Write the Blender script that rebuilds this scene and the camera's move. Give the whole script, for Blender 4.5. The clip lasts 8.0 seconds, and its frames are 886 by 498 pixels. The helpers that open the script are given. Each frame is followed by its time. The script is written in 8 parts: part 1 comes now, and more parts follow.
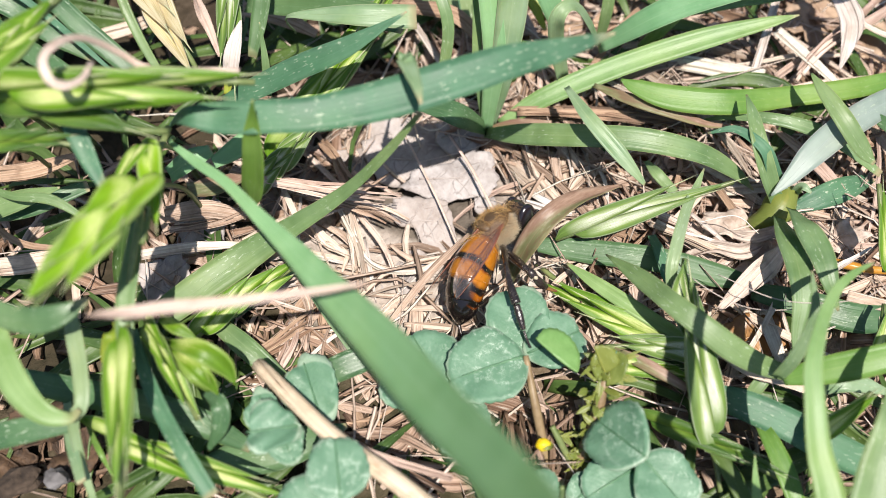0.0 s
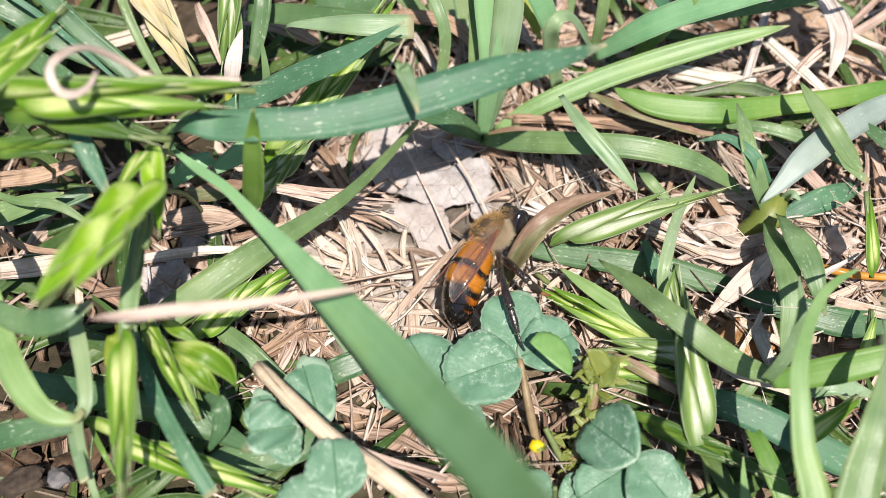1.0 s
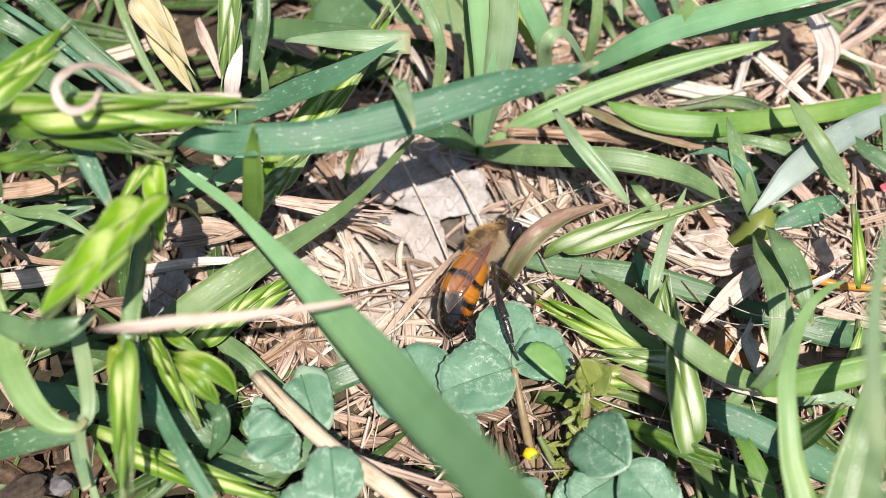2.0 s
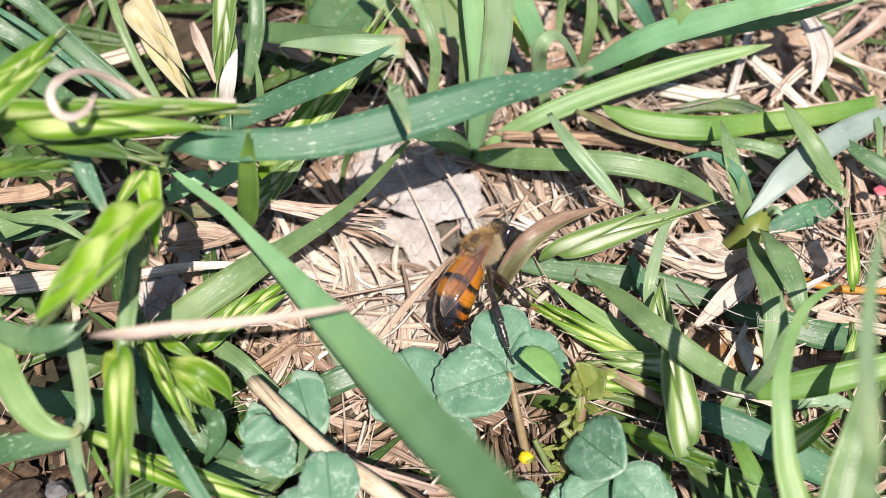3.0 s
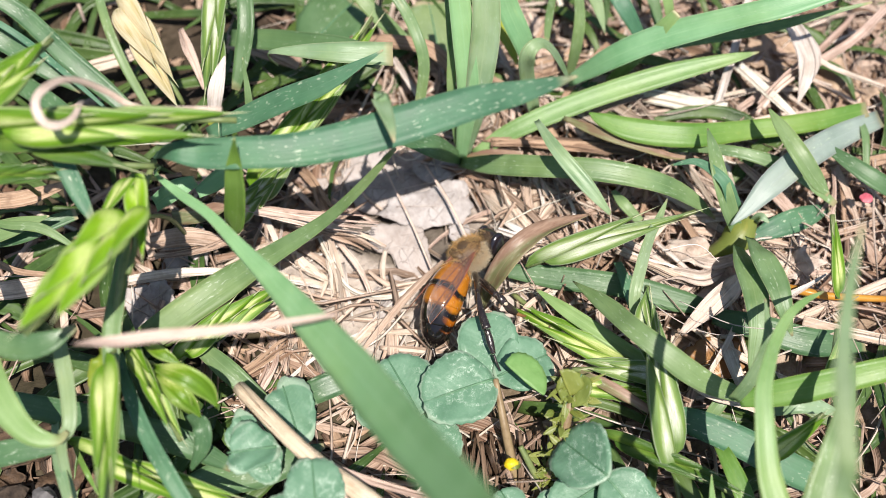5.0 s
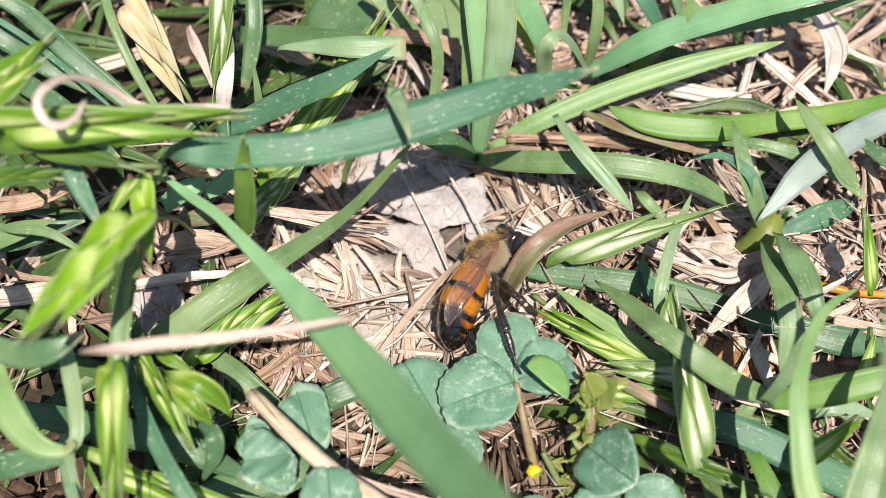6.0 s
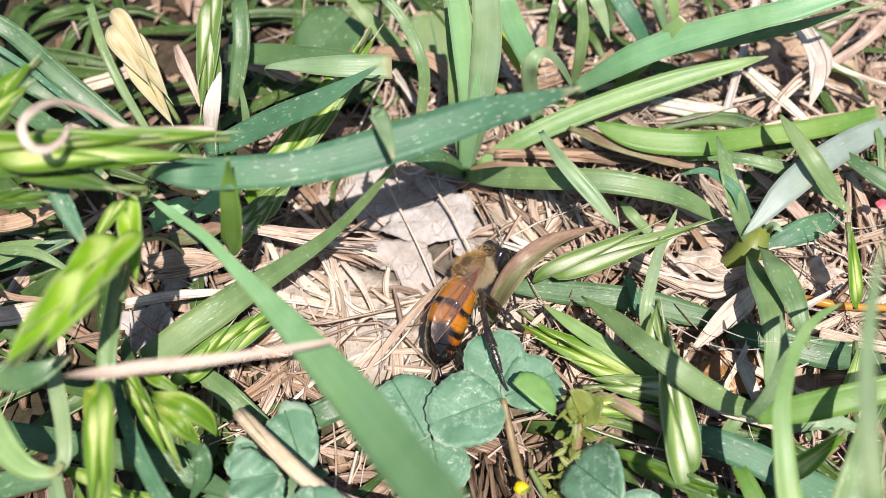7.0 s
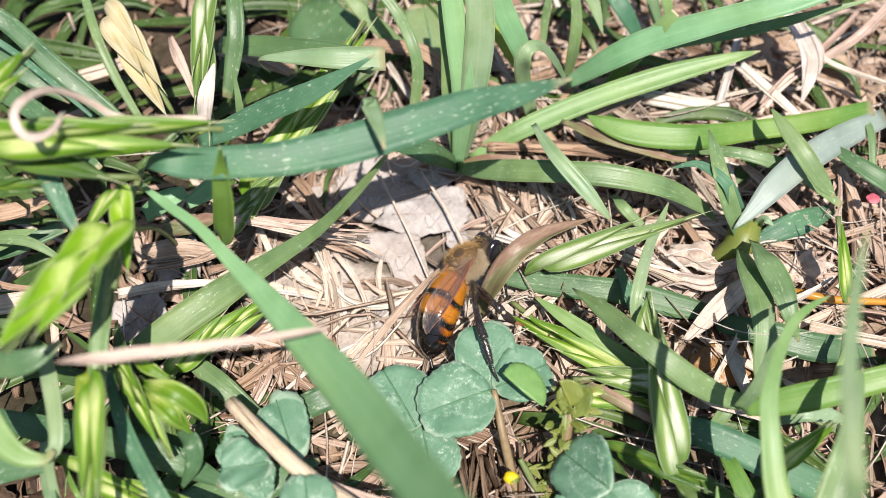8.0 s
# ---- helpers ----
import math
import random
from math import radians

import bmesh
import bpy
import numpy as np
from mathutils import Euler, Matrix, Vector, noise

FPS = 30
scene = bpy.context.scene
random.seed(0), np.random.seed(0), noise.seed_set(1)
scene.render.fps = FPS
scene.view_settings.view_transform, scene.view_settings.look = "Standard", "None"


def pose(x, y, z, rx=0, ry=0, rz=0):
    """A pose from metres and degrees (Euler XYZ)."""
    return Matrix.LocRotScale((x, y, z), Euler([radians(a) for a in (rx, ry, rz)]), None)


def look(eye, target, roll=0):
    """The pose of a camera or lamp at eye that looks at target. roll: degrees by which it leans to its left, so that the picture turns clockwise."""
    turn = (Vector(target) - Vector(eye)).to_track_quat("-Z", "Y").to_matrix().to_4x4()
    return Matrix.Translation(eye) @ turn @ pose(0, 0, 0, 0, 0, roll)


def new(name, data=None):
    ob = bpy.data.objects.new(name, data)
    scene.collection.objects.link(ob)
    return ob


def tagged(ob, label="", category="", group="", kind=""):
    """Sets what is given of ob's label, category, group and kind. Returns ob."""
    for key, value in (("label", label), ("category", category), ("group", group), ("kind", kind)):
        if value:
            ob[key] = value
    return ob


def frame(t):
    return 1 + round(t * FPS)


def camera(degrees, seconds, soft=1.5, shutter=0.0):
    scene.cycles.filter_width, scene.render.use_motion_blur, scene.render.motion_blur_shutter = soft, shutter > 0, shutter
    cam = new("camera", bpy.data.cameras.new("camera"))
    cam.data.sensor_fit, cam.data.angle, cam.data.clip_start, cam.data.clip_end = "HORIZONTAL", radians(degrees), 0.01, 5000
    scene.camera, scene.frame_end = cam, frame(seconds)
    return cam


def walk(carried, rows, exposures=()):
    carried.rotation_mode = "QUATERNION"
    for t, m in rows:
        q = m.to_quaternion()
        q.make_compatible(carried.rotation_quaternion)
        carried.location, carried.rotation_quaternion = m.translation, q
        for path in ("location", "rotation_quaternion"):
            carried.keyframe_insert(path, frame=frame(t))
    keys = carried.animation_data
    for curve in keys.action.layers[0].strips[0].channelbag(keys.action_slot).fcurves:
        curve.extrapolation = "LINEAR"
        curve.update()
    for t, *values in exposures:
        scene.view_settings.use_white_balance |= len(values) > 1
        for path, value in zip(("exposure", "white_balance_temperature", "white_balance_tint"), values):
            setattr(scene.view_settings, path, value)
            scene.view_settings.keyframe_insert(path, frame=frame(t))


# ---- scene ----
# ---- camera ----
MM = 0.001
cam = camera(52.0, 8.0, soft=0.7)
# seconds; millimetres; degrees
ROWS = [
    (0.0, 0.000, -37.481, 75.174, 26.500, -0.000, -0.000),
    (0.5, 0.152, -37.795, 75.598, 26.537, 0.009, 0.062),
    (1.0, 0.198, -38.080, 76.686, 26.716, -0.154, 0.099),
    (1.5, 0.405, -38.466, 77.611, 27.073, -0.152, 0.070),
    (2.0, 0.204, -38.388, 78.267, 27.115, -0.402, 0.008),
    (3.5, 0.302, -37.687, 78.809, 27.127, -0.567, -0.353),
    (4.0, 1.462, -37.206, 79.691, 27.207, -0.572, -0.398),
    (5.3, 0.692, -37.965, 78.831, 27.269, -0.821, -0.234),
    (5.5, 0.301, -37.697, 78.811, 27.505, -0.384, -0.322),
    (6.0, 0.704, -36.658, 76.711, 27.209, 0.169, -0.476),
    (6.5, 1.705, -35.826, 77.198, 27.697, 0.196, -1.036),
    (7.0, 1.694, -35.997, 77.503, 27.588, 0.270, -0.928),
    (7.5, 1.916, -36.551, 77.812, 27.514, 0.260, -0.771),
    (8.0, 2.250, -36.692, 77.529, 27.482, 0.050, -0.713),
]
walk(cam, [(t, pose(x * MM, y * MM, z * MM, rx, ry, rz)) for t, x, y, z, rx, ry, rz in ROWS])
cam.data.dof.use_dof = True
cam.data.dof.focus_distance = 0.0805
cam.data.dof.aperture_fstop = 25.0

# ---- light: a high midday sun behind the camera, clear sky ----
SUN_ELEVATION, SUN_AZIMUTH = 69.0, 162.0      # degrees; azimuth clockwise from +y
scene.view_settings.exposure = 0.53
world = bpy.data.worlds.new("sky")
scene.world = world
world.use_nodes = True
wn = world.node_tree.nodes
sky = wn.new("ShaderNodeTexSky")
sky.sky_type = "NISHITA"
sky.sun_disc = False
sky.sun_elevation = radians(SUN_ELEVATION)
sky.sun_rotation = radians(SUN_AZIMUTH)
world.node_tree.links.new(sky.outputs[0], wn["Background"].inputs[0])
wn["Background"].inputs[1].default_value = 0.075
sun_data = bpy.data.lights.new("sun", "SUN")
sun_data.energy, sun_data.angle, sun_data.color = 5.0, radians(0.55), (1.0, 0.925, 0.85)
sun = new("sun", sun_data)
_az, _el = radians(SUN_AZIMUTH), radians(SUN_ELEVATION)
sun.matrix_world = look((math.sin(_az) * math.cos(_el) * 5, math.cos(_az) * math.cos(_el) * 5, math.sin(_el) * 5), (0, 0, 0))


# ---- materials ----
class Nodes:
    """A short way to write node materials."""

    def __init__(self, name):
        self.mat = bpy.data.materials.new(name)
        self.mat.use_nodes = True
        self.tree = self.mat.node_tree
        self.tree.nodes.clear()
        self.out = self.tree.nodes.new("ShaderNodeOutputMaterial")

    def put(self, socket, value):
        if isinstance(value, bpy.types.NodeSocket):
            self.tree.links.new(value, socket)
        elif value is not None:
            if socket.type == "RGBA" and len(value) == 3:
                value = (*value, 1)
            socket.default_value = value

    def node(self, kind, out=0, props=None, **ins):
        n = self.tree.nodes.new("ShaderNode" + kind)
        for key, value in (props or {}).items():
            if key == "uv_map":
                n.uv_map = value
            elif key == "feature":
                n.feature = value
            elif key == "noise_dimensions":
                n.noise_dimensions = value
        for key, value in ins.items():
            self.put(n.inputs[int(key[1:])] if key[0] == "i" and key[1:].isdigit() else n.inputs[key.replace("_", " ")], value)
        return n.outputs[out]

    def uv(self, layer):
        return self.node("UVMap", props={"uv_map": layer})

    def split(self, vector):
        n = self.tree.nodes.new("ShaderNodeSeparateXYZ")
        self.put(n.inputs[0], vector)
        return n.outputs

    def stretch(self, vector, sx, sy, sz=1.0, off=None):
        n = self.tree.nodes.new("ShaderNodeMapping")
        self.put(n.inputs[0], vector)
        n.inputs[3].default_value = (sx, sy, sz)
        if off is not None:
            self.put(n.inputs[1], off)
        return n.outputs[0]

    def math(self, op, a, b=0.0, c=0.0, clamp=False):
        n = self.tree.nodes.new("ShaderNodeMath")
        n.operation, n.use_clamp = op, clamp
        for s, v in zip(n.inputs, (a, b, c)):
            self.put(s, v)
        return n.outputs[0]

    def noise(self, vector, scale, detail=3.0, rough=0.55, distort=0.0):
        return self.node("TexNoise", Vector=vector, Scale=scale, Detail=detail, Roughness=rough, Distortion=distort)

    def ramp(self, fac, *stops, mode="LINEAR"):
        n = self.tree.nodes.new("ShaderNodeValToRGB")
        n.color_ramp.interpolation = mode
        els = n.color_ramp.elements
        while len(els) < len(stops):
            els.new(0.5)
        for e, (p, col) in zip(els, stops):
            e.position = p
            e.color = (*col, 1) if not isinstance(col, (int, float)) else (col, col, col, 1)
        self.put(n.inputs[0], fac)
        return n.outputs[0]

    def mix(self, fac, a, b, mode="MIX"):
        n = self.tree.nodes.new("ShaderNodeMix")
        n.data_type, n.blend_type = "RGBA", mode
        self.put(n.inputs[0], fac)
        self.put(n.inputs[6], a)
        self.put(n.inputs[7], b)
        return n.outputs[2]

    def rand(self, island=False):
        if island:
            return self.node("NewGeometry", out="Random Per Island")
        return self.node("ObjectInfo", out="Random")

    def bump(self, height, strength, distance):
        return self.node("Bump", Height=height, Strength=strength, Distance=distance)

    def surface(self, colour, rough=0.5, normal=None, thru=0.0, thru_colour=None, spec=0.5, alpha=None, coat=0.0, metal=0.0):
        b = self.tree.nodes.new("ShaderNodeBsdfPrincipled")
        self.put(b.inputs["Base Color"], colour)
        self.put(b.inputs["Roughness"], rough)
        self.put(b.inputs["Specular IOR Level"], spec)
        self.put(b.inputs["Coat Weight"], coat)
        self.put(b.inputs["Metallic"], metal)
        b.inputs["Coat Roughness"].default_value = 0.12
        if alpha is not None:
            self.put(b.inputs["Alpha"], alpha)
        if normal is not None:
            self.put(b.inputs["Normal"], normal)
        last = b.outputs[0]
        if thru:
            t = self.tree.nodes.new("ShaderNodeBsdfTranslucent")
            self.put(t.inputs[0], thru_colour if thru_colour is not None else colour)
            m = self.tree.nodes.new("ShaderNodeMixShader")
            m.inputs[0].default_value = thru
            self.tree.links.new(last, m.inputs[1])
            self.tree.links.new(t.outputs[0], m.inputs[2])
            last = m.outputs[0]
        self.tree.links.new(last, self.out.inputs[0])
        return self.mat


def blade_material(name, dark, light, flecks=0.5, tip=(0.50, 0.44, 0.26), tip_from=0.965, rough=0.42, pale_sheen=0.0, island=False):
    """Living grass: lengthwise veins, pale midrib, scratched flecks, a drying tip."""
    n = Nodes(name)
    uv, span = n.uv("UVMap"), n.uv("span")
    r = n.rand(island)
    seed = n.node("CombineXYZ", X=n.math("MULTIPLY", r, 37.0), Y=n.math("MULTIPLY", r, 91.0), Z=0.0)
    u, v = n.split(span)[0], n.split(span)[1]
    broad = n.noise(n.stretch(uv, 1.2, 1.5, 1, seed), 2.2, 3)
    veins = n.noise(n.stretch(uv, 62, 0.35, 1, seed), 1.0, 3, 0.6)
    vein_mask = n.ramp(veins, (0.38, 0.0), (0.62, 1.0))
    col = n.mix(n.math("ADD", n.math("MULTIPLY", n.ramp(broad, (0.28, 0.0), (0.72, 1.0)), 0.86), n.math("MULTIPLY", vein_mask, 0.12), clamp=True), dark, light)
    col = n.mix(n.math("MULTIPLY", n.math("SUBTRACT", r, 0.5), 0.5, clamp=True), col, (light[0] * 1.3, light[1] * 1.05, light[2] * 0.7))
    drift = n.noise(n.stretch(uv, 0.9, 0.5, 1, seed), 1.6, 2)
    col = n.mix(n.math("MULTIPLY", n.ramp(drift, (0.48, 0.0), (0.70, 1.0)), 0.35), col, (light[0] * 1.35, light[1] * 1.10, light[2] * 0.80))
    edge = n.math("ABSOLUTE", n.math("SUBTRACT", u, 0.5))
    rib = n.ramp(edge, (0.0, 1.0), (0.035, 0.0))
    col = n.mix(n.math("MULTIPLY", rib, 0.35), col, (light[0] * 1.5, light[1] * 1.3, light[2] * 1.4))
    # whitish patches paint the glossy sheen of blades into their colour
    if pale_sheen:
        sheen_at = n.noise(n.stretch(uv, 2.0, 0.9, 1, seed), 3.0, 4)
        col = n.mix(n.math("MULTIPLY", n.ramp(sheen_at, (0.35, 0.0), (0.7, 1.0)), pale_sheen), col, (0.42, 0.53, 0.45))
    if flecks:
        f = n.noise(n.stretch(uv, 9, 2.8, 1, seed), 5.0, 3, 0.6)
        where = n.noise(n.stretch(uv, 1.5, 0.8, 1, seed), 2.3, 2)
        spot = n.math("MULTIPLY", n.ramp(f, (0.60, 0.0), (0.65, 1.0)), n.ramp(where, (0.42, 0.0), (0.60, 1.0)))
        col = n.mix(n.math("MULTIPLY", spot, flecks), col, (0.60, 0.70, 0.52))
    col = n.mix(n.ramp(edge, (0.455, 0.0), (0.49, 0.45)), col, (light[0] * 1.9, light[1] * 1.45, light[2] * 1.5))
    worn = n.math("ADD", v, n.math("MULTIPLY", n.math("SUBTRACT", broad, 0.5), 0.12))
    if tip_from < 0.6:
        worn = n.math("ADD", worn, n.math("MULTIPLY", n.math("SUBTRACT", 0.55, u), 0.9))
    col = n.mix(n.ramp(worn, (tip_from, 0.0), (min(tip_from + (0.07 if tip_from > 0.6 else 0.25), 1.0), 1.0)), col, tip)
    blotch = n.noise(n.stretch(uv, 6.0, 1.2, 1, seed), 2.6, 4, 0.65)
    if tip_from < 0.6:
        col = n.mix(n.math("MULTIPLY", vein_mask, 0.45), col, n.mix(1.0, col, (0.55, 0.48, 0.42), "MULTIPLY"))
        col = n.mix(n.math("MULTIPLY", n.ramp(blotch, (0.46, 0.0), (0.60, 1.0)), 0.7), col, (0.22, 0.12, 0.08))
        col = n.mix(n.math("MULTIPLY", n.ramp(blotch, (0.30, 1.0), (0.42, 0.0)), 0.6), col, (0.52, 0.46, 0.34))
    else:
        col = n.mix(n.math("MULTIPLY", n.ramp(blotch, (0.62, 0.0), (0.74, 1.0)), 0.30), col, (light[0] * 1.7, light[1] * 1.2, light[2]))
    h = n.math("ADD", n.math("MULTIPLY", vein_mask, 0.6), n.noise(uv, 30, 2))
    rr = n.math("ADD", rough, n.math("MULTIPLY", n.math("SUBTRACT", broad, 0.5), 0.3))
    warm = n.mix(0.5, col, (light[0] * 1.4, light[1] * 1.3, light[2] * 0.7))
    return n.surface(col, rr, n.bump(h, 0.16, 0.00010), 0.33, warm, 0.50)


def straw_material(name, dark, light, island=False, rough=0.6, thru=0.15):
    """Dry grass: fibres, stains and bleached stretches."""
    n = Nodes(name)
    uv = n.uv("UVMap")
    r = n.rand(island)
    seed = n.node("CombineXYZ", X=n.math("MULTIPLY", r, 53.0), Y=n.math("MULTIPLY", r, 17.0), Z=0.0)
    fibre = n.noise(n.stretch(uv, 70, 0.8, 1, seed), 1.0, 3, 0.6)
    line = n.ramp(fibre, (0.36, 0.0), (0.64, 1.0))
    stain = n.noise(n.stretch(uv, 2.0, 1.2, 1, seed), 3.0, 4, 0.65)
    tone = n.node("TexWhiteNoise", out=0, props={"noise_dimensions": "1D"}, W=n.math("MULTIPLY", r, 311.0))
    deep = tuple(c * 0.42 for c in dark)
    pale = tuple(min(c * 1.12, 0.92) for c in light)
    col = n.ramp(tone, (0.0, deep), (0.14, dark), (0.5, tuple((p + q) / 2 for p, q in zip(dark, light))), (0.8, light), (1.0, pale))
    col = n.mix(n.math("MULTIPLY", line, 0.55), col, n.mix(0.6, col, (min(light[0] * 1.06, 0.95), light[1] * 1.02, light[2] * 1.02)))
    col = n.mix(n.math("MULTIPLY", n.math("SUBTRACT", 1.0, line), 0.58), col, n.mix(1.0, col, (0.60, 0.50, 0.43), "MULTIPLY"))
    thread = n.ramp(n.noise(n.stretch(uv, 26, 0.5, 1, seed), 1.0, 2, 0.5), (0.34, 1.0), (0.42, 0.0))
    col = n.mix(n.math("MULTIPLY", thread, 0.55), col, (dark[0] * 0.45, dark[1] * 0.36, dark[2] * 0.30))
    col = n.mix(n.math("MULTIPLY", n.ramp(stain, (0.5, 0.0), (0.70, 1.0)), 0.6), col, (dark[0] * 0.6, dark[1] * 0.52, dark[2] * 0.45))
    h = n.math("ADD", fibre, n.math("MULTIPLY", stain, 0.5))
    h = n.math("SUBTRACT", h, n.math("MULTIPLY", thread, 0.8))
    return n.surface(col, rough, n.bump(h, 1.0, 0.00025), thru, None, 0.5)


def lemma_material(name, green, pale, edge=(0.62, 0.68, 0.42), dry=0.0, patchy=1.0, mid=False, rim=0.435):
    """The scales of a brome seed head: green, with a soft pale patch on the swollen part and a thin papery margin."""
    n = Nodes(name)
    span = n.uv("span")
    s = n.split(span)
    u, v = s[0], s[1]
    r = n.rand()
    other = n.node("TexWhiteNoise", out=0, props={"noise_dimensions": "1D"}, W=n.math("MULTIPLY", r, 173.0))
    seed = n.node("CombineXYZ", X=n.math("MULTIPLY", r, 31.0), Y=n.math("MULTIPLY", r, 57.0), Z=0.0)
    wob = n.noise(n.stretch(span, 2.2, 1.3, 1, seed), 2.0, 4, 0.6)
    fine = n.ramp(n.noise(n.stretch(span, 30, 1.6, 1, seed), 1.0, 3, 0.6), (0.38, 0.0), (0.62, 1.0))
    col = n.mix(n.ramp(wob, (0.32, 0.0), (0.66, 1.0)), tuple(c * 0.55 for c in green), (green[0] * 1.45, green[1] * 1.22, green[2] * 1.4))
    col = n.mix(n.math("MULTIPLY", fine, 0.20), col, (green[0] * 1.8, green[1] * 1.5, green[2] * 1.8))
    col = n.mix(n.ramp(v, (0.62, 0.0), (0.95, 0.55)), col, (green[0] * 0.75, green[1] * 0.72, green[2] * 0.9))
    # pale where it comes out from under the scale below, fading to green along a slant
    slope = n.math("MULTIPLY", n.math("ABSOLUTE", n.math("SUBTRACT", u, 0.42)), 1.25) if mid else n.math("MULTIPLY", u, 0.42)
    slant = n.math("ADD", n.math("ADD", n.math("MULTIPLY", v, 0.80 if mid else 1.0), slope), n.math("MULTIPLY", n.math("SUBTRACT", wob, 0.5), 0.50))
    slant = n.math("ADD", slant, n.math("MULTIPLY", n.math("SUBTRACT", other, 0.5), 0.22))
    foot = n.ramp(v, (0.10, 0.0), (0.30, 1.0))
    halo = n.math("MULTIPLY", n.ramp(slant, (0.46, 0.75), (0.86, 0.0)), foot)
    col = n.mix(halo, col, (green[0] * 1.9 + pale[0] * 0.10, green[1] * 1.45 + pale[1] * 0.08, green[2] + pale[2] * 0.03))
    grain = n.noise(n.stretch(span, 14, 2.0, 1, seed), 4.0, 3, 0.7)
    spot = n.math("MULTIPLY", n.math("MULTIPLY", n.ramp(slant, (0.42, 1.0), (0.70, 0.0)), foot), n.ramp(grain, (0.38, 0.25), (0.56, 1.0)))
    spot = n.math("MULTIPLY", spot, n.ramp(other, (0.0, 0.45 * patchy), (0.5, min(patchy, 1.0))))
    col = n.mix(n.ramp(grain, (0.58, 0.0), (0.72, 0.25)), col, (green[0] * 2.4, green[1] * 1.8, green[2] * 2.6))
    col = n.mix(spot, col, pale)
    margin = n.math("ABSOLUTE", n.math("SUBTRACT", u, 0.5))
    col = n.mix(n.ramp(margin, (rim, 0.0), (0.485, 0.60)), col, edge)
    if dry:
        bleached = n.ramp(n.math("ADD", n.math("MULTIPLY", wob, 0.7), n.math("MULTIPLY", fine, 0.3)), (0.34, 0.15), (0.58, 1.0))
        col = n.mix(n.math("MULTIPLY", bleached, dry), col, (0.88, 0.82, 0.64))
        speck = n.ramp(n.noise(n.stretch(span, 9, 9, 1, seed), 3.0, 3), (0.66, 0.0), (0.72, 0.5))
        col = n.mix(speck, col, (0.40, 0.24, 0.12))
    h = n.math("ADD", n.math("MULTIPLY", fine, 0.5), wob)
    return n.surface(col, 0.36, n.bump(h, 0.22, 0.0001), 0.36, n.mix(0.5, col, (green[0] * 2.6, green[1] * 1.9, green[2])), 0.5)


M_GREEN = blade_material("grass_green", (0.096, 0.188, 0.066), (0.240, 0.370, 0.160), 0.60, pale_sheen=0.08)
M_BRIGHT = blade_material("grass_bright", (0.150, 0.290, 0.080), (0.295, 0.460, 0.190), 0.18, pale_sheen=0.06)
M_YELLOW = blade_material("grass_yellow_green", (0.190, 0.285, 0.022), (0.430, 0.490, 0.080), 0.10)
M_BLUE = blade_material("grass_blue_green", (0.046, 0.145, 0.078), (0.108, 0.268, 0.150), 0.75, rough=0.52, pale_sheen=0.08)
M_LIME = blade_material("grass_lime", (0.100, 0.235, 0.036), (0.220, 0.380, 0.095), 0.15)
M_PALE = blade_material("grass_pale_sheen", (0.160, 0.285, 0.130), (0.315, 0.445, 0.245), 0.40, pale_sheen=0.28)
M_ASHEN = blade_material("grass_ashen", (0.200, 0.285, 0.270), (0.360, 0.450, 0.440), 0.7, pale_sheen=0.45)
M_HAZE = blade_material("grass_hazy", (0.110, 0.200, 0.085), (0.235, 0.345, 0.160), 0.35, pale_sheen=0.15)
M_MINT = blade_material("grass_mint", (0.165, 0.370, 0.172), (0.290, 0.520, 0.280), 0.15, pale_sheen=0.05)
M_DARK = blade_material("grass_dark", (0.055, 0.135, 0.058), (0.135, 0.255, 0.120), 0.6)
M_SPRIG_LEAF = blade_material("sprig_leaf", (0.11, 0.16, 0.025), (0.27, 0.32, 0.08), 0.2)
M_TURN = blade_material("grass_dying", (0.15, 0.19, 0.08), (0.32, 0.33, 0.18), 0.4, tip=(0.44, 0.30, 0.22), tip_from=0.46)
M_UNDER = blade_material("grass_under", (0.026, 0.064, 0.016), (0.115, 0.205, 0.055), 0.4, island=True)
M_STRAW = straw_material("straw", (0.50, 0.355, 0.26), (0.86, 0.72, 0.60))
M_CREAM = straw_material("straw_cream", (0.64, 0.51, 0.395), (0.92, 0.83, 0.72))
M_PINK = straw_material("straw_pinkish", (0.54, 0.39, 0.32), (0.85, 0.71, 0.62))
M_BROWN = straw_material("straw_brown", (0.30, 0.19, 0.125), (0.60, 0.43, 0.30))
M_WHITE = straw_material("straw_white", (0.68, 0.61, 0.55), (0.88, 0.84, 0.80), rough=0.5)
M_STEM_CREAM = straw_material("straw_stem", (0.66, 0.47, 0.29), (0.92, 0.79, 0.60), rough=0.45)
M_BARK_FIBRE = straw_material("bark_fibre", (0.26, 0.185, 0.14), (0.64, 0.55, 0.48), rough=0.8, thru=0.0)
M_ROT = straw_material("rotting_fibre", (0.085, 0.052, 0.03), (0.27, 0.185, 0.125))
M_LITTER = straw_material("straw_litter", (0.45, 0.295, 0.205), (0.88, 0.745, 0.64), island=True, thru=0.25)
M_FLAKE = straw_material("straw_flakes", (0.42, 0.26, 0.17), (0.85, 0.70, 0.585), island=True, thru=0.25)
M_PALELITTER = straw_material("straw_pale_fibre", (0.56, 0.43, 0.34), (0.90, 0.81, 0.72), island=True)
M_CRUMB = straw_material("leaf_crumbs", (0.26, 0.16, 0.10), (0.56, 0.41, 0.29), island=True)
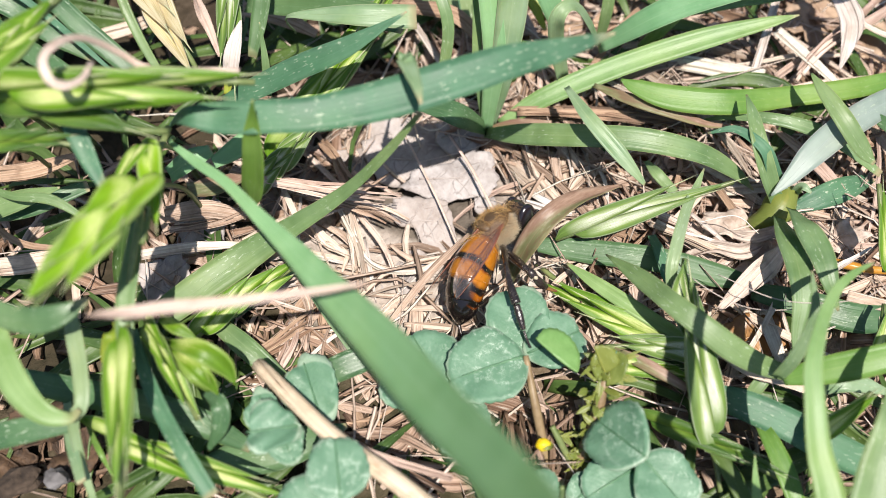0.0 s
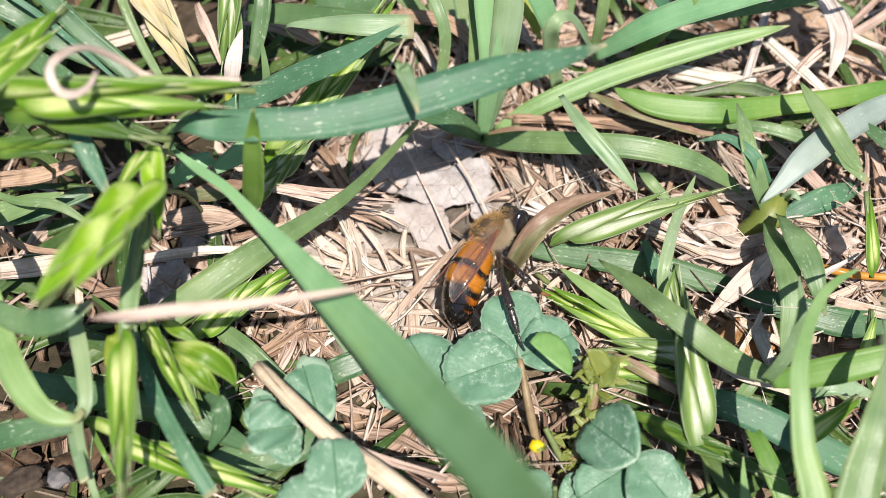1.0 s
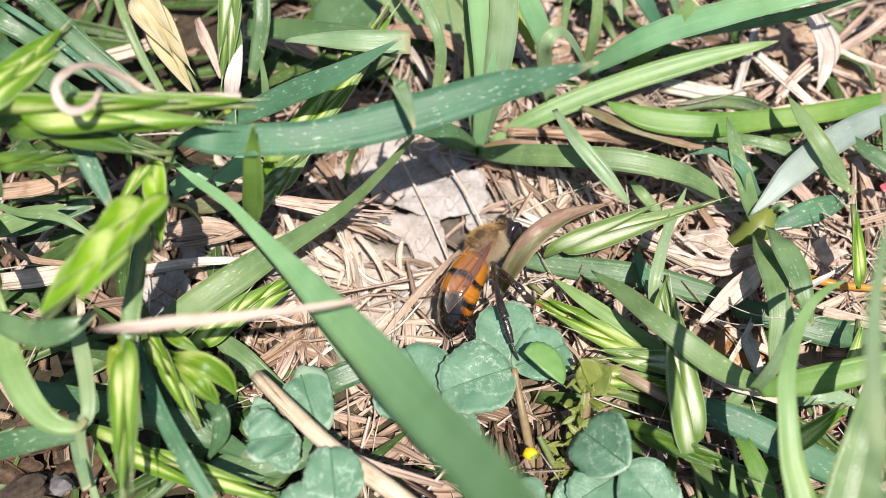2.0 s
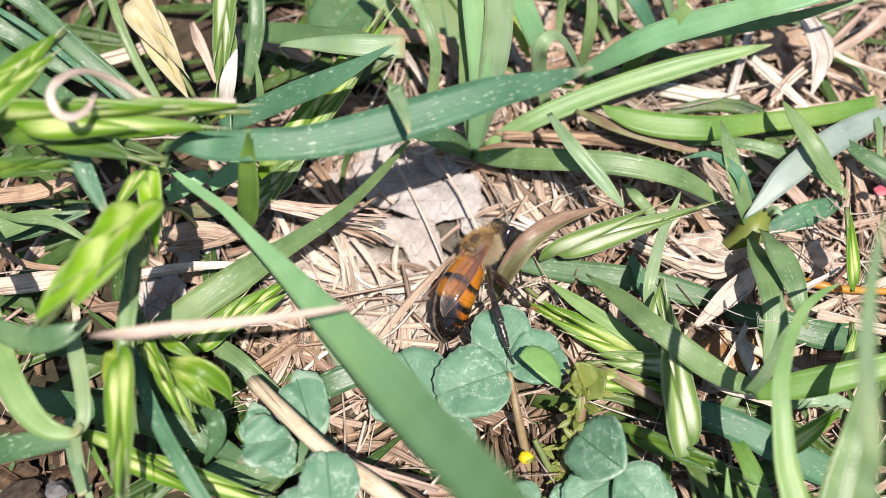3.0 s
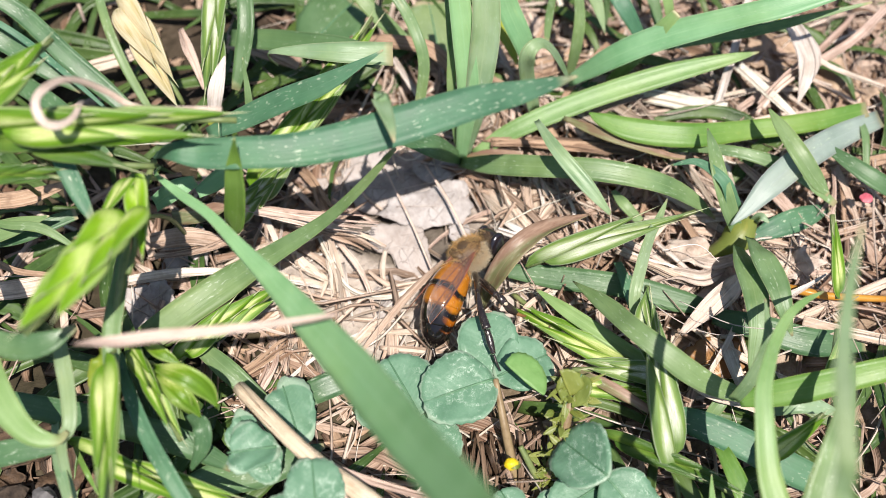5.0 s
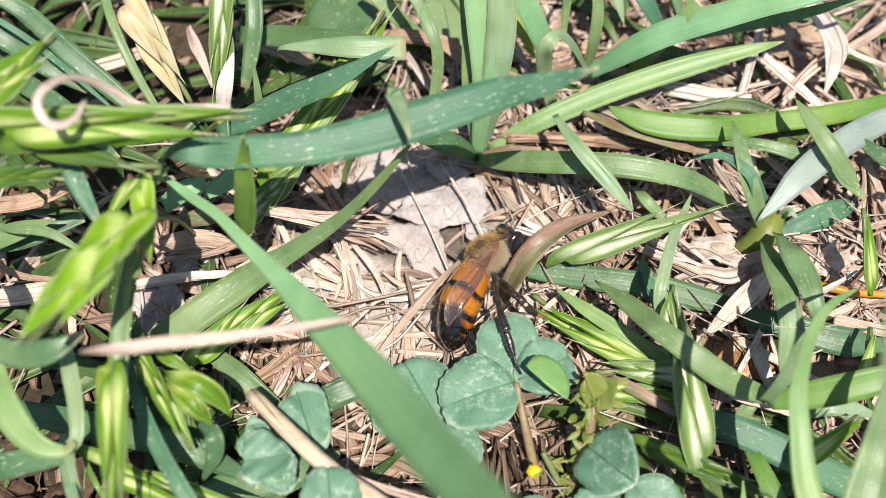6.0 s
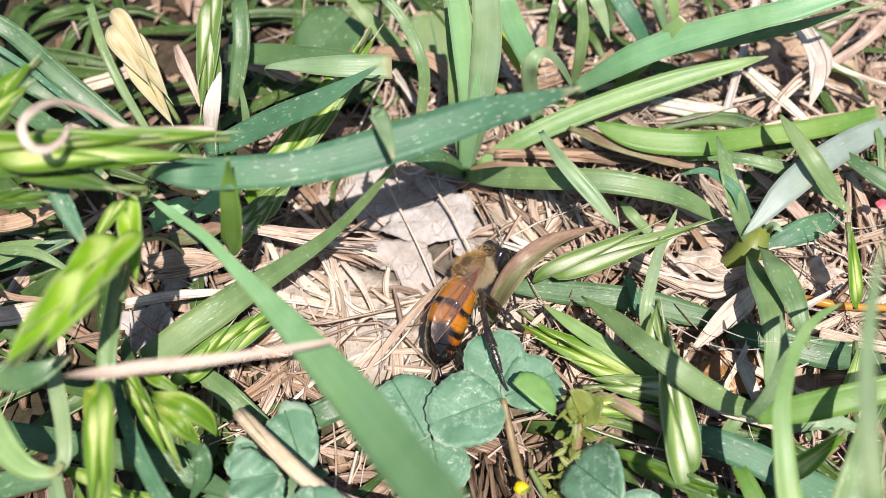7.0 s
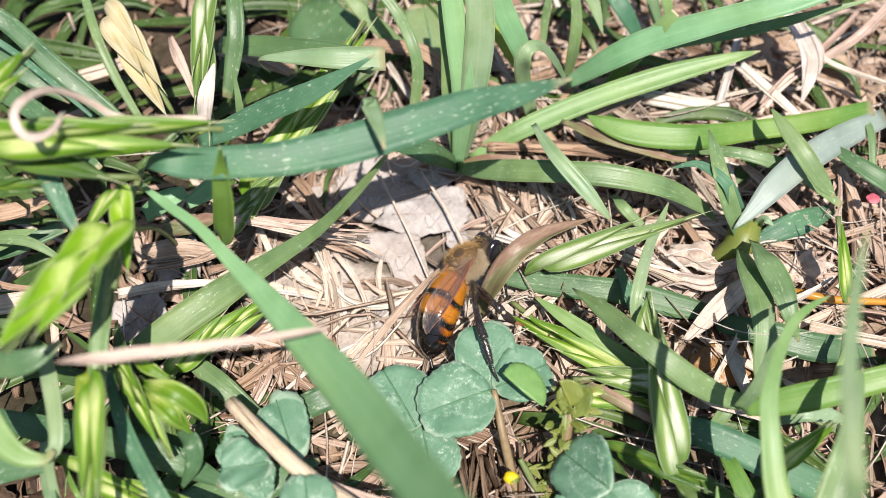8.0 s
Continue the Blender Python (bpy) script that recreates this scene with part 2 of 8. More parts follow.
M_LEMMA = lemma_material("lemma_green", (0.118, 0.280, 0.016), (0.88, 0.90, 0.46), (0.60, 0.68, 0.34), patchy=1.5, mid=True)
M_LEMMA_YELLOW = lemma_material("lemma_yellow", (0.195, 0.420, 0.016), (0.93, 0.95, 0.46), (0.66, 0.76, 0.34), patchy=1.7, rim=0.30)
M_LEMMA_WHITE = lemma_material("lemma_white_green", (0.135, 0.262, 0.056), (0.92, 0.95, 0.84), (0.66, 0.74, 0.52), patchy=1.8, mid=True)
M_LEMMA_PLUMP = lemma_material("lemma_plump", (0.120, 0.270, 0.016), (0.80, 0.84, 0.34), (0.42, 0.55, 0.16), patchy=1.8, rim=0.30)
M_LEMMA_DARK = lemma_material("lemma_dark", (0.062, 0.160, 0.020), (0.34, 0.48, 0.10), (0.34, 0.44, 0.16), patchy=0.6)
M_LEMMA_DRY = lemma_material("lemma_dry", (0.36, 0.36, 0.13), (0.90, 0.86, 0.70), (0.86, 0.80, 0.64), dry=0.60)


def soil_material():
    n = Nodes("soil")
    pos = n.node("NewGeometry", out="Position")
    a = n.noise(pos, 160, 5, 0.6)
    b = n.noise(pos, 900, 4, 0.65)
    far = n.noise(pos, 6, 4)
    col = n.ramp(n.math("ADD", n.math("MULTIPLY", a, 0.6), n.math("MULTIPLY", b, 0.4)), (0.3, (0.018, 0.012, 0.009)), (0.5, (0.048, 0.033, 0.023)), (0.7, (0.125, 0.092, 0.068)))
    # matted rotten straw on the open side
    xyz = n.split(pos)
    mat_edge = n.math("ADD", n.math("MULTIPLY", xyz[0], 60.0), n.math("MULTIPLY", n.math("SUBTRACT", n.noise(pos, 180, 3), 0.5), 1.6))
    matted = n.ramp(n.math("ADD", n.math("MULTIPLY", a, 0.5), n.math("MULTIPLY", b, 0.5)), (0.32, (0.12, 0.075, 0.048)), (0.50, (0.30, 0.210, 0.150)), (0.66, (0.52, 0.405, 0.315)))
    ox, oy = n.math("MULTIPLY", n.math("SUBTRACT", xyz[0], 0.03), 14.0), n.math("MULTIPLY", n.math("SUBTRACT", xyz[1], 0.02), 14.0)
    out = n.math("ADD", n.math("ADD", n.math("MULTIPLY", ox, ox), n.math("MULTIPLY", oy, oy)), n.math("MULTIPLY", n.math("SUBTRACT", n.noise(pos, 60, 4), 0.5), 1.2))
    col = n.mix(n.math("MULTIPLY", n.ramp(mat_edge, (0.15, 0.0), (0.7, 0.85)), n.ramp(out, (0.55, 1.0), (1.0, 0.0))), col, matted)
    meadow = n.ramp(n.noise(pos, 24, 5, 0.7), (0.40, (0.05, 0.095, 0.025)), (0.52, (0.10, 0.15, 0.05)), (0.66, (0.30, 0.24, 0.15)))
    col = n.mix(n.ramp(n.math("MULTIPLY", out, 0.1), (0.12, 0.0), (0.4, 0.8)), col, meadow)
    # a bare dusty patch where the grass is open
    dx, dy = n.math("MULTIPLY", n.math("ADD", xyz[0], 0.002), 62.0), n.math("MULTIPLY", n.math("SUBTRACT", xyz[1], 0.003), 72.0)
    away = n.math("ADD", n.math("ADD", n.math("MULTIPLY", dx, dx), n.math("MULTIPLY", dy, dy)), n.math("MULTIPLY", n.math("SUBTRACT", n.noise(pos, 220, 4), 0.5), 1.4))
    dust = n.ramp(n.math("ADD", n.math("MULTIPLY", a, 0.5), n.math("MULTIPLY", b, 0.5)), (0.30, (0.20, 0.155, 0.130)), (0.45, (0.42, 0.355, 0.315)), (0.65, (0.62, 0.545, 0.49)))
    # less dust under the grey leaf: the shade in its gaps is painted dark
    lx, ly = n.math("MULTIPLY", n.math("ADD", xyz[0], 0.0012), 130.0), n.math("MULTIPLY", n.math("SUBTRACT", xyz[1], 0.0085), 150.0)
    gap_shade = n.math("ADD", n.math("ADD", n.math("MULTIPLY", lx, lx), n.math("MULTIPLY", ly, ly)), n.math("MULTIPLY", n.math("SUBTRACT", n.noise(pos, 300, 3), 0.5), 0.9))
    col = n.mix(n.math("MULTIPLY", n.ramp(away, (0.65, 1.0), (1.35, 0.0)), n.ramp(gap_shade, (0.75, 0.25), (1.15, 1.0))), col, dust)
    col = n.mix(n.ramp(far, (0.4, 0.0), (0.6, 0.35)), col, n.mix(0.5, col, (0.06, 0.10, 0.03)))
    return n.surface(col, 0.9, n.bump(n.math("ADD", a, b), 0.8, 0.0006), 0.0, None, 0.2)


def grey_leaf_material():
    n = Nodes("grey_dead_leaf")
    uv = n.uv("UVMap")
    r = n.rand()
    a = n.noise(uv, 3.0, 5, 0.65)
    b = n.noise(uv, 14.0, 4, 0.7)
    net = n.node("TexVoronoi", props={"feature": "DISTANCE_TO_EDGE"}, Vector=uv, Scale=9.0)
    vein = n.ramp(net, (0.0, 1.0), (0.05, 0.0))
    col = n.ramp(n.math("ADD", n.math("MULTIPLY", a, 0.6), n.math("MULTIPLY", b, 0.4)), (0.32, (0.24, 0.205, 0.190)), (0.5, (0.42, 0.385, 0.37)), (0.68, (0.56, 0.53, 0.525)))
    col = n.mix(n.math("MULTIPLY", vein, 0.10), col, (0.33, 0.28, 0.24))
    col = n.mix(n.math("MULTIPLY", r, 0.25), col, (0.42, 0.32, 0.25))
    bent = n.mix(0.12, uv, n.noise(uv, 6.0, 3))
    wide = n.node("TexVoronoi", props={"feature": "DISTANCE_TO_EDGE"}, Vector=bent, Scale=3.2)
    crack = n.math("MULTIPLY", n.ramp(wide, (0.0, 1.0), (0.022, 0.0)), n.ramp(n.noise(uv, 5.0, 2), (0.47, 0.0), (0.55, 1.0)))
    col = n.mix(n.math("MULTIPLY", crack, 0.55), col, (0.10, 0.08, 0.065))
    h = n.math("ADD", n.math("MULTIPLY", a, 0.8), n.math("MULTIPLY", b, 0.4))
    return n.surface(col, 0.7, n.bump(h, 0.8, 0.0005), 0.08, None, 0.3)


def clover_material():
    n = Nodes("clover_leaf")
    uv, span = n.uv("UVMap"), n.uv("span")
    r = n.rand()
    seed = n.node("CombineXYZ", X=n.math("MULTIPLY", r, 19.0), Y=n.math("MULTIPLY", r, 43.0), Z=0.0)
    s = n.split(span)
    at = n.stretch(uv, 1, 1, 1, seed)
    broad = n.noise(at, 3.0, 5, 0.65)
    col = n.ramp(broad, (0.3, (0.098, 0.215, 0.130)), (0.55, (0.150, 0.290, 0.185)), (0.75, (0.225, 0.375, 0.260)))
    bent = n.noise(at, 9.0, 3, 0.6, 1.5)
    nets = []
    for scale in (6.0, 11.0):
        net = n.node("TexVoronoi", props={"feature": "DISTANCE_TO_EDGE"}, Vector=n.mix(0.30, at, bent), Scale=scale)
        nets.append(n.ramp(net, (0.0, 1.0), (0.035, 0.0)))
    broken = n.ramp(n.noise(at, 16.0, 3), (0.44, 0.0), (0.54, 1.0))
    scratch = n.math("MULTIPLY", n.math("MAXIMUM", nets[0], nets[1]), broken)
    where = n.math("ADD", n.noise(at, 4.0, 3), n.math("MULTIPLY", n.math("SUBTRACT", r, 0.5), 0.3))
    col = n.mix(n.math("MULTIPLY", scratch, n.ramp(where, (0.40, 0.0), (0.56, 0.9))), col, (0.58, 0.72, 0.58))
    col = n.mix(n.math("MULTIPLY", n.ramp(n.noise(at, 60.0, 2), (0.5, 0.0), (0.7, 1.0)), 0.25), col, (0.20, 0.38, 0.25))
    rib = n.ramp(n.math("ABSOLUTE", n.math("SUBTRACT", s[0], 0.5)), (0.0, 1.0), (0.018, 0.0))
    col = n.mix(n.math("MULTIPLY", rib, 0.45), col, (0.03, 0.12, 0.05))
    side = n.math("ABSOLUTE", n.math("SUBTRACT", s[0], 0.5))
    up = n.math("SUBTRACT", s[1], 0.5)
    rim = n.math("SQRT", n.math("ADD", n.math("MULTIPLY", side, side), n.math("MULTIPLY", up, up)))
    col = n.mix(n.ramp(rim, (0.462, 0.0), (0.488, 0.55)), col, (0.46, 0.58, 0.44))
    lat = n.math("SINE", n.math("MULTIPLY", n.math("SUBTRACT", s[1], n.math("MULTIPLY", side, 0.7)), 75.0))
    h = n.math("ADD", n.math("MULTIPLY", lat, 0.05), n.noise(uv, 30, 3))
    return n.surface(col, 0.5, n.bump(h, 0.3, 0.00015), 0.25, (0.14, 0.36, 0.06), 0.4)


def plain_material(name, dark, light, scale=400.0, rough=0.5, thru=0.0, coat=0.0, spec=0.5, bump=0.3):
    n = Nodes(name)
    pos = n.node("TexCoord", out="Object")
    a = n.noise(pos, scale, 4, 0.6)
    b = n.noise(pos, scale * 5, 3, 0.6)
    col = n.mix(n.ramp(n.math("ADD", n.math("MULTIPLY", a, 0.65), n.math("MULTIPLY", b, 0.35)), (0.35, 0.0), (0.65, 1.0)), dark, light)
    return n.surface(col, rough, n.bump(n.math("ADD", a, b), bump, 0.0002), thru, None, spec, coat=coat)


M_SOIL = soil_material()
M_GREY = grey_leaf_material()
M_CLOVER = clover_material()
M_BRIGHT_LEAF = plain_material("bright_leaf", (0.16, 0.33, 0.09), (0.24, 0.42, 0.14), 300, 0.45, 0.3)
M_AWN = plain_material("pale_bristle", (0.42, 0.46, 0.22), (0.74, 0.76, 0.52), 400, 0.5, 0.3)
M_WET = plain_material("wet_brown_leaf", (0.16, 0.07, 0.02), (0.38, 0.20, 0.07), 200, 0.35, 0.1)
M_DEADBROWN = plain_material("dead_brown_leaf", (0.26, 0.17, 0.11), (0.52, 0.38, 0.27), 220, 0.7, 0.1, bump=0.7)
M_RIB = plain_material("leaf_rib", (0.05, 0.14, 0.07), (0.12, 0.25, 0.13), 300, 0.5, 0.1)
M_BROWN_STEM = plain_material("brown_petiole", (0.17, 0.11, 0.055), (0.36, 0.27, 0.15), 300, 0.5, 0.1)
M_STEM = plain_material("green_stem", (0.10, 0.16, 0.05), (0.26, 0.30, 0.12), 300, 0.45, 0.15)
M_WOOD = plain_material("dark_rotten_wood", (0.022, 0.013, 0.008), (0.120, 0.070, 0.038), 500, 0.75, bump=0.9)
M_BARK = plain_material("bark", (0.26, 0.18, 0.13), (0.70, 0.60, 0.52), 260, 0.8, bump=0.9)
M_PEBBLE = plain_material("pebble", (0.06, 0.056, 0.056), (0.20, 0.19, 0.19), 300, 0.7, bump=0.6)
# near-black brown: corner shade over a dead leaf, put into the colour
M_SHADE_LUMP = plain_material("soil_clod", (0.018, 0.012, 0.008), (0.085, 0.060, 0.042), 420, 0.95, bump=1.0)
M_AMBER = plain_material("amber_stem", (0.42, 0.17, 0.02), (0.70, 0.36, 0.06), 200, 0.3, 0.3)
M_BUD = plain_material("yellow_petal", (0.78, 0.56, 0.01), (0.90, 0.72, 0.03), 500, 0.45, 0.2)
M_PETAL_RED = plain_material("red_petal", (0.50, 0.08, 0.12), (0.72, 0.22, 0.26), 300, 0.5, 0.3)


# ---- mesh helpers ----
UP_VIEW = Vector((0.0, -0.40, 0.92))


def mesh_object(name, verts, faces, material, uvs=None, spans=None, smooth=True):
    """One mesh object from vertices in millimetres, with its two texture layouts per vertex."""
    me = bpy.data.meshes.new(name)
    me.from_pydata([(x * MM, y * MM, z * MM) for x, y, z in verts], [], faces)
    for layer, data in (("UVMap", uvs), ("span", spans)):
        if data is not None:
            lay = me.uv_layers.new(name=layer)
            idx = np.empty(len(me.loops), dtype=np.int32)
            me.loops.foreach_get("vertex_index", idx)
            lay.data.foreach_set("uv", np.asarray(data, dtype=np.float32)[idx].ravel())
    if smooth:
        me.polygons.foreach_set("use_smooth", [True] * len(me.polygons))
    me.materials.append(material)
    me.update()
    return new(name, me)


def empty(name, x, y, z):
    e = new(name)
    e.empty_display_size = 0.002
    e.location = (x * MM, y * MM, z * MM)
    bpy.context.view_layer.update()
    return e


def settle(ob, parent, label=""):
    """Put a part whose mesh lies in world millimetres under a thing that stands elsewhere."""
    ob.parent = parent
    ob.matrix_parent_inverse = Matrix.Translation(-parent.location)
    return tagged(ob, label) if label else ob


def spline(points, count):
    """A smooth line (Catmull-Rom) through points of any dimension."""
    p = np.asarray(points, dtype=float)
    if len(p) == 2:
        return p[0] + (p[1] - p[0]) * np.linspace(0, 1, count)[:, None]
    p = np.vstack([2 * p[0] - p[1], p, 2 * p[-1] - p[-2]])
    out = []
    for s in np.linspace(0, len(p) - 3 - 1e-9, count):
        i = int(s)
        t = s - i
        a, b, c, d = p[i:i + 4]
        out.append(0.5 * (2 * b + (c - a) * t + (2 * a - 5 * b + 4 * c - d) * t * t + (3 * b - a - 3 * c + d) * t ** 3))
    return np.array(out)


def ribbon_data(points, fold=0.10, roll=0.0, thick=0.16, seg=26, wave=0.03, twist=0.0, rng=None):
    """A grass blade: points are (x, y, z, width). A shallow V across, real thickness, a slightly wavy edge."""
    rng = rng or random
    line = spline(points, seg + 1)
    c, w = line[:, :3], np.maximum(line[:, 3], 0.05)
    steps = np.linalg.norm(np.diff(c, axis=0), axis=1)
    run = np.concatenate([[0], np.cumsum(steps)])
    total = max(run[-1], 1e-6)
    ph, fq = rng.uniform(0, 6.28), rng.uniform(0.25, 0.6)
    verts, uvs, spans, faces = [], [], [], []
    ks = (-1.0, -0.55, 0.0, 0.55, 1.0)
    nk = len(ks)
    for i in range(seg + 1):
        t = Vector(c[min(i + 1, seg)] - c[max(i - 1, 0)]).normalized()
        nrm = (UP_VIEW - t * UP_VIEW.dot(t)).normalized()
        nrm = Matrix.Rotation(radians(roll + twist * i / seg), 3, t) @ nrm
        side = t.cross(nrm)
        ctr = Vector(c[i])
        top, low = [], []
        for k in ks:
            edge = 1 + wave * math.sin(run[i] * fq * (1.3 if k > 0 else 0.9) + ph + k)
            off = side * (k * w[i] * 0.5 * edge) + nrm * (fold * w[i] * (abs(k) ** 1.4) + wave * w[i] * 0.6 * abs(k) * math.sin(run[i] * fq + ph * 2 + k * 2))
            top.append(ctr + off)
            low.append(ctr + off * 0.985 - nrm * thick * (1.0 if abs(k) < 0.9 else 0.35))
        for row in (top, low):
            for k, p in zip(ks, row):
                verts.append(tuple(p))
                uvs.append((k * 0.5 * w[i] / 10 + 0.5, run[i] / 10))
                spans.append((k * 0.5 + 0.5, run[i] / total))
    row = 2 * nk
    for i in range(seg):
        a, b = i * row, (i + 1) * row
        for k in range(nk - 1):
            faces.append((a + k, a + k + 1, b + k + 1, b + k))
            faces.append((a + nk + k + 1, a + nk + k, b + nk + k, b + nk + k + 1))
        faces.append((a + nk, a, b, b + nk))
        faces.append((a + nk - 1, a + row - 1, b + row - 1, b + nk - 1))
    for a, flip in ((0, False), (seg * row, True)):
        for k in range(nk - 1):
            f = (a + k, a + nk + k, a + nk + k + 1, a + k + 1)
            faces.append(f if not flip else f[::-1])
    return verts, faces, uvs, spans


def blade(name, label, material, *points, parent=None, category="grass", group="", **shape):
    """One blade or dry strip of grass: a thing, or with parent= a part of a tuft."""
    rng = random.Random(hash_of(points))
    v, f, uv, sp = ribbon_data(points, rng=rng, **shape)
    if parent is not None:
        ob = settle(mesh_object(name, v, f, material, uv, sp), parent, label)
        if max(p[3] for p in points) > 1.5:
            v, f, uv, sp = tube_data([(*p[:3], min(0.03, p[3] * 0.4)) for p in points], 5, shape.get("seg", 26))
            rib = mesh_object("midrib", v, f, material, uv, sp)
            rib.parent = ob
        return ob
    o = Vector(points[0][:3])
    ob = mesh_object(name, [(x - o.x, y - o.y, z - o.z) for x, y, z in v], f, material, uv, sp)
    ob.location = o * MM
    return tagged(ob, label, category, group)


def hash_of(points):
    return int(sum((i + 1) * 131 * round(float(c), 2) for i, p in enumerate(points) for c in p) * 100) & 0xFFFFFF


def tube_data(points, sides=8, seg=16, squash=1.0, knot=0.0):
    """A stalk through points (x, y, z, diameter)."""
    line = spline(points, seg + 1)
    c, w = line[:, :3], np.maximum(line[:, 3], 0.03)
    run = np.concatenate([[0], np.cumsum(np.linalg.norm(np.diff(c, axis=0), axis=1))])
    verts, uvs, spans, faces = [], [], [], []
    for i in range(seg + 1):
        t = Vector(c[min(i + 1, seg)] - c[max(i - 1, 0)]).normalized()
        nrm = (UP_VIEW - t * UP_VIEW.dot(t)).normalized()
        side = t.cross(nrm)
        for k in range(sides):
            a = 2 * math.pi * k / sides
            r = w[i] * 0.5 * (1 + knot * math.sin(run[i] * 2.1 + a * 2))
            p = Vector(c[i]) + side * (math.cos(a) * r) + nrm * (math.sin(a) * r * squash)
            verts.append(tuple(p))
            uvs.append((k / sides * w[i] * 0.3, run[i] / 10))
            spans.append((k / sides, run[i] / max(run[-1], 1e-6)))
    for i in range(seg):
        for k in range(sides):
            a, b = i * sides + k, i * sides + (k + 1) % sides
            faces.append((a, b, b + sides, a + sides))
    faces.append(tuple(range(sides))[::-1])
    faces.append(tuple(seg * sides + k for k in range(sides)))
    return verts, faces, uvs, spans


def stalk(name, label, material, *points, parent=None, category="grass", group="", **shape):
    v, f, uv, sp = tube_data(points, **shape)
    if parent is not None:
        return settle(mesh_object(name, v, f, material, uv, sp), parent, label)
    o = Vector(points[0][:3])
    ob = mesh_object(name, [(x - o.x, y - o.y, z - o.z) for x, y, z in v], f, material, uv, sp)
    ob.location = o * MM
    return tagged(ob, label, category, group)


def lemma_mesh(name, material, mirror=1, seg=16):
    """One folded scale of a brome spikelet, a unit long: thin pale inner margin, bulging keel outside, a short bristle."""
    verts, faces, uvs, spans = [], [], [], []
    ks = (0.0, 0.16, 0.36, 0.58, 0.78, 0.93, 1.0)
    nk = len(ks)
    for i in range(seg + 1):
        v = i / seg
        body = min(v / 0.93, 1.0)
        outer = math.sin(math.pi * body ** 0.62) ** 0.85 * (1 - 0.34 * body) + 0.012
        inner = -0.30 * math.sin(math.pi * body ** 0.9) ** 0.9 - 0.012
        arch = 0.42 * math.sin(math.pi * min(body, 1) ** 0.6) ** 0.8
        for layer in (0, 1):
            for k in ks:
                x = inner + (outer - inner) * k
                h = arch * math.sin(math.pi * (0.10 + 0.72 * k)) - layer * (0.05 + 0.25 * arch * (k > 0.9))
                verts.append((mirror * x * 1000, v * 1000, h * 1000))
                uvs.append((x * 0.2, v))
                spans.append((k, v))
    for i in range(seg):
        a, b = i * 2 * nk, (i + 1) * 2 * nk
        for k in range(nk - 1):
            faces.append((a + k, a + k + 1, b + k + 1, b + k))
            faces.append((a + nk + k + 1, a + nk + k, b + nk + k, b + nk + k + 1))
        faces.append((a + nk, a, b, b + nk))
        faces.append((a + nk - 1, a + 2 * nk - 1, b + 2 * nk - 1, b + nk - 1))
    if mirror < 0:
        faces = [f[::-1] for f in faces]
    ob = mesh_object(name, verts, faces, material, uvs, spans)
    me = ob.data
    bpy.data.objects.remove(ob)
    return me


LEMMAS = {}


def awn_mesh(material):
    """The short stiff bristle that ends a scale."""
    verts, faces = [], []
    for i, (y, r) in enumerate(((0.86, 0.05), (0.96, 0.04), (1.07, 0.006))):
        for k in range(5):
            a = 2 * math.pi * k / 5
            verts.append((math.cos(a) * r * 1000, y * 1000, (math.sin(a) * r + 0.04 * y) * 1000))
    for i in range(2):
        for k in range(5):
            a, c = i * 5 + k, i * 5 + (k + 1) % 5
            faces.append((a, c, c + 5, a + 5))
    faces += [(4, 3, 2, 1, 0), (10, 11, 12, 13, 14)]
    ob = mesh_object("awn", verts, faces, material)
    me = ob.data
    bpy.data.objects.remove(ob)
    return me


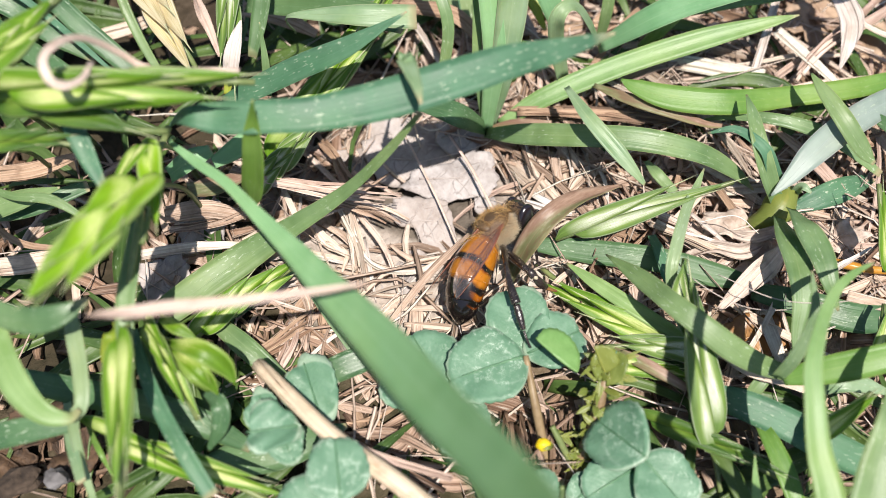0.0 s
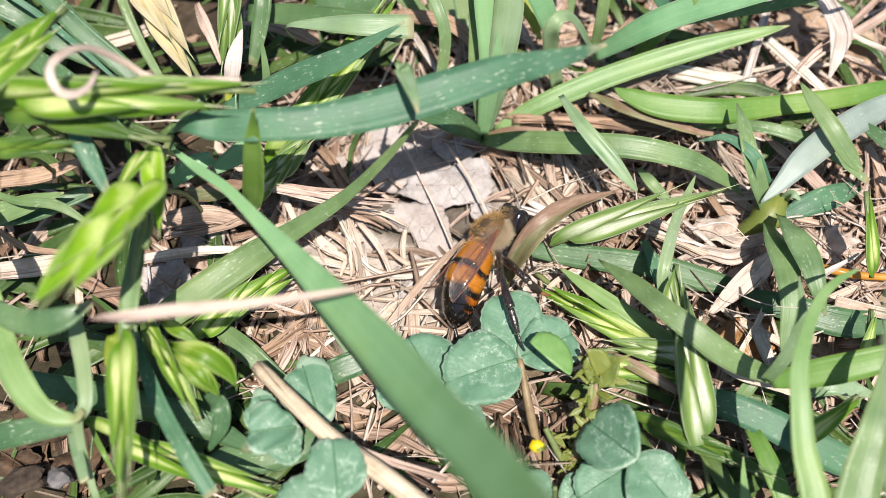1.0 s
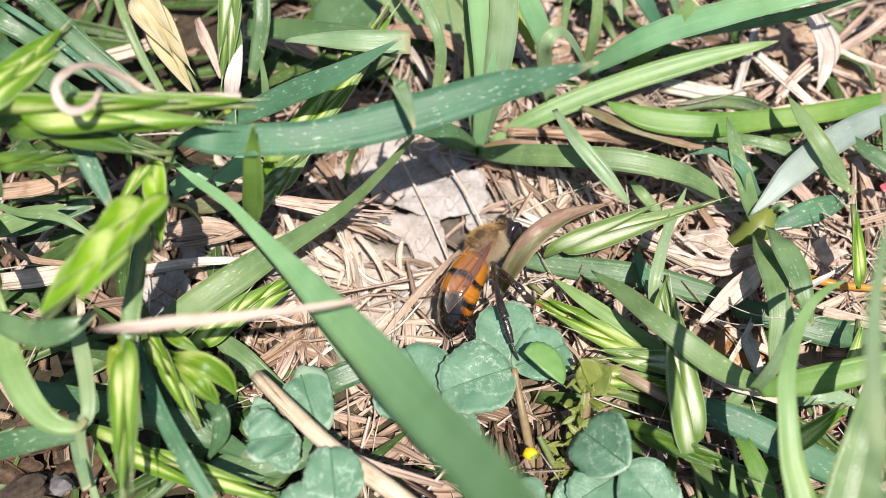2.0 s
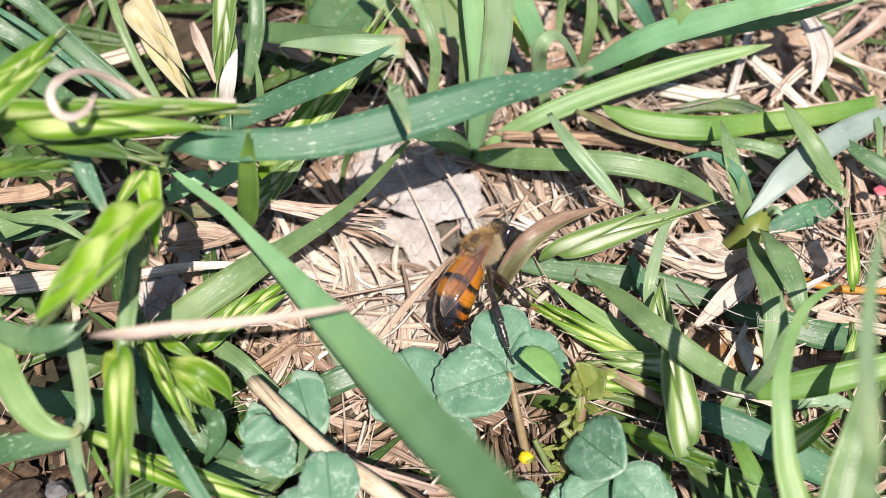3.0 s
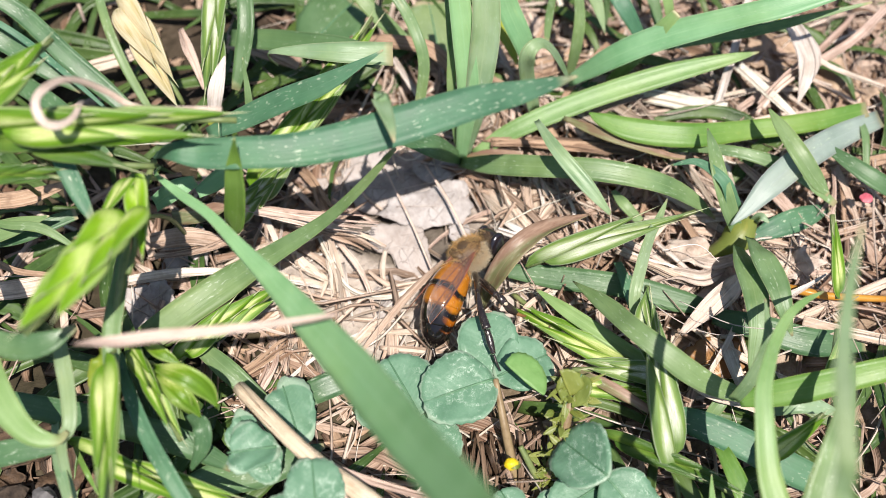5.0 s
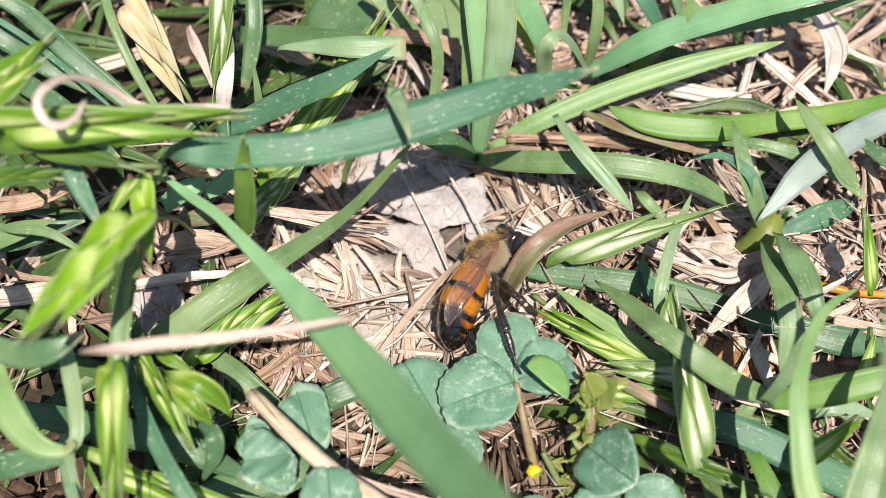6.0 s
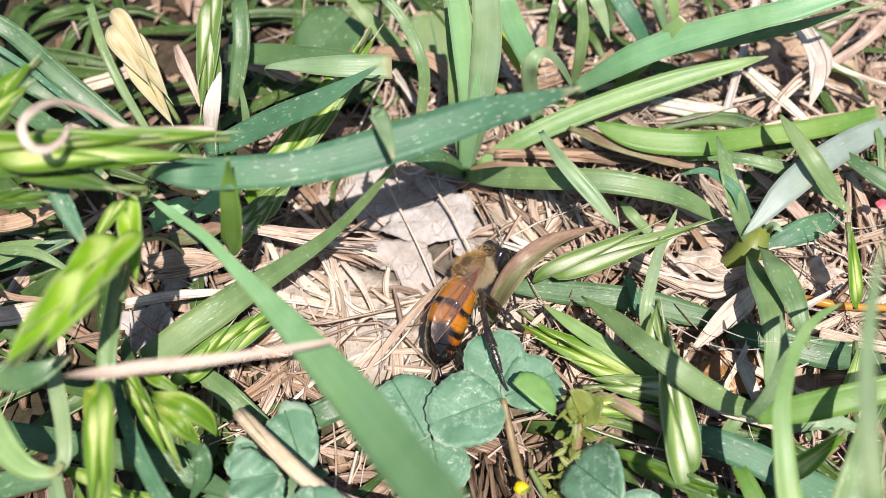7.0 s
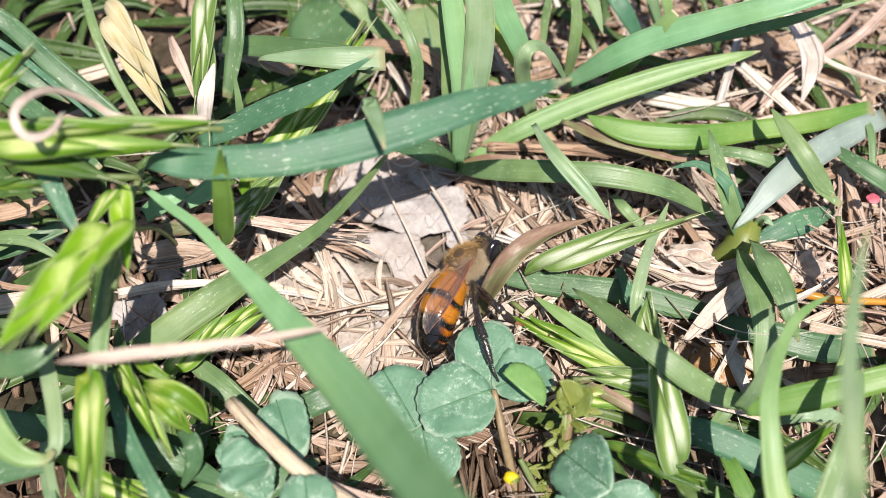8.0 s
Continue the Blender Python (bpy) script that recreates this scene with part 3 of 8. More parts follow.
def seed_head(label, material, *points, count=8, size=0.45, wide=0.30, spread=7.0, roll=0.0, name="seed_head", group="brome seed heads"):
    """A brome spikelet: an axis with overlapping scales in two ranks. Points are (x, y, z, width of the head)."""
    key = material.name
    if key not in LEMMAS:
        LEMMAS[key] = {side: lemma_mesh("lemma", material, side) for side in (1, -1)}
        LEMMAS[key][0] = awn_mesh(M_AWN)
    rng = random.Random(hash_of(points))
    line = spline(points, 41)
    c = line[:, :3]
    length = float(np.linalg.norm(np.diff(c, axis=0), axis=1).sum())
    thing = empty(name, *c[0])
    tagged(thing, label, "seed head", group)
    stalk("axis", "", M_STEM, *[(*p[:3], 0.5) for p in points], parent=thing, seg=10, sides=6)
    if c[0][2] > 6:
        x0, y0, z0 = c[0]
        stalk("pedicel", "thin green stalk of the seed head", M_STEM, (x0, y0, z0, 0.3), (x0 * 1.04, y0 + z0 * 0.28, z0 * 0.5, 0.4), (x0 * 1.08, y0 + z0 * 0.45, -1.0, 0.5), parent=thing, seg=10, sides=7)
    big = size * length
    for i in range(count):
        f = i / max(count - 1, 1)
        at = f * (1 - size * 0.98)
        j = min(int(at * 40), 39)
        t = Vector(c[min(j + 4, 40)] - c[j]).normalized()
        nrm = (UP_VIEW - t * UP_VIEW.dot(t)).normalized()
        nrm = Matrix.Rotation(radians(roll), 3, t) @ nrm
        side = t.cross(nrm)
        sgn = 1 if i % 2 else -1
        lean = radians(spread * (1 - 0.4 * f) + rng.uniform(-1.5, 1.5)) * sgn
        d = (t * math.cos(lean) + side * math.sin(lean)).normalized()
        z = Matrix.Rotation(radians(-10 * sgn + rng.uniform(-5, 5)), 3, d) @ (nrm - d * nrm.dot(d)).normalized()
        x = d.cross(z)
        m = Matrix((x, d, z)).transposed().to_4x4()
        wd = max(float(np.interp(at + size * q, np.linspace(0, 1, 41), line[:, 3])) for q in (0.0, 0.3, 0.6))
        s = big * rng.uniform(0.92, 1.06) * MM
        half = wd * 0.50 * MM
        place = Vector(c[j]) + nrm * (0.16 * (count - i))
        ob = new("lemma", LEMMAS[key][sgn])
        ob.parent = thing
        ob.matrix_parent_inverse = Matrix.Translation(-thing.location)
        ob.matrix_basis = Matrix.Translation(place * MM) @ m @ Matrix.Diagonal((half, s, half, 1))
        new("awn", LEMMAS[key][0]).parent = ob
    return thing


def leaflet_data(radius, fold=0.10, cup=0.12, notch=0.05, teeth=0.020, long=1.05, rng=None, half=False, uneven=0.04):
    """A round leaflet from its foot at the origin along +y, creased along its rib."""
    rng = rng or random
    n, rings = 44, 6
    ph = rng.uniform(0, 6)
    verts, uvs, spans, faces = [], [], [], []
    edge = []
    for i in range(n):
        a = 2 * math.pi * i / n
        x, y = math.sin(a), -math.cos(a)
        r = 1 + uneven * math.sin(3 * a + ph) + 0.025 * math.sin(5 * a + 2 * ph) + teeth * (1 if i % 2 else -1) * (1 if y > -0.3 else 0)
        r -= notch * math.exp(-((a - math.pi) / 0.22) ** 2)
        px, py = x * r * (1 - 0.10 * (1 - y) * 0.5), y * r * long
        if half and px < 0:
            px *= 0.10
        edge.append((px, py))
    lay = []
    for layer in (0, 1):
        idx0 = len(verts)
        for j in range(rings + 1):
            f = j / rings
            for i in range(n if j else 1):
                px, py = (edge[i][0] * f, edge[i][1] * f) if j else (0.0, 0.0)
                h = fold * abs(px) - cup * (px * px + py * py) * 0.5 + 0.03 * math.sin(4 * py + ph) * abs(px) + 0.75 * uneven * math.sin(7 * px + 5 * py + ph) * f
                verts.append((px * radius, (py + long) * radius, h * radius - layer * 0.18))
                uvs.append((px * radius / 10, py * radius / 10))
                spans.append((px * 0.5 + 0.5, py * 0.5 + 0.5))
        lay.append(idx0)
    for layer, i0 in enumerate(lay):
        fl = []
        for i in range(n):
            k = (i + 1) % n
            fl.append((i0, i0 + 1 + i, i0 + 1 + k))
            for j in range(1, rings):
                a, b = i0 + 1 + (j - 1) * n, i0 + 1 + j * n
                fl.append((a + i, b + i, b + k, a + k))
        faces += fl if layer == 0 else [q[::-1] for q in fl]
    t0, b0 = lay[0] + 1 + (rings - 1) * n, lay[1] + 1 + (rings - 1) * n
    for i in range(n):
        k = (i + 1) % n
        faces.append((t0 + i, b0 + i, b0 + k, t0 + k))
    return verts, faces, uvs, spans


def leaflet(parent, foot, radius, heading, pitch=0.0, bank=0.0, label="", fold=0.17, cup=0.12, long=1.0, material=None, notch=0.05, half=False, uneven=0.04):
    """A leaflet at foot (mm), growing towards heading (degrees from +y, clockwise), raised by pitch."""
    rng = random.Random(hash_of([foot, (radius, heading)]))
    v, f, uv, sp = leaflet_data(radius, fold, cup, notch, long=long, rng=rng, half=half, uneven=uneven)
    m = Matrix.Translation(foot) @ Euler((0, 0, radians(-heading))).to_matrix().to_4x4() @ Euler((radians(pitch), 0, 0)).to_matrix().to_4x4() @ Euler((0, radians(bank), 0)).to_matrix().to_4x4()
    v = [tuple(m @ Vector(p)) for p in v]
    ob = settle(mesh_object("leaflet", v, f, material or M_CLOVER, uv, sp), parent, label)
    if not half:
        line = [(*(m @ Vector((0, (s + 1) * long * radius, 0.03 - cup * (s * long) ** 2 * 0.5 * radius))), 0.16 - 0.05 * s) for s in (-0.96, -0.4, 0.1, 0.55, 0.9)]
        v, f, uv, sp = tube_data(line, 5, 14)
        mesh_object("midrib", v, f, M_RIB, uv, sp).parent = ob
    return ob


# ---- ground ----
def ground_height(x, y):
    """Height in millimetres of the soil at a place in millimetres."""
    h = -1.2 + 1.6 * noise.noise((x * 0.05, y * 0.05, 3.1)) + 0.8 * noise.noise((x * 0.16, y * 0.16, 7.7)) + 0.35 * noise.noise((x * 0.5, y * 0.5, 1.3))
    h -= 2.6 * math.exp(-((x + 3) / 13) ** 2 - ((y - 9) / 10) ** 2)
    return h


def build_ground():
    """One sheet: fine close to the bee, coarser outwards, out to the horizon."""
    ticks = [0.0]
    while ticks[-1] < 60:
        ticks.append(ticks[-1] + 0.8)
    while ticks[-1] < 400000:
        ticks.append(ticks[-1] * 1.28)
    ticks = [-t for t in ticks[:0:-1]] + ticks
    n = len(ticks)
    verts = []
    for y in ticks:
        for x in ticks:
            d = max(abs(x), abs(y))
            verts.append((x, y, ground_height(x, y) if d < 200 else -1.2))
    faces = [(j * n + i, j * n + i + 1, (j + 1) * n + i + 1, (j + 1) * n + i) for j in range(n - 1) for i in range(n - 1)]
    tagged(mesh_object("ground", verts, faces, M_SOIL), "brown crumbly soil under grass and straw", "ground", kind="structure")


build_ground()


# ---- straw litter ----
def joined(name, material, items):
    verts, faces, uvs, spans = [], [], [], []
    for v, f, uv, sp in items:
        o = len(verts)
        verts += v
        uvs += uv
        spans += sp
        faces += [tuple(i + o for i in q) for q in f]
    return mesh_object(name, verts, faces, material, uvs, spans)


def chip_data(points, rng, seg=4):
    """A cheap dry strip: three points across, closed below."""
    line = spline(points, seg + 1)
    verts, uvs, spans, faces = [], [], [], []
    roll = rng.uniform(-50, 50)
    run = 0.0
    for i in range(seg + 1):
        t = Vector(line[min(i + 1, seg), :3] - line[max(i - 1, 0), :3]).normalized()
        nrm = (Vector((0, 0, 1)) - t * t.z).normalized()
        nrm = Matrix.Rotation(radians(roll), 3, t) @ nrm
        side = t.cross(nrm)
        c, w = Vector(line[i, :3]), line[i, 3]
        if i:
            run += float(np.linalg.norm(line[i, :3] - line[i - 1, :3]))
        for k, h in ((-1, 0.0), (0, 0.15), (1, 0.0), (0, -0.10)):
            verts.append(tuple(c + side * (k * w * 0.5) + nrm * (h * w)))
            uvs.append((k * w * 0.05 + 0.5, run / 10))
            spans.append((k * 0.5 + 0.5, i / seg))
    for i in range(seg):
        a = i * 4
        for k in range(4):
            b = (k + 1) % 4
            faces.append((a + k, a + b, a + 4 + b, a + 4 + k))
    faces.append((0, 1, 2, 3))
    faces.append(tuple(seg * 4 + k for k in (3, 2, 1, 0)))
    return verts, faces, uvs, spans


def scatter_straw(name, label, material, count, span_mm, length, width, lift, seed, seg=4, shape=None, single=None, near=0):
    rng = random.Random(seed)
    items = []
    x0, x1, y0, y1 = span_mm
    for _ in range(count):
        x, y = rng.uniform(x0, x1), rng.uniform(y0, y1)
        # thin under the thick grass, dense in the clearing
        bare = math.exp(-((x + 2) / 11) ** 2 - ((y - 2) / 8) ** 2)
        open_ground = math.exp(-((x + 1) / 17) ** 2 - ((y - 2) / 13) ** 2) + (0.7 if x > 12 and y > -3 else 0.0) + (0.6 if y > 12 and x > -10 else 0.0)
        on_leaf = ((x + 1.5) / 8.0) ** 2 + ((y - 6.5) / 8.0) ** 2 < 1.0
        if ((x + 31) ** 2 + (y + 20) ** 2 < 150 or (x < -16 and y > 10)) and material is not M_CRUMB and rng.random() < 0.75:
            continue
        if rng.random() > max(0.26 + 0.75 * open_ground - 0.95 * bare, 0.10) * (0.05 if on_leaf else 1.0):
            continue
        ln, a = rng.uniform(*length) * rng.uniform(0.5, 1.0), rng.uniform(0, math.pi)
        w = rng.uniform(*width)
        bend = rng.gauss(0, 0.30) * ln
        dx, dy = math.cos(a), math.sin(a)
        hover = rng.uniform(*lift)
        tilt = rng.uniform(-0.14, 0.14)
        pts = []
        for s in (-0.5, 0.0, 0.5):
            px, py = x + dx * ln * s - dy * bend * (0.25 - s * s) * 4 * 0.5, y + dy * ln * s + dx * bend * (0.25 - s * s) * 4 * 0.5
            pts.append((px, py, ground_height(px, py) + hover + tilt * ln * s + w * 0.2, w * (1.0 if s == 0 else rng.uniform(0.12, 0.8))))
        data = (shape or chip_data)(pts, rng, seg)
        if near > 0 and ((x + 1) / 15) ** 2 + ((y - 2) / 12) ** 2 < 1:
            near -= 1
            v, f, uv, sp = data
            ob = mesh_object("dry_straw", [(p - x, q - y, r) for p, q, r in v], f, single, uv, sp)
            ob.location = (x * MM, y * MM, 0)
            tagged(ob, "dry tan straw fibre lying in the clearing" if w < 0.5 else "flat dry tan straw lying in the clearing", "straw", "straws in the clearing")
            continue
        items.append(data)
    return tagged(joined(name, material, items), label, "straw", kind="stuff")


def flake_data(points, rng, seg=3):
    """A flat torn flake of dead grass: wide, thin, slightly cupped."""
    v, f, uv, sp = ribbon_data(points, fold=rng.uniform(-0.06, 0.12), roll=rng.uniform(-28, 28), thick=0.10, seg=seg + 2, wave=0.22, twist=rng.uniform(-70, 70), rng=rng)
    return v, f, uv, sp


AREA = (-62, 62, -42, 72)
scatter_straw("leaf_crumbs", "brown crumbs of dead leaves on the soil", M_CRUMB, 3600, AREA, (1.0, 4.5), (0.4, 1.6), (0.0, 0.7), 5, 3)
scatter_straw("straw_flakes", "flat tan flakes of dead grass leaves on the ground", M_FLAKE, 3700, AREA, (4, 14), (0.35, 1.3), (0.2, 1.8), 16, 4, flake_data, M_STRAW, 140)
scatter_straw("straw_litter", "dry tan and pinkish grass straw matted on the ground", M_LITTER, 3000, AREA, (7, 22), (0.16, 0.70), (0.5, 2.6), 6, 6, None, M_STRAW, 50)
scatter_straw("fine_straw", "thin pale dry grass fibres lying over the straw", M_PALELITTER, 1700, AREA, (7, 26), (0.08, 0.32), (1.0, 3.2), 7, 7, None, M_CREAM, 50)
scatter_straw("wide_flakes", "broad flat flakes of dead tan leaves on the ground", M_FLAKE, 420, AREA, (4, 11), (1.2, 2.6), (0.1, 1.2), 26, 5, flake_data, M_STRAW, 30)


def curved_straws(count, seed):
    """Single bent dry blades lying over the open ground."""
    rng = random.Random(seed)
    for _ in range(count):
        x, y = rng.gauss(-3, 8), rng.gauss(1, 6)
        if ((x - 3) / 4) ** 2 + ((y + 3) / 6) ** 2 < 1 or (((x + 1.5) / 6.5) ** 2 + ((y - 6.5) / 7.0) ** 2 < 1 and rng.random() < 0.8):
            continue
        a, ln, w = rng.uniform(0, 6.28), rng.uniform(7, 17), rng.uniform(0.16, 0.55)
        turn, lift = rng.gauss(0, 0.9), rng.uniform(0.5, 1.8)
        pts = []
        px, py = x, y
        for k in range(5):
            pts.append((px, py, ground_height(px, py) + 0.5 + lift * math.sin(math.pi * k / 4), w * (0.55, 1.0, 0.95, 0.7, 0.12)[k]))
            b = a + turn * k / 4
            px, py = px + math.cos(b) * ln / 4, py + math.sin(b) * ln / 4
        blade("dry_straw", "bent dry grass blade lying on bare soil", rng.choice((M_STRAW, M_CREAM, M_CREAM, M_PINK, M_WHITE)), *pts, category="straw", group="straws in the clearing", seg=16, fold=rng.uniform(0.05, 0.3), roll=rng.uniform(-30, 30), wave=0.06)


curved_straws(48, 77)


def long_straws(count, seed):
    """Long flat dead leaves and stems strewn over the open side."""
    rng = random.Random(seed)
    for _ in range(count):
        x, y = rng.uniform(6, 44), rng.uniform(-7, 34)
        a, ln, w = rng.choice((rng.gauss(1.9, 0.5), rng.gauss(0.2, 0.6))), rng.uniform(9, 26), rng.uniform(0.35, 1.25)
        turn, lift, base = rng.gauss(0, 0.45), rng.uniform(0.3, 1.6), rng.uniform(1.0, 2.4)
        pts = []
        px, py = x, y
        for k in range(5):
            pts.append((px, py, ground_height(px, py) + base + lift * math.sin(math.pi * k / 4), w * (0.5, 1.0, 0.95, 0.75, rng.choice((0.1, 0.5)))[k]))
            b = a + turn * k / 4
            px, py = px + math.cos(b) * ln / 4, py + math.sin(b) * ln / 4
        if any((q[0] - 5) ** 2 + (q[1] + 3) ** 2 < 60 for q in pts):
            continue
        blade("dry_straw", "long flat dead grass leaf strewn on the matted straw", rng.choice((M_STRAW, M_CREAM, M_BROWN, M_PINK, M_STRAW)), *pts, category="straw", group="long dead leaves", seg=18, fold=rng.uniform(0.02, 0.25), roll=rng.uniform(-25, 25), twist=rng.uniform(-50, 50), wave=0.08)


long_straws(85, 31)


def straw_bundle(label, material, *points, count=6, spread=0.8, seed=1):
    """A dead leaf split into fibres that run side by side and part at the end."""
    rng = random.Random(seed)
    thing = tagged(empty("dry_straw", *points[0][:3]), label, "straw", "straws in the clearing")
    for k in range(count):
        side, lift = (k - (count - 1) / 2) / count * 2, rng.uniform(-0.2, 0.5)
        start, end = rng.uniform(0.0, 0.15), rng.uniform(0.75, 1.0)
        line = spline(points, 21)[int(start * 20):int(end * 20) + 1]
        d = line[-1] - line[0]
        out = np.array([-d[1], d[0]]) / max(math.hypot(d[0], d[1]), 1e-6)
        pts = []
        for i in range(0, len(line), max(len(line) // 5, 1)):
            f = i / (len(line) - 1)
            w = spread * side * (0.45 + 0.75 * f ** 2) + rng.gauss(0, 0.06)
            pts.append((line[i][0] + out[0] * w, line[i][1] + out[1] * w, line[i][2] + lift * math.sin(2.6 * f), max(line[i][3] * rng.uniform(0.6, 1.1) * (1 - 0.8 * f ** 4), 0.05)))
        blade("strand", "", material, *pts, parent=thing, seg=16, fold=rng.uniform(0.1, 0.35), roll=rng.uniform(-25, 25), wave=0.08)
    return thing


def litter_patch(x, y, rx, ry, count, seed, materials, label, rise=0.8):
    """Ragged flakes of dead leaf and stem heaped over a patch of ground, each one loose."""
    rng = random.Random(seed)
    for _ in range(count):
        a, r = rng.uniform(0, 6.28), math.sqrt(rng.random())
        cx, cy = x + rx * r * math.cos(a), y + ry * r * math.sin(a)
        b, ln, w = rng.uniform(0, 3.14), rng.uniform(2.5, 7.0), rng.uniform(0.35, 1.15)
        bend, z = rng.gauss(0, 0.18) * ln, rng.uniform(0.2, rise)
        pts = []
        for s in (-0.5, -0.2, 0.15, 0.5):
            px = cx + math.cos(b) * ln * s - math.sin(b) * bend * (0.25 - s * s) * 4
            py = cy + math.sin(b) * ln * s + math.cos(b) * bend * (0.25 - s * s) * 4
            pts.append((px, py, ground_height(px, py) + z + rng.uniform(0, 0.5), w * rng.uniform(0.45, 1.0) * (1.0 if abs(s) < 0.4 else 0.5)))
        blade("dry_flake", label, rng.choice(materials), *pts, category="straw", group="flakes of dead grass", seg=9, fold=rng.uniform(-0.2, 0.3), roll=rng.uniform(-35, 35), twist=rng.uniform(-60, 60), wave=0.25)


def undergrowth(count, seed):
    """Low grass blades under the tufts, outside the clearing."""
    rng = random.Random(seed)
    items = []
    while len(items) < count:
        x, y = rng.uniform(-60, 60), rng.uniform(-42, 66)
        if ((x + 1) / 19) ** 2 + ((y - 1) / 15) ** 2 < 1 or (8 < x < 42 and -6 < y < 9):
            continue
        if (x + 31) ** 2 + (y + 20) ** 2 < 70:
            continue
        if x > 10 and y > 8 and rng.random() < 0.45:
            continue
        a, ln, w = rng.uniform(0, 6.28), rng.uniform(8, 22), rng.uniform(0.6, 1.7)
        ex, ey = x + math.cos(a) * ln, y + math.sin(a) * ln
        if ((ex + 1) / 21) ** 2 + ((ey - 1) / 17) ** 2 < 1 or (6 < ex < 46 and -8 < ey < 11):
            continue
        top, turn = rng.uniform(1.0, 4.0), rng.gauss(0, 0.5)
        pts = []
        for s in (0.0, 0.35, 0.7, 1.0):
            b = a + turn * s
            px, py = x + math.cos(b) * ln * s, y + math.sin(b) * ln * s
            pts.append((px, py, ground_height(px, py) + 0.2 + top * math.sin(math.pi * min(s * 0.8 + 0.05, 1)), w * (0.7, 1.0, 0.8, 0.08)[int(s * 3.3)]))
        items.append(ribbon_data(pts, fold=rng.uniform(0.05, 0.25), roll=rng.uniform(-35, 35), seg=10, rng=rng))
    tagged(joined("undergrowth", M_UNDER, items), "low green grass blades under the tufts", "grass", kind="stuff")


# heaps of flakes where the ground lies open
litter_patch(-14.1, -9.4, 5.5, 5.0, 34, 201, (M_BROWN, M_STRAW, M_CREAM, M_BROWN), "ragged brown flake of dead grass on the soil")
litter_patch(25.2, 0.6, 5.0, 3.0, 30, 202, (M_CREAM, M_PINK, M_STRAW, M_WHITE), "bleached ragged flake of dead grass on matted straw")
litter_patch(17.8, 8.6, 7.0, 3.5, 30, 203, (M_STRAW, M_BROWN, M_CREAM), "ragged tan flake of dead grass under the arched blade")
litter_patch(-23.5, -1.7, 4.5, 4.0, 20, 204, (M_PINK, M_STRAW, M_CREAM), "pale ragged flake of dead leaf in the grass")
litter_patch(27.2, -8.8, 3.5, 3.0, 18, 205, (M_CREAM, M_BROWN, M_STRAW), "ragged tan flake of dead grass beside amber leaves")
litter_patch(37.3, 4.9, 5.0, 5.0, 26, 206, (M_STRAW, M_BROWN, M_PINK), "ragged tan flake of dead grass in the tuft")
litter_patch(-4.5, -15.0, 5.0, 4.0, 18, 207, (M_STRAW, M_BROWN, M_ROT), "ragged dark flake of dead grass under clover")
litter_patch(39.8, 23.7, 8.0, 6.0, 30, 208, (M_PINK, M_STRAW, M_BROWN, M_CREAM), "ragged pinkish flake of dead grass on the ground")
litter_patch(-12.4, 10.5, 4.5, 3.5, 18, 209, (M_PINK, M_BROWN, M_STRAW), "ragged brownish flake of dead grass in the shade")
litter_patch(-32.0, -18.3, 4.5, 3.5, 26, 210, (M_ROT, M_BROWN, M_ROT), "ragged dark flake of rotten straw on the soil")
litter_patch(38.6, 0.8, 5.0, 3.2, 30, 211, (M_BROWN, M_ROT, M_STRAW), "ragged brown flake of dead grass beside the amber stalk")
litter_patch(32.5, -3.5, 4.0, 3.0, 20, 212, (M_BROWN, M_ROT, M_STRAW), "ragged brown flake of dead grass under the bent leaves")

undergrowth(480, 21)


# the tuft behind the bee
tuft_a = tagged(empty("grass_tuft", 4.3, 13.4, 0.0), "tuft of bright green broad grass blades in straw", "grass", "grass tufts")
blade("blade", "", M_MINT, (4.3, 13.2, 0.0, 1.05), (4.7, 15.1, 8.0, 2.06), (4.2, 17.8, 13.0, 2.09), (3.5, 21.0, 17.0, 1.84), parent=tuft_a, fold=0.12)
blade("blade", "pale green broad blade", M_PALE, (4.7, 13.6, 0.0, 0.93), (5.6, 15.1, 8.0, 2.28), (6.2, 18.3, 14.0, 2.70), (6.0, 21.4, 18.0, 2.43), parent=tuft_a, fold=0.08)
blade("blade", "", M_BRIGHT, (5.7, 13.8, 0.0, 1.05), (9.5, 15.3, 2.0, 1.85), (16.3, 17.5, 4.0, 2.17), (24.7, 19.4, 6.0, 2.04), (30.8, 20.6, 7.0, 1.24), (33.8, 20.8, 8.0, 0.11), parent=tuft_a, fold=0.16)
blade("blade", "dark green arching blade", M_GREEN, (4.2, 12.8, 0.0, 0.93), (7.5, 10.6, 3.0, 2.01), (12.6, 8.5, 6.0, 2.14), (18.2, 7.3, 7.0, 2.11), (23.1, 6.6, 6.0, 1.91), (26.5, 6.0, 4.0, 1.30), (28.9, 5.1, 2.0, 0.11), parent=tuft_a, fold=0.1)
blade("blade", "", M_DARK, (4.3, 13.2, 0.0, 1.16), (2.0, 11.8, 4.0, 2.22), (-0.2, 11.4, 6.0, 2.06), (-2.6, 10.6, 8.0, 1.06), parent=tuft_a, fold=0.1)
blade("blade", "", M_GREEN, (4.1, 13.6, 0.0, 0.58), (3.2, 15.9, 7.0, 0.83), (3.1, 18.8, 11.0, 0.86), (2.7, 22.9, 15.0, 0.74), parent=tuft_a)
blade("blade", "dying olive leaf base", M_TURN, (4.7, 12.9, 0.0, 1.16), (7.2, 13.0, 1.0, 1.27), (10.5, 12.6, 2.0, 0.57), parent=tuft_a)

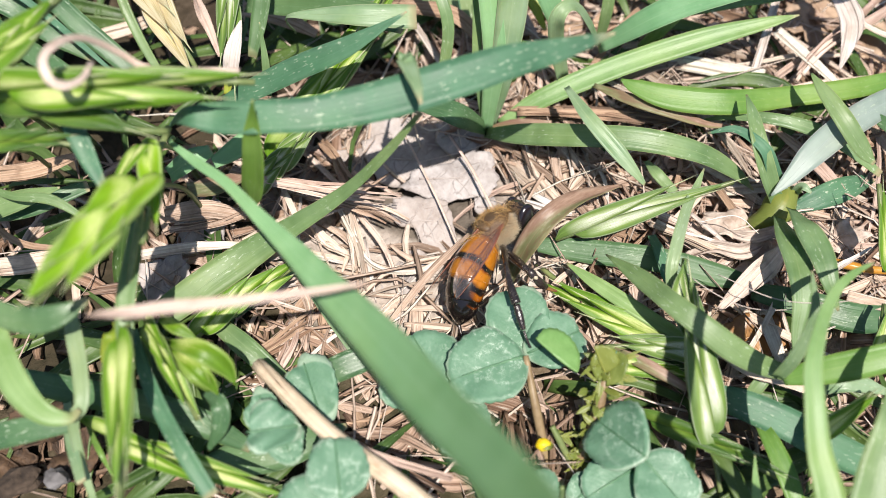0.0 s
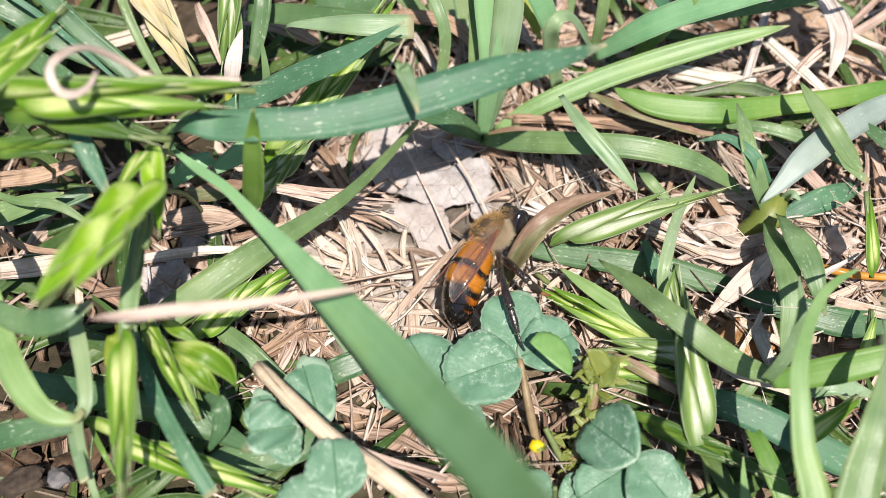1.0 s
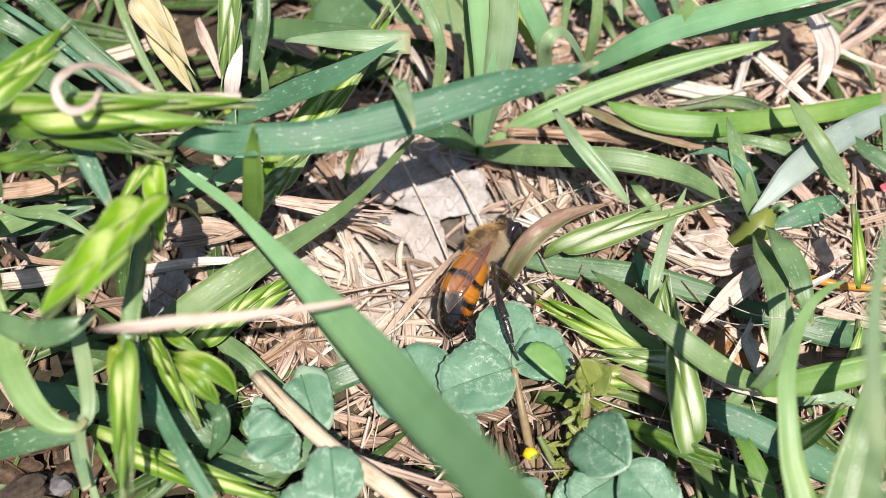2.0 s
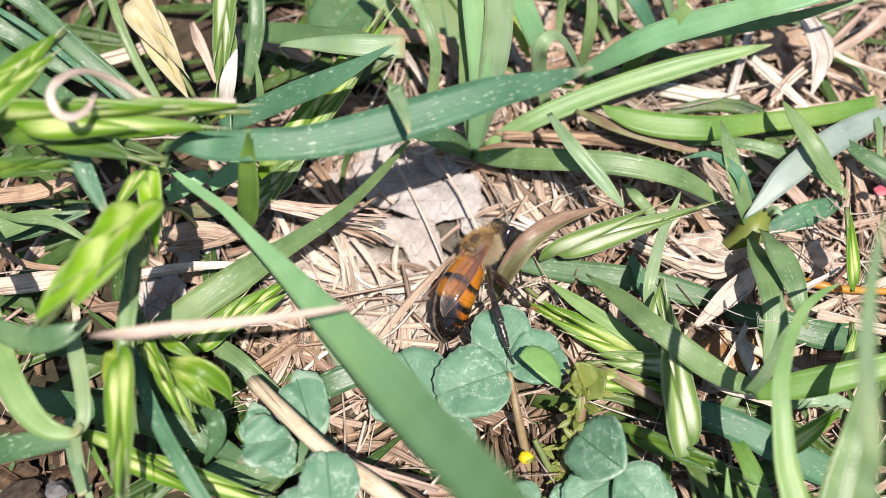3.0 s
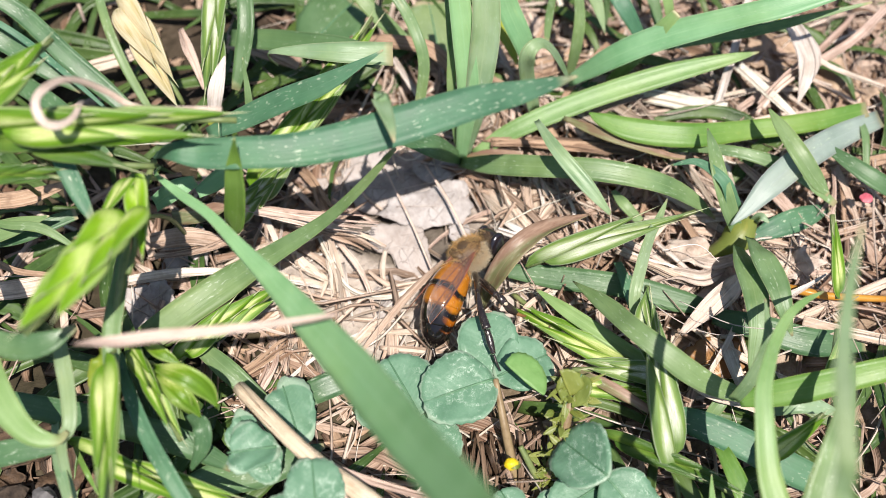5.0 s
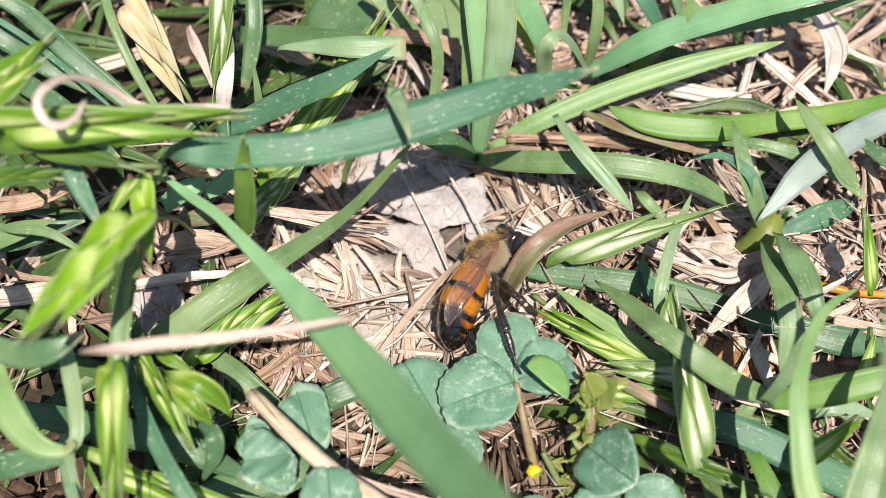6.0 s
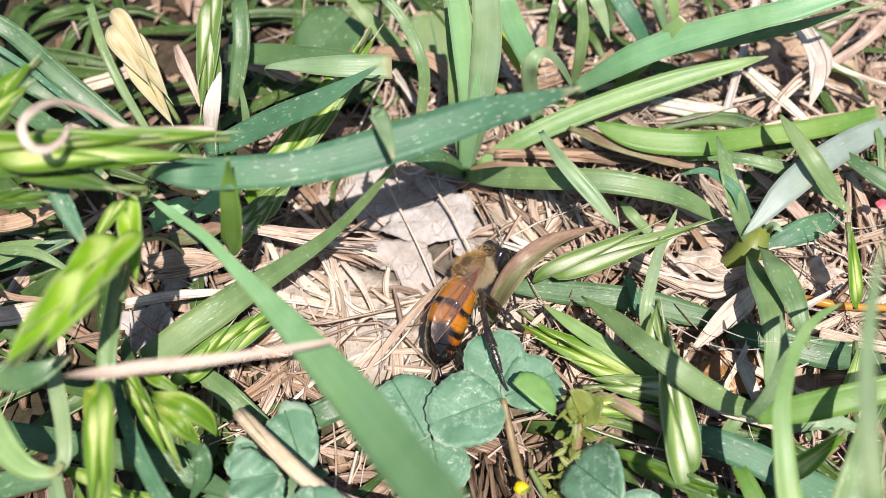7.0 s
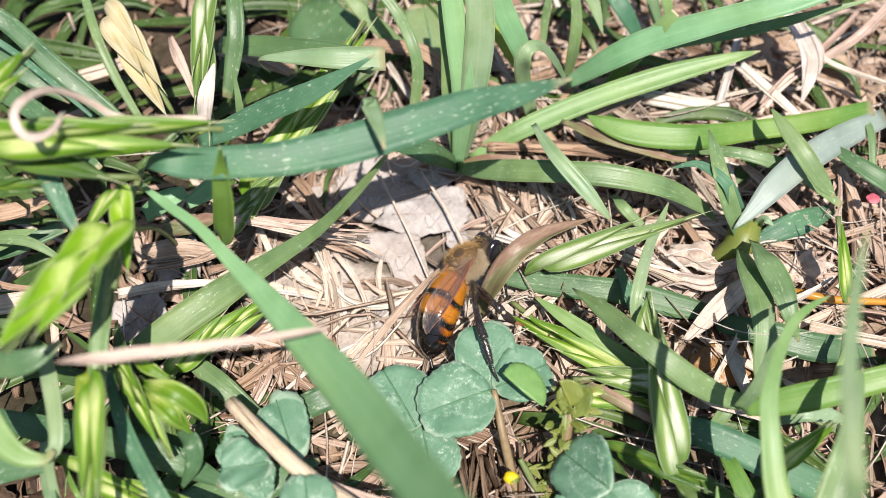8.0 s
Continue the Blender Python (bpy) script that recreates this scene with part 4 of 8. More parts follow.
# the long blade over the clearing and the blades about it
grass_1 = tagged(empty("grass_tuft", -20.2, 0.6, 20.0), "tuft of blue-green grass blades leaning close to the lens", "grass", "grass tufts")
blade("blade", "long blue-green blade with pale flecks arching above the bee", M_BLUE, (-27.6, 14.3, -1.0, 0.70), (-23.0, 6.4, 11.0, 0.85), (-19.1, 0.9, 20.0, 1.24), (-16.6, 0.4, 20.5, 2.29), (-13.6, 0.1, 21.0, 2.52), (-9.1, 0.4, 21.0, 2.68), (-4.3, 1.6, 21.0, 2.95), (0.7, 3.0, 21.5, 2.96), (4.7, 3.8, 22.5, 2.61), (7.8, 3.6, 24.0, 1.84), (10.1, 3.7, 25.0, 1.02), (11.8, 3.6, 26.0, 0.12), parent=grass_1, fold=0.07, seg=46)
grass_2 = tagged(empty("grass_tuft", -24.8, -7.1, 1.0), "tuft of blue-green grass blades growing through dry straw", "grass", "grass tufts")
blade("blade", "green blade rising from the straw with flecks", M_GREEN, (-24.8, -7.1, 1.0, 2.58), (-21.4, -4.9, 2.0, 2.89), (-17.4, -2.2, 3.0, 2.80), (-13.1, -0.3, 5.0, 1.85), (-8.1, 1.0, 9.0, 1.14), (-4.4, 1.7, 14.0, 0.80), (-1.7, 2.2, 18.5, 0.36), parent=grass_2, fold=0.08, seg=34)
grass_3 = tagged(empty("grass_tuft", -3.0, 8.9, 17.0), "tuft of bluish withered grass blades leaning close to the lens", "grass", "grass tufts")
blade("blade", "bent blue-green blade tip hanging down", M_PALE, (-4.0, 22.5, -1.0, 0.30), (-3.6, 14.7, 9.4, 0.12), (-2.9, 4.8, 22.3, 0.41), (-2.7, 3.8, 22.8, 1.50), (-2.3, 2.3, 23.4, 1.24), (-1.8, 0.6, 23.8, 0.78), (-1.5, -0.7, 23.8, 0.16), parent=grass_3, roll=-25)
blade("blade", "broad mint green blade leaning close above the clover", M_MINT, (-26.8, 12.7, -1.0, 0.25), (-23.5, 6.5, 8.8, 0.31), (-21.1, 1.3, 16.0, 0.35), (-18.8, -0.8, 16.5, 0.77), (-16.1, -3.0, 17.0, 0.84), (-13.2, -6.2, 17.5, 1.14), (-10.0, -9.8, 18.5, 1.80), (-6.8, -13.9, 20.5, 2.44), (-3.1, -19.1, 24.5, 3.00), (-0.1, -24.0, 29.5, 2.98), (2.2, -27.9, 34.5, 2.83), (3.7, -30.8, 38.5, 2.59), (4.5, -32.7, 41.5, 2.25), parent=grass_1, fold=0.05, seg=54, wave=0.02)
grass_4 = tagged(empty("grass_tuft", 11.2, 12.4, 8.0), "tuft of pale green grass blades growing through dry straw", "grass", "grass tufts")
blade("blade", "pale blade tip crossing a darker blade", M_PALE, (11.2, 12.4, 8.0, 0.54), (12.7, 8.5, 9.0, 1.24), (15.2, 5.5, 8.0, 1.44), (17.4, 3.5, 6.5, 0.52), (17.8, 3.3, 6.0, 0.10), parent=grass_4, fold=0.2)
grass_5 = tagged(empty("grass_tuft", -13.1, 15.8, 12.0), "tuft of pale green grass blades growing through dry straw", "grass", "grass tufts")
blade("blade", "folded blade with a bluish pale tip", M_PALE, (-15.8, 26.2, -1.0, 0.13), (-14.2, 20.1, 6.6, 0.17), (-14.0, 17.1, 12.0, 0.25), (-11.1, 16.5, 13.0, 1.09), (-8.0, 15.6, 14.0, 1.76), (-5.1, 15.5, 14.0, 2.15), (-2.3, 15.8, 13.5, 2.26), parent=grass_5, fold=0.02)
blade("blade", "dark folded blade", M_DARK, (-19.3, 23.9, 6.0, 1.73), (-13.7, 21.8, 8.0, 2.24), (-7.8, 19.3, 10.0, 2.39), (-3.4, 17.0, 11.0, 1.81), parent=grass_5)
blade("blade", "green blade with pale flecks", M_BLUE, (-20.3, 12.1, 6.0, 1.15), (-17.1, 12.2, 8.0, 2.05), (-12.6, 12.2, 11.0, 2.28), (-8.3, 12.0, 14.0, 1.82), (-4.4, 13.1, 16.0, 0.56), (-3.0, 13.8, 16.5, 0.14), parent=grass_5, fold=0.1)
grass_6 = tagged(empty("grass_tuft", -40.9, 22.7, 14.0), "tuft of green grass blades growing through dry straw", "grass", "grass tufts")
blade("blade", "narrow green blade", M_DARK, (-50.5, 36.7, -1.0, 0.59), (-44.9, 28.6, 7.7, 0.75), (-40.9, 22.7, 14.0, 1.38), (-37.3, 20.9, 13.0, 1.69), (-33.1, 17.5, 11.0, 1.91), (-29.7, 15.1, 9.0, 1.82), (-26.4, 12.7, 7.0, 1.08), parent=grass_6)
blade("blade", "narrow dark green blade", M_GREEN, (-32.7, 27.9, 9.0, 0.80), (-31.1, 23.5, 8.0, 0.96), (-29.4, 20.1, 6.0, 0.91), (-26.8, 16.0, 4.0, 0.68), parent=grass_6)
blade("blade", "grey-green blade", M_DARK, (-20.3, 37.6, -1.0, 0.60), (-18.3, 30.4, 6.6, 0.77), (-17.0, 25.3, 12.0, 1.43), (-16.6, 21.6, 11.0, 1.63), (-17.1, 19.1, 9.0, 1.53), (-17.9, 16.6, 7.0, 0.88), parent=grass_5)
blade("blade", "thin upright green blade tip", M_GREEN, (-16.3, 12.9, 6.0, 0.87), (-16.1, 14.4, 9.0, 0.69), (-16.3, 16.5, 12.0, 0.10), parent=grass_5)
grass_7 = tagged(empty("grass_tuft", -3.5, 25.1, 13.0), "tuft of green grass blades growing through dry straw", "grass", "grass tufts")
blade("blade", "narrow curved green blade", M_GREEN, (-4.3, 38.5, -1.0, 0.37), (-3.8, 30.7, 7.2, 0.47), (-3.5, 25.1, 13.0, 0.87), (-1.4, 22.5, 12.0, 1.08), (-0.1, 19.9, 11.0, 1.13), (0.5, 18.1, 9.0, 1.15), (-0.0, 16.0, 5.0, 1.01), parent=grass_7)
blade("blade", "green leaf blade", M_GREEN, (-7.2, 29.1, 8.0, 0.82), (-5.4, 27.4, 7.0, 1.52), (-2.9, 26.1, 5.0, 1.53), (-0.2, 25.4, 3.0, 0.24), parent=grass_7)
blade("blade", "yellow-green short blade", M_YELLOW, (6.8, 28.3, 6.0, 0.59), (8.6, 24.9, 6.0, 1.40), (10.2, 22.3, 4.0, 0.35), parent=grass_7)
grass_8 = tagged(empty("grass_tuft", 7.6, 24.2, 14.0), "tuft of mint green grass blades growing through dry straw", "grass", "grass tufts")
blade("blade", "green blade", M_MINT, (9.2, 38.5, -1.0, 0.79), (8.3, 30.2, 7.7, 1.00), (7.6, 24.2, 14.0, 1.82), (8.7, 22.1, 12.0, 2.16), (10.2, 20.9, 9.0, 2.11), (11.4, 20.9, 5.0, 1.15), parent=grass_8)
blade("blade", "hooked pale green blade", M_PALE, (11.7, 17.1, 3.0, 1.27), (10.5, 17.2, 8.0, 1.54), (10.1, 16.7, 12.0, 1.47), (10.9, 17.4, 13.0, 1.15), (12.1, 18.1, 12.0, 0.85), (13.6, 18.8, 9.0, 0.77), (15.2, 19.5, 5.0, 0.34), parent=grass_4, fold=0.15)
blade("blade", "thin green blade", M_GREEN, (15.6, 37.2, -1.0, 0.23), (14.3, 31.1, 5.5, 0.30), (13.5, 26.9, 10.0, 0.57), (13.1, 25.0, 8.0, 0.80), (13.0, 23.4, 6.0, 0.46), parent=grass_8)
blade("blade", "green blade", M_GREEN, (18.5, 38.1, -1.0, 0.32), (16.9, 31.4, 6.0, 0.42), (15.7, 26.7, 11.0, 0.78), (16.0, 24.1, 9.0, 1.13), (15.9, 22.6, 6.0, 1.15), (15.7, 22.2, 2.0, 0.72), parent=grass_8)
blade("blade", "broad green blade sloping to a thick base", M_MINT, (15.5, 20.9, 3.0, 1.17), (19.3, 20.1, 8.0, 2.34), (23.6, 20.1, 11.0, 2.49), (29.1, 19.7, 14.0, 2.31), (33.7, 19.6, 16.0, 2.05), (40.3, 20.7, 18.0, 1.52), parent=grass_4, fold=0.12, seg=32)
grass_9 = tagged(empty("grass_tuft", 20.1, 21.5, 2.0), "tuft of bright green grass blades growing through dry straw", "grass", "grass tufts")
blade("blade", "yellow-green blade crossing another", M_BRIGHT, (20.1, 21.5, 2.0, 1.19), (21.8, 21.2, 7.0, 1.59), (23.1, 20.8, 11.0, 1.41), (24.5, 21.3, 13.0, 0.96), parent=grass_9)
blade("blade", "long thin green blade", M_GREEN, (24.3, 23.5, 5.0, 0.47), (28.0, 22.2, 8.0, 0.90), (32.3, 21.6, 10.0, 1.10), (36.5, 21.4, 12.0, 0.86), (42.8, 21.9, 14.0, 0.21), parent=grass_9)
blade("blade", "pale hanging blade tip", M_PALE, (19.9, 37.6, -1.0, 0.60), (18.3, 31.5, 5.5, 0.79), (17.2, 27.3, 10.0, 1.47), (18.0, 25.6, 9.0, 1.14), (18.9, 23.9, 7.0, 0.11), parent=grass_8)
blade("blade", "green blade", M_BLUE, (19.6, 28.2, 9.0, 1.61), (21.0, 26.1, 8.0, 1.73), (23.2, 24.6, 5.0, 1.06), parent=grass_9)
blade("blade", "green upright blade", M_BRIGHT, (26.7, 27.0, 4.0, 0.84), (25.8, 27.4, 7.0, 1.05), (25.0, 28.6, 9.0, 1.04), parent=grass_9)
blade("blade", "dark blade", M_DARK, (26.2, 28.7, 2.0, 0.99), (25.3, 30.9, 4.0, 1.34), (24.7, 32.4, 5.0, 1.34), parent=grass_9)
grass_10 = tagged(empty("grass_tuft", 37.6, 26.3, 6.0), "tuft of yellow-green grass blades growing through dry straw", "grass", "grass tufts")
blade("blade", "yellow-green thin blade", M_YELLOW, (37.6, 26.3, 6.0, 0.12), (36.7, 27.2, 8.0, 0.81), (36.3, 28.6, 9.0, 0.81), parent=grass_10)
blade("blade", "bright green blade with a broad pointed end", M_LIME, (16.7, 14.8, 6.0, 0.17), (18.0, 13.9, 6.0, 1.43), (21.1, 12.7, 6.0, 2.41), (26.5, 12.2, 6.0, 2.40), (32.6, 13.5, 5.0, 2.00), (38.9, 14.5, 5.0, 1.90), (45.5, 16.8, 4.0, 1.60), parent=grass_4, fold=0.06, seg=32)
blade("blade", "dying thin blade with a red-brown tip", M_TURN, (14.5, 15.6, 4.0, 0.45), (17.5, 13.3, 5.0, 1.11), (21.2, 11.8, 5.0, 1.10), (25.2, 11.0, 4.0, 0.55), (29.2, 11.8, 3.0, 0.11), parent=grass_4)
blade("blade", "olive green thin blade", M_GREEN, (24.8, 12.3, 3.0, 0.17), (27.8, 11.3, 5.0, 0.88), (31.6, 10.0, 6.0, 1.19), (36.1, 8.7, 5.0, 1.41), (40.5, 6.2, 3.0, 0.66), parent=grass_9)
grass_11 = tagged(empty("grass_tuft", 32.7, 13.1, 9.0), "tuft of green grass blades growing through dry straw", "grass", "grass tufts")
blade("blade", "green blade hanging over straw", M_GREEN, (33.2, 13.2, 9.0, 0.20), (34.0, 11.0, 9.0, 1.31), (35.4, 8.3, 8.5, 1.79), (37.2, 6.4, 7.0, 1.60), (38.5, 5.5, 6.0, 0.40), parent=grass_11)
blade("blade", "greyish blue pale dry blade", M_ASHEN, (29.2, 2.8, 5.0, 0.15), (30.9, 4.2, 6.0, 1.40), (32.9, 6.1, 7.0, 2.40), (36.0, 8.7, 7.0, 2.64), (41.1, 12.6, 5.0, 2.54), (47.2, 16.4, 3.0, 1.76), parent=grass_11, fold=0.03)
blade("blade", "dark green blade", M_DARK, (39.3, 13.3, 4.0, 0.22), (40.9, 10.6, 5.0, 1.21), (43.5, 8.1, 5.0, 1.84), (46.4, 6.7, 4.0, 1.63), parent=grass_11)
grass_12 = tagged(empty("grass_tuft", 44.8, 17.1, 3.0), "tuft of green grass blades growing through dry straw", "grass", "grass tufts")
blade("blade", "green blade at the edge", M_GREEN, (44.8, 17.1, 3.0, 0.35), (44.6, 13.9, 4.0, 0.79), (44.5, 10.6, 3.0, 0.67), parent=grass_12)
tuft_b = tagged(empty("grass_tuft", 32.3, 4.3, 0.0), "tuft of green grass blades with a thick node", "grass", "grass tufts")
stalk("node", "pale green swollen grass node", M_SPRIG_LEAF, (28.2, 1.7, 0.5, 1.36), (29.3, 1.9, 1.8, 2.28), (30.7, 2.9, 2.8, 2.99), (31.8, 4.6, 3.0, 1.76), parent=tuft_b, knot=0.08)
blade("blade", "", M_GREEN, (30.4, 3.0, 3.0, 1.23), (28.8, 4.2, 6.0, 1.60), (27.7, 6.3, 8.0, 1.49), (27.4, 8.9, 8.5, 1.10), (27.4, 11.6, 8.0, 0.15), parent=tuft_b, fold=0.2)
blade("blade", "", M_BLUE, (31.1, 3.6, 3.0, 0.93), (29.3, 4.8, 6.0, 1.31), (28.0, 5.9, 8.0, 1.09), (25.9, 7.8, 8.0, 0.70), (23.7, 8.1, 7.0, 0.15), parent=tuft_b, fold=0.2)
blade("blade", "narrow leaf folded about the node", M_HAZE, (31.4, 3.6, 3.0, 1.03), (29.8, 4.4, 5.0, 1.01), (28.9, 4.9, 6.0, 0.70), (28.4, 6.4, 6.5, 0.15), parent=tuft_b, fold=0.25)
blade("blade", "green leaf bent downward", M_GREEN, (29.9, 1.1, 4.0, 1.01), (29.3, -2.0, 6.5, 2.21), (29.3, -5.3, 7.5, 2.24), (29.3, -8.1, 7.0, 1.66), (28.9, -10.9, 5.5, 0.92), (29.0, -13.0, 4.5, 0.18), parent=tuft_b, fold=0.06)
blade("blade", "green leaf bent downward", M_GREEN, (30.7, 1.5, 5.0, 0.90), (30.3, -1.8, 8.0, 1.99), (30.9, -4.7, 8.5, 2.13), (31.4, -7.0, 8.0, 1.47), (32.3, -8.9, 6.5, 0.18), parent=tuft_b, fold=0.06)
blade("blade", "dull blue-green leaf lying low", M_BLUE, (32.5, 3.5, 1.2, 0.84), (34.7, 4.2, 2.0, 2.09), (37.5, 5.3, 2.0, 2.21), (40.7, 6.9, 1.2, 0.75), parent=tuft_b)
blade("blade", "small pale leaf tip at the node", M_PALE, (31.8, 4.1, 3.0, 0.93), (32.1, 3.7, 5.0, 0.81), (32.8, 3.1, 5.0, 0.20), parent=tuft_b, fold=0.2)
grass_13 = tagged(empty("grass_tuft", 20.1, -8.4, 3.0), "tuft of pale green grass blades growing through dry straw", "grass", "grass tufts")
blade("blade", "thin pale green blade standing before the seed head", M_PALE, (20.1, -8.4, 3.0, 0.70), (18.8, -6.1, 7.0, 0.98), (19.3, -3.6, 8.0, 1.08), (20.8, 0.3, 7.0, 0.91), (22.2, 2.9, 6.0, 0.73), (23.4, 5.3, 5.6, 0.11), parent=grass_13, fold=0.2)
blade("blade", "small green blade tip", M_GREEN, (19.2, 8.3, 2.0, 0.45), (19.8, 6.3, 3.0, 1.09), (21.6, 4.7, 2.0, 0.87), parent=grass_4)

# right of the bee
grass_14 = tagged(empty("grass_tuft", 6.0, -4.5, 0.5), "tuft of dying olive grass blades growing through dry straw", "grass", "grass tufts")
blade("blade", "brown-edged dying leaf curving before the bee", M_TURN, (6.1, -3.8, 1.0, 0.51), (6.8, -2.8, 4.0, 1.67), (8.0, -1.6, 6.5, 2.02), (9.6, -0.4, 7.5, 1.92), (11.5, 1.1, 7.0, 1.56), (13.7, 2.6, 6.0, 0.89), (16.0, 3.9, 5.0, 0.20), parent=grass_14, fold=0.30, roll=-24, wave=0.14, seg=34)
seed_head("white and green striped brome seed head beside the bee", M_LEMMA_WHITE, (10.2, -0.3, 2.5, 1.32), (13.1, 0.2, 4.0, 2.10), (16.8, 1.1, 4.6, 2.40), (21.1, 2.8, 4.2, 1.93), (26.7, 5.4, 3.0, 0.21), count=3, size=0.74, spread=3.0)
blade("blade", "dark green blade under the seed head", M_DARK, (7.5, 0.1, 1.0, 0.97), (12.5, -0.9, 1.5, 2.13), (18.7, -2.0, 2.0, 2.22), (24.5, -3.4, 1.5, 2.11), (28.8, -4.1, 1.0, 0.53), parent=grass_14)
blade("blade", "bluish green blade", M_BLUE, (18.9, 0.4, 2.0, 0.75), (19.2, -2.0, 3.0, 1.04), (19.8, -5.1, 3.0, 0.92), parent=grass_13)
seed_head("green striped brome seed head beside the clover", M_LEMMA, (20.6, -10.3, 1.2, 1.52), (16.6, -8.5, 1.8, 2.24), (12.3, -5.4, 1.0, 2.40), (8.7, -1.5, -0.3, 0.76), count=5, size=0.62, spread=4.0)
blade("blade", "green blade", M_BRIGHT, (21.4, -10.2, 2.0, 1.01), (17.3, -8.1, 3.5, 1.30), (13.5, -5.3, 3.5, 1.22), (10.9, -2.9, 3.0, 0.21), parent=grass_13, fold=0.2)
pale_head = seed_head("pale green and white brome seed head", M_LEMMA_WHITE, (21.8, -19.6, 2.5, 0.91), (21.2, -17.1, 4.0, 2.44), (20.7, -13.8, 5.5, 3.08), (20.1, -10.3, 6.5, 2.65), (19.6, -7.2, 7.2, 1.48), (20.0, -4.7, 7.6, 0.19), count=4, size=0.70, spread=3.0)
blade("lemma", "", M_LEMMA_WHITE, (19.9, -11.0, 6.6, 1.18), (19.2, -9.1, 7.4, 1.73), (19.3, -7.4, 7.8, 1.47), (19.6, -6.1, 8.0, 0.65), (19.9, -5.0, 8.2, 0.09), parent=pale_head, fold=0.25, seg=18)
seed_head("cream and green brome seed head", M_LEMMA_WHITE, (21.9, -10.8, 2.0, 1.71), (18.1, -10.7, 3.0, 2.19), (13.7, -10.7, 3.0, 0.99), count=4, size=0.7, spread=4.0)
blade("blade", "green blade bending over the seed head", M_GREEN, (29.0, -14.1, 5.0, 0.91), (24.9, -13.7, 7.2, 1.69), (22.2, -12.8, 8.6, 2.02), (20.0, -11.3, 9.4, 1.93), (18.0, -9.4, 9.3, 1.78), (16.3, -6.3, 7.2, 1.58), (14.0, -3.0, 5.0, 0.10), parent=grass_13, fold=0.1)
stalk("grass_stalk", "thin green stalk of the pale seed head", M_STEM, (21.7, -19.3, 2.6, 0.64), (22.0, -20.7, 2.0, 0.50), (22.4, -22.8, 0.8, 0.45), (22.9, -24.6, -1.0, 0.46))
blade("blade", "yellow-green blade reaching aside", M_LIME, (27.0, -14.6, 6.0, 0.90), (28.7, -14.4, 7.0, 1.95), (31.0, -14.2, 8.0, 2.37), (34.0, -13.8, 9.0, 2.26), (38.6, -13.0, 10.0, 1.90), (44.1, -12.0, 10.0, 1.30), (49.4, -10.9, 9.0, 0.22), parent=grass_13, fold=0.08)
blade("blade", "dark green blade", M_DARK, (28.4, -13.3, 3.0, 1.08), (29.2, -11.3, 5.0, 1.07), (30.1, -8.8, 6.0, 1.07), (30.4, -5.7, 6.0, 0.40), parent=grass_13)
grass_15 = tagged(empty("grass_tuft", 27.6, -25.5, 6.0), "tuft of mint green grass blades growing through dry straw", "grass", "grass tufts")
blade("blade", "tall green blade standing close", M_BRIGHT, (26.1, -27.9, 12.0, 2.50), (26.0, -25.1, 13.0, 2.13), (25.4, -22.3, 14.0, 1.76), (25.3, -19.5, 15.0, 1.50), (25.5, -16.8, 15.5, 1.29), (26.2, -14.8, 15.5, 1.07), (27.2, -12.8, 15.0, 0.97), (28.7, -10.6, 14.5, 0.82), (30.5, -9.0, 14.0, 0.59), (32.8, -7.6, 13.0, 0.13), parent=grass_15, fold=0.12, seg=34)
blade("blade", "pale narrow blade arching aside", M_HAZE, (26.2, -14.7, 7.0, 0.97), (26.9, -13.9, 9.0, 1.13), (27.5, -12.6, 11.0, 0.94), (27.8, -11.1, 12.5, 0.76), (27.9, -8.3, 13.0, 0.13), parent=grass_15, fold=0.15)
grass_16 = tagged(empty("grass_tuft", 23.8, -28.5, 20.0), "tuft of hazy pale green grass blades leaning close to the lens", "grass", "grass tufts")
blade("blade", "tall hazy green blade standing very close", M_HAZE, (37.5, -27.2, -1.0, 0.5), (30.0, -31.6, 20.0, 0.8), (21.8, -29.2, 33.0, 1.13), (22.2, -26.7, 33.5, 1.12), (22.4, -24.0, 34.0, 1.08), (22.7, -21.3, 34.5, 0.93), (23.3, -18.5, 35.0, 0.75), (24.0, -16.1, 35.5, 0.50), (24.7, -14.1, 36.0, 0.09), parent=grass_16, fold=0.06, seg=44)
blade("blade", "green blade leaning in beside the hazy one", M_GREEN, (29.2, -26.0, 11.0, 3.35), (30.3, -22.7, 12.0, 2.82), (31.0, -20.5, 13.0, 2.26), (31.9, -18.2, 13.5, 1.71), (32.7, -15.8, 14.0, 0.91), (33.5, -13.9, 14.0, 0.13), parent=grass_16, fold=0.1, seg=30)
seed_head("yellow-green upright seed scale", M_LEMMA, (38.2, -4.2, 4.0, 0.72), (37.7, -1.5, 6.0, 1.52), (37.9, 2.8, 7.0, 0.21), count=2, size=0.95, spread=1.0)
seed_head("yellow-green seed scale beside the amber stalk", M_LEMMA, (35.8, -12.2, 3.0, 0.69), (36.6, -9.9, 4.0, 1.48), (37.5, -7.3, 4.0, 0.50), count=2, size=0.95, spread=1.0)
stalk("straw_stalk", "amber brown dry stalk lying under blades", M_AMBER, (34.0, -1.5, 1.0, 0.75), (36.1, -2.6, 2.0, 0.84), (38.6, -3.1, 2.0, 0.74), (43.8, -3.4, 2.0, 0.63), category='straw')
blade("blade", "dark speckled blade lying low", M_BLUE, (22.2, -14.9, 3.0, 1.86), (24.6, -16.0, 3.5, 2.48), (27.6, -17.4, 3.5, 2.64), (31.1, -19.2, 3.0, 2.72), (34.8, -20.7, 2.0, 2.45), parent=grass_13, fold=0.05)
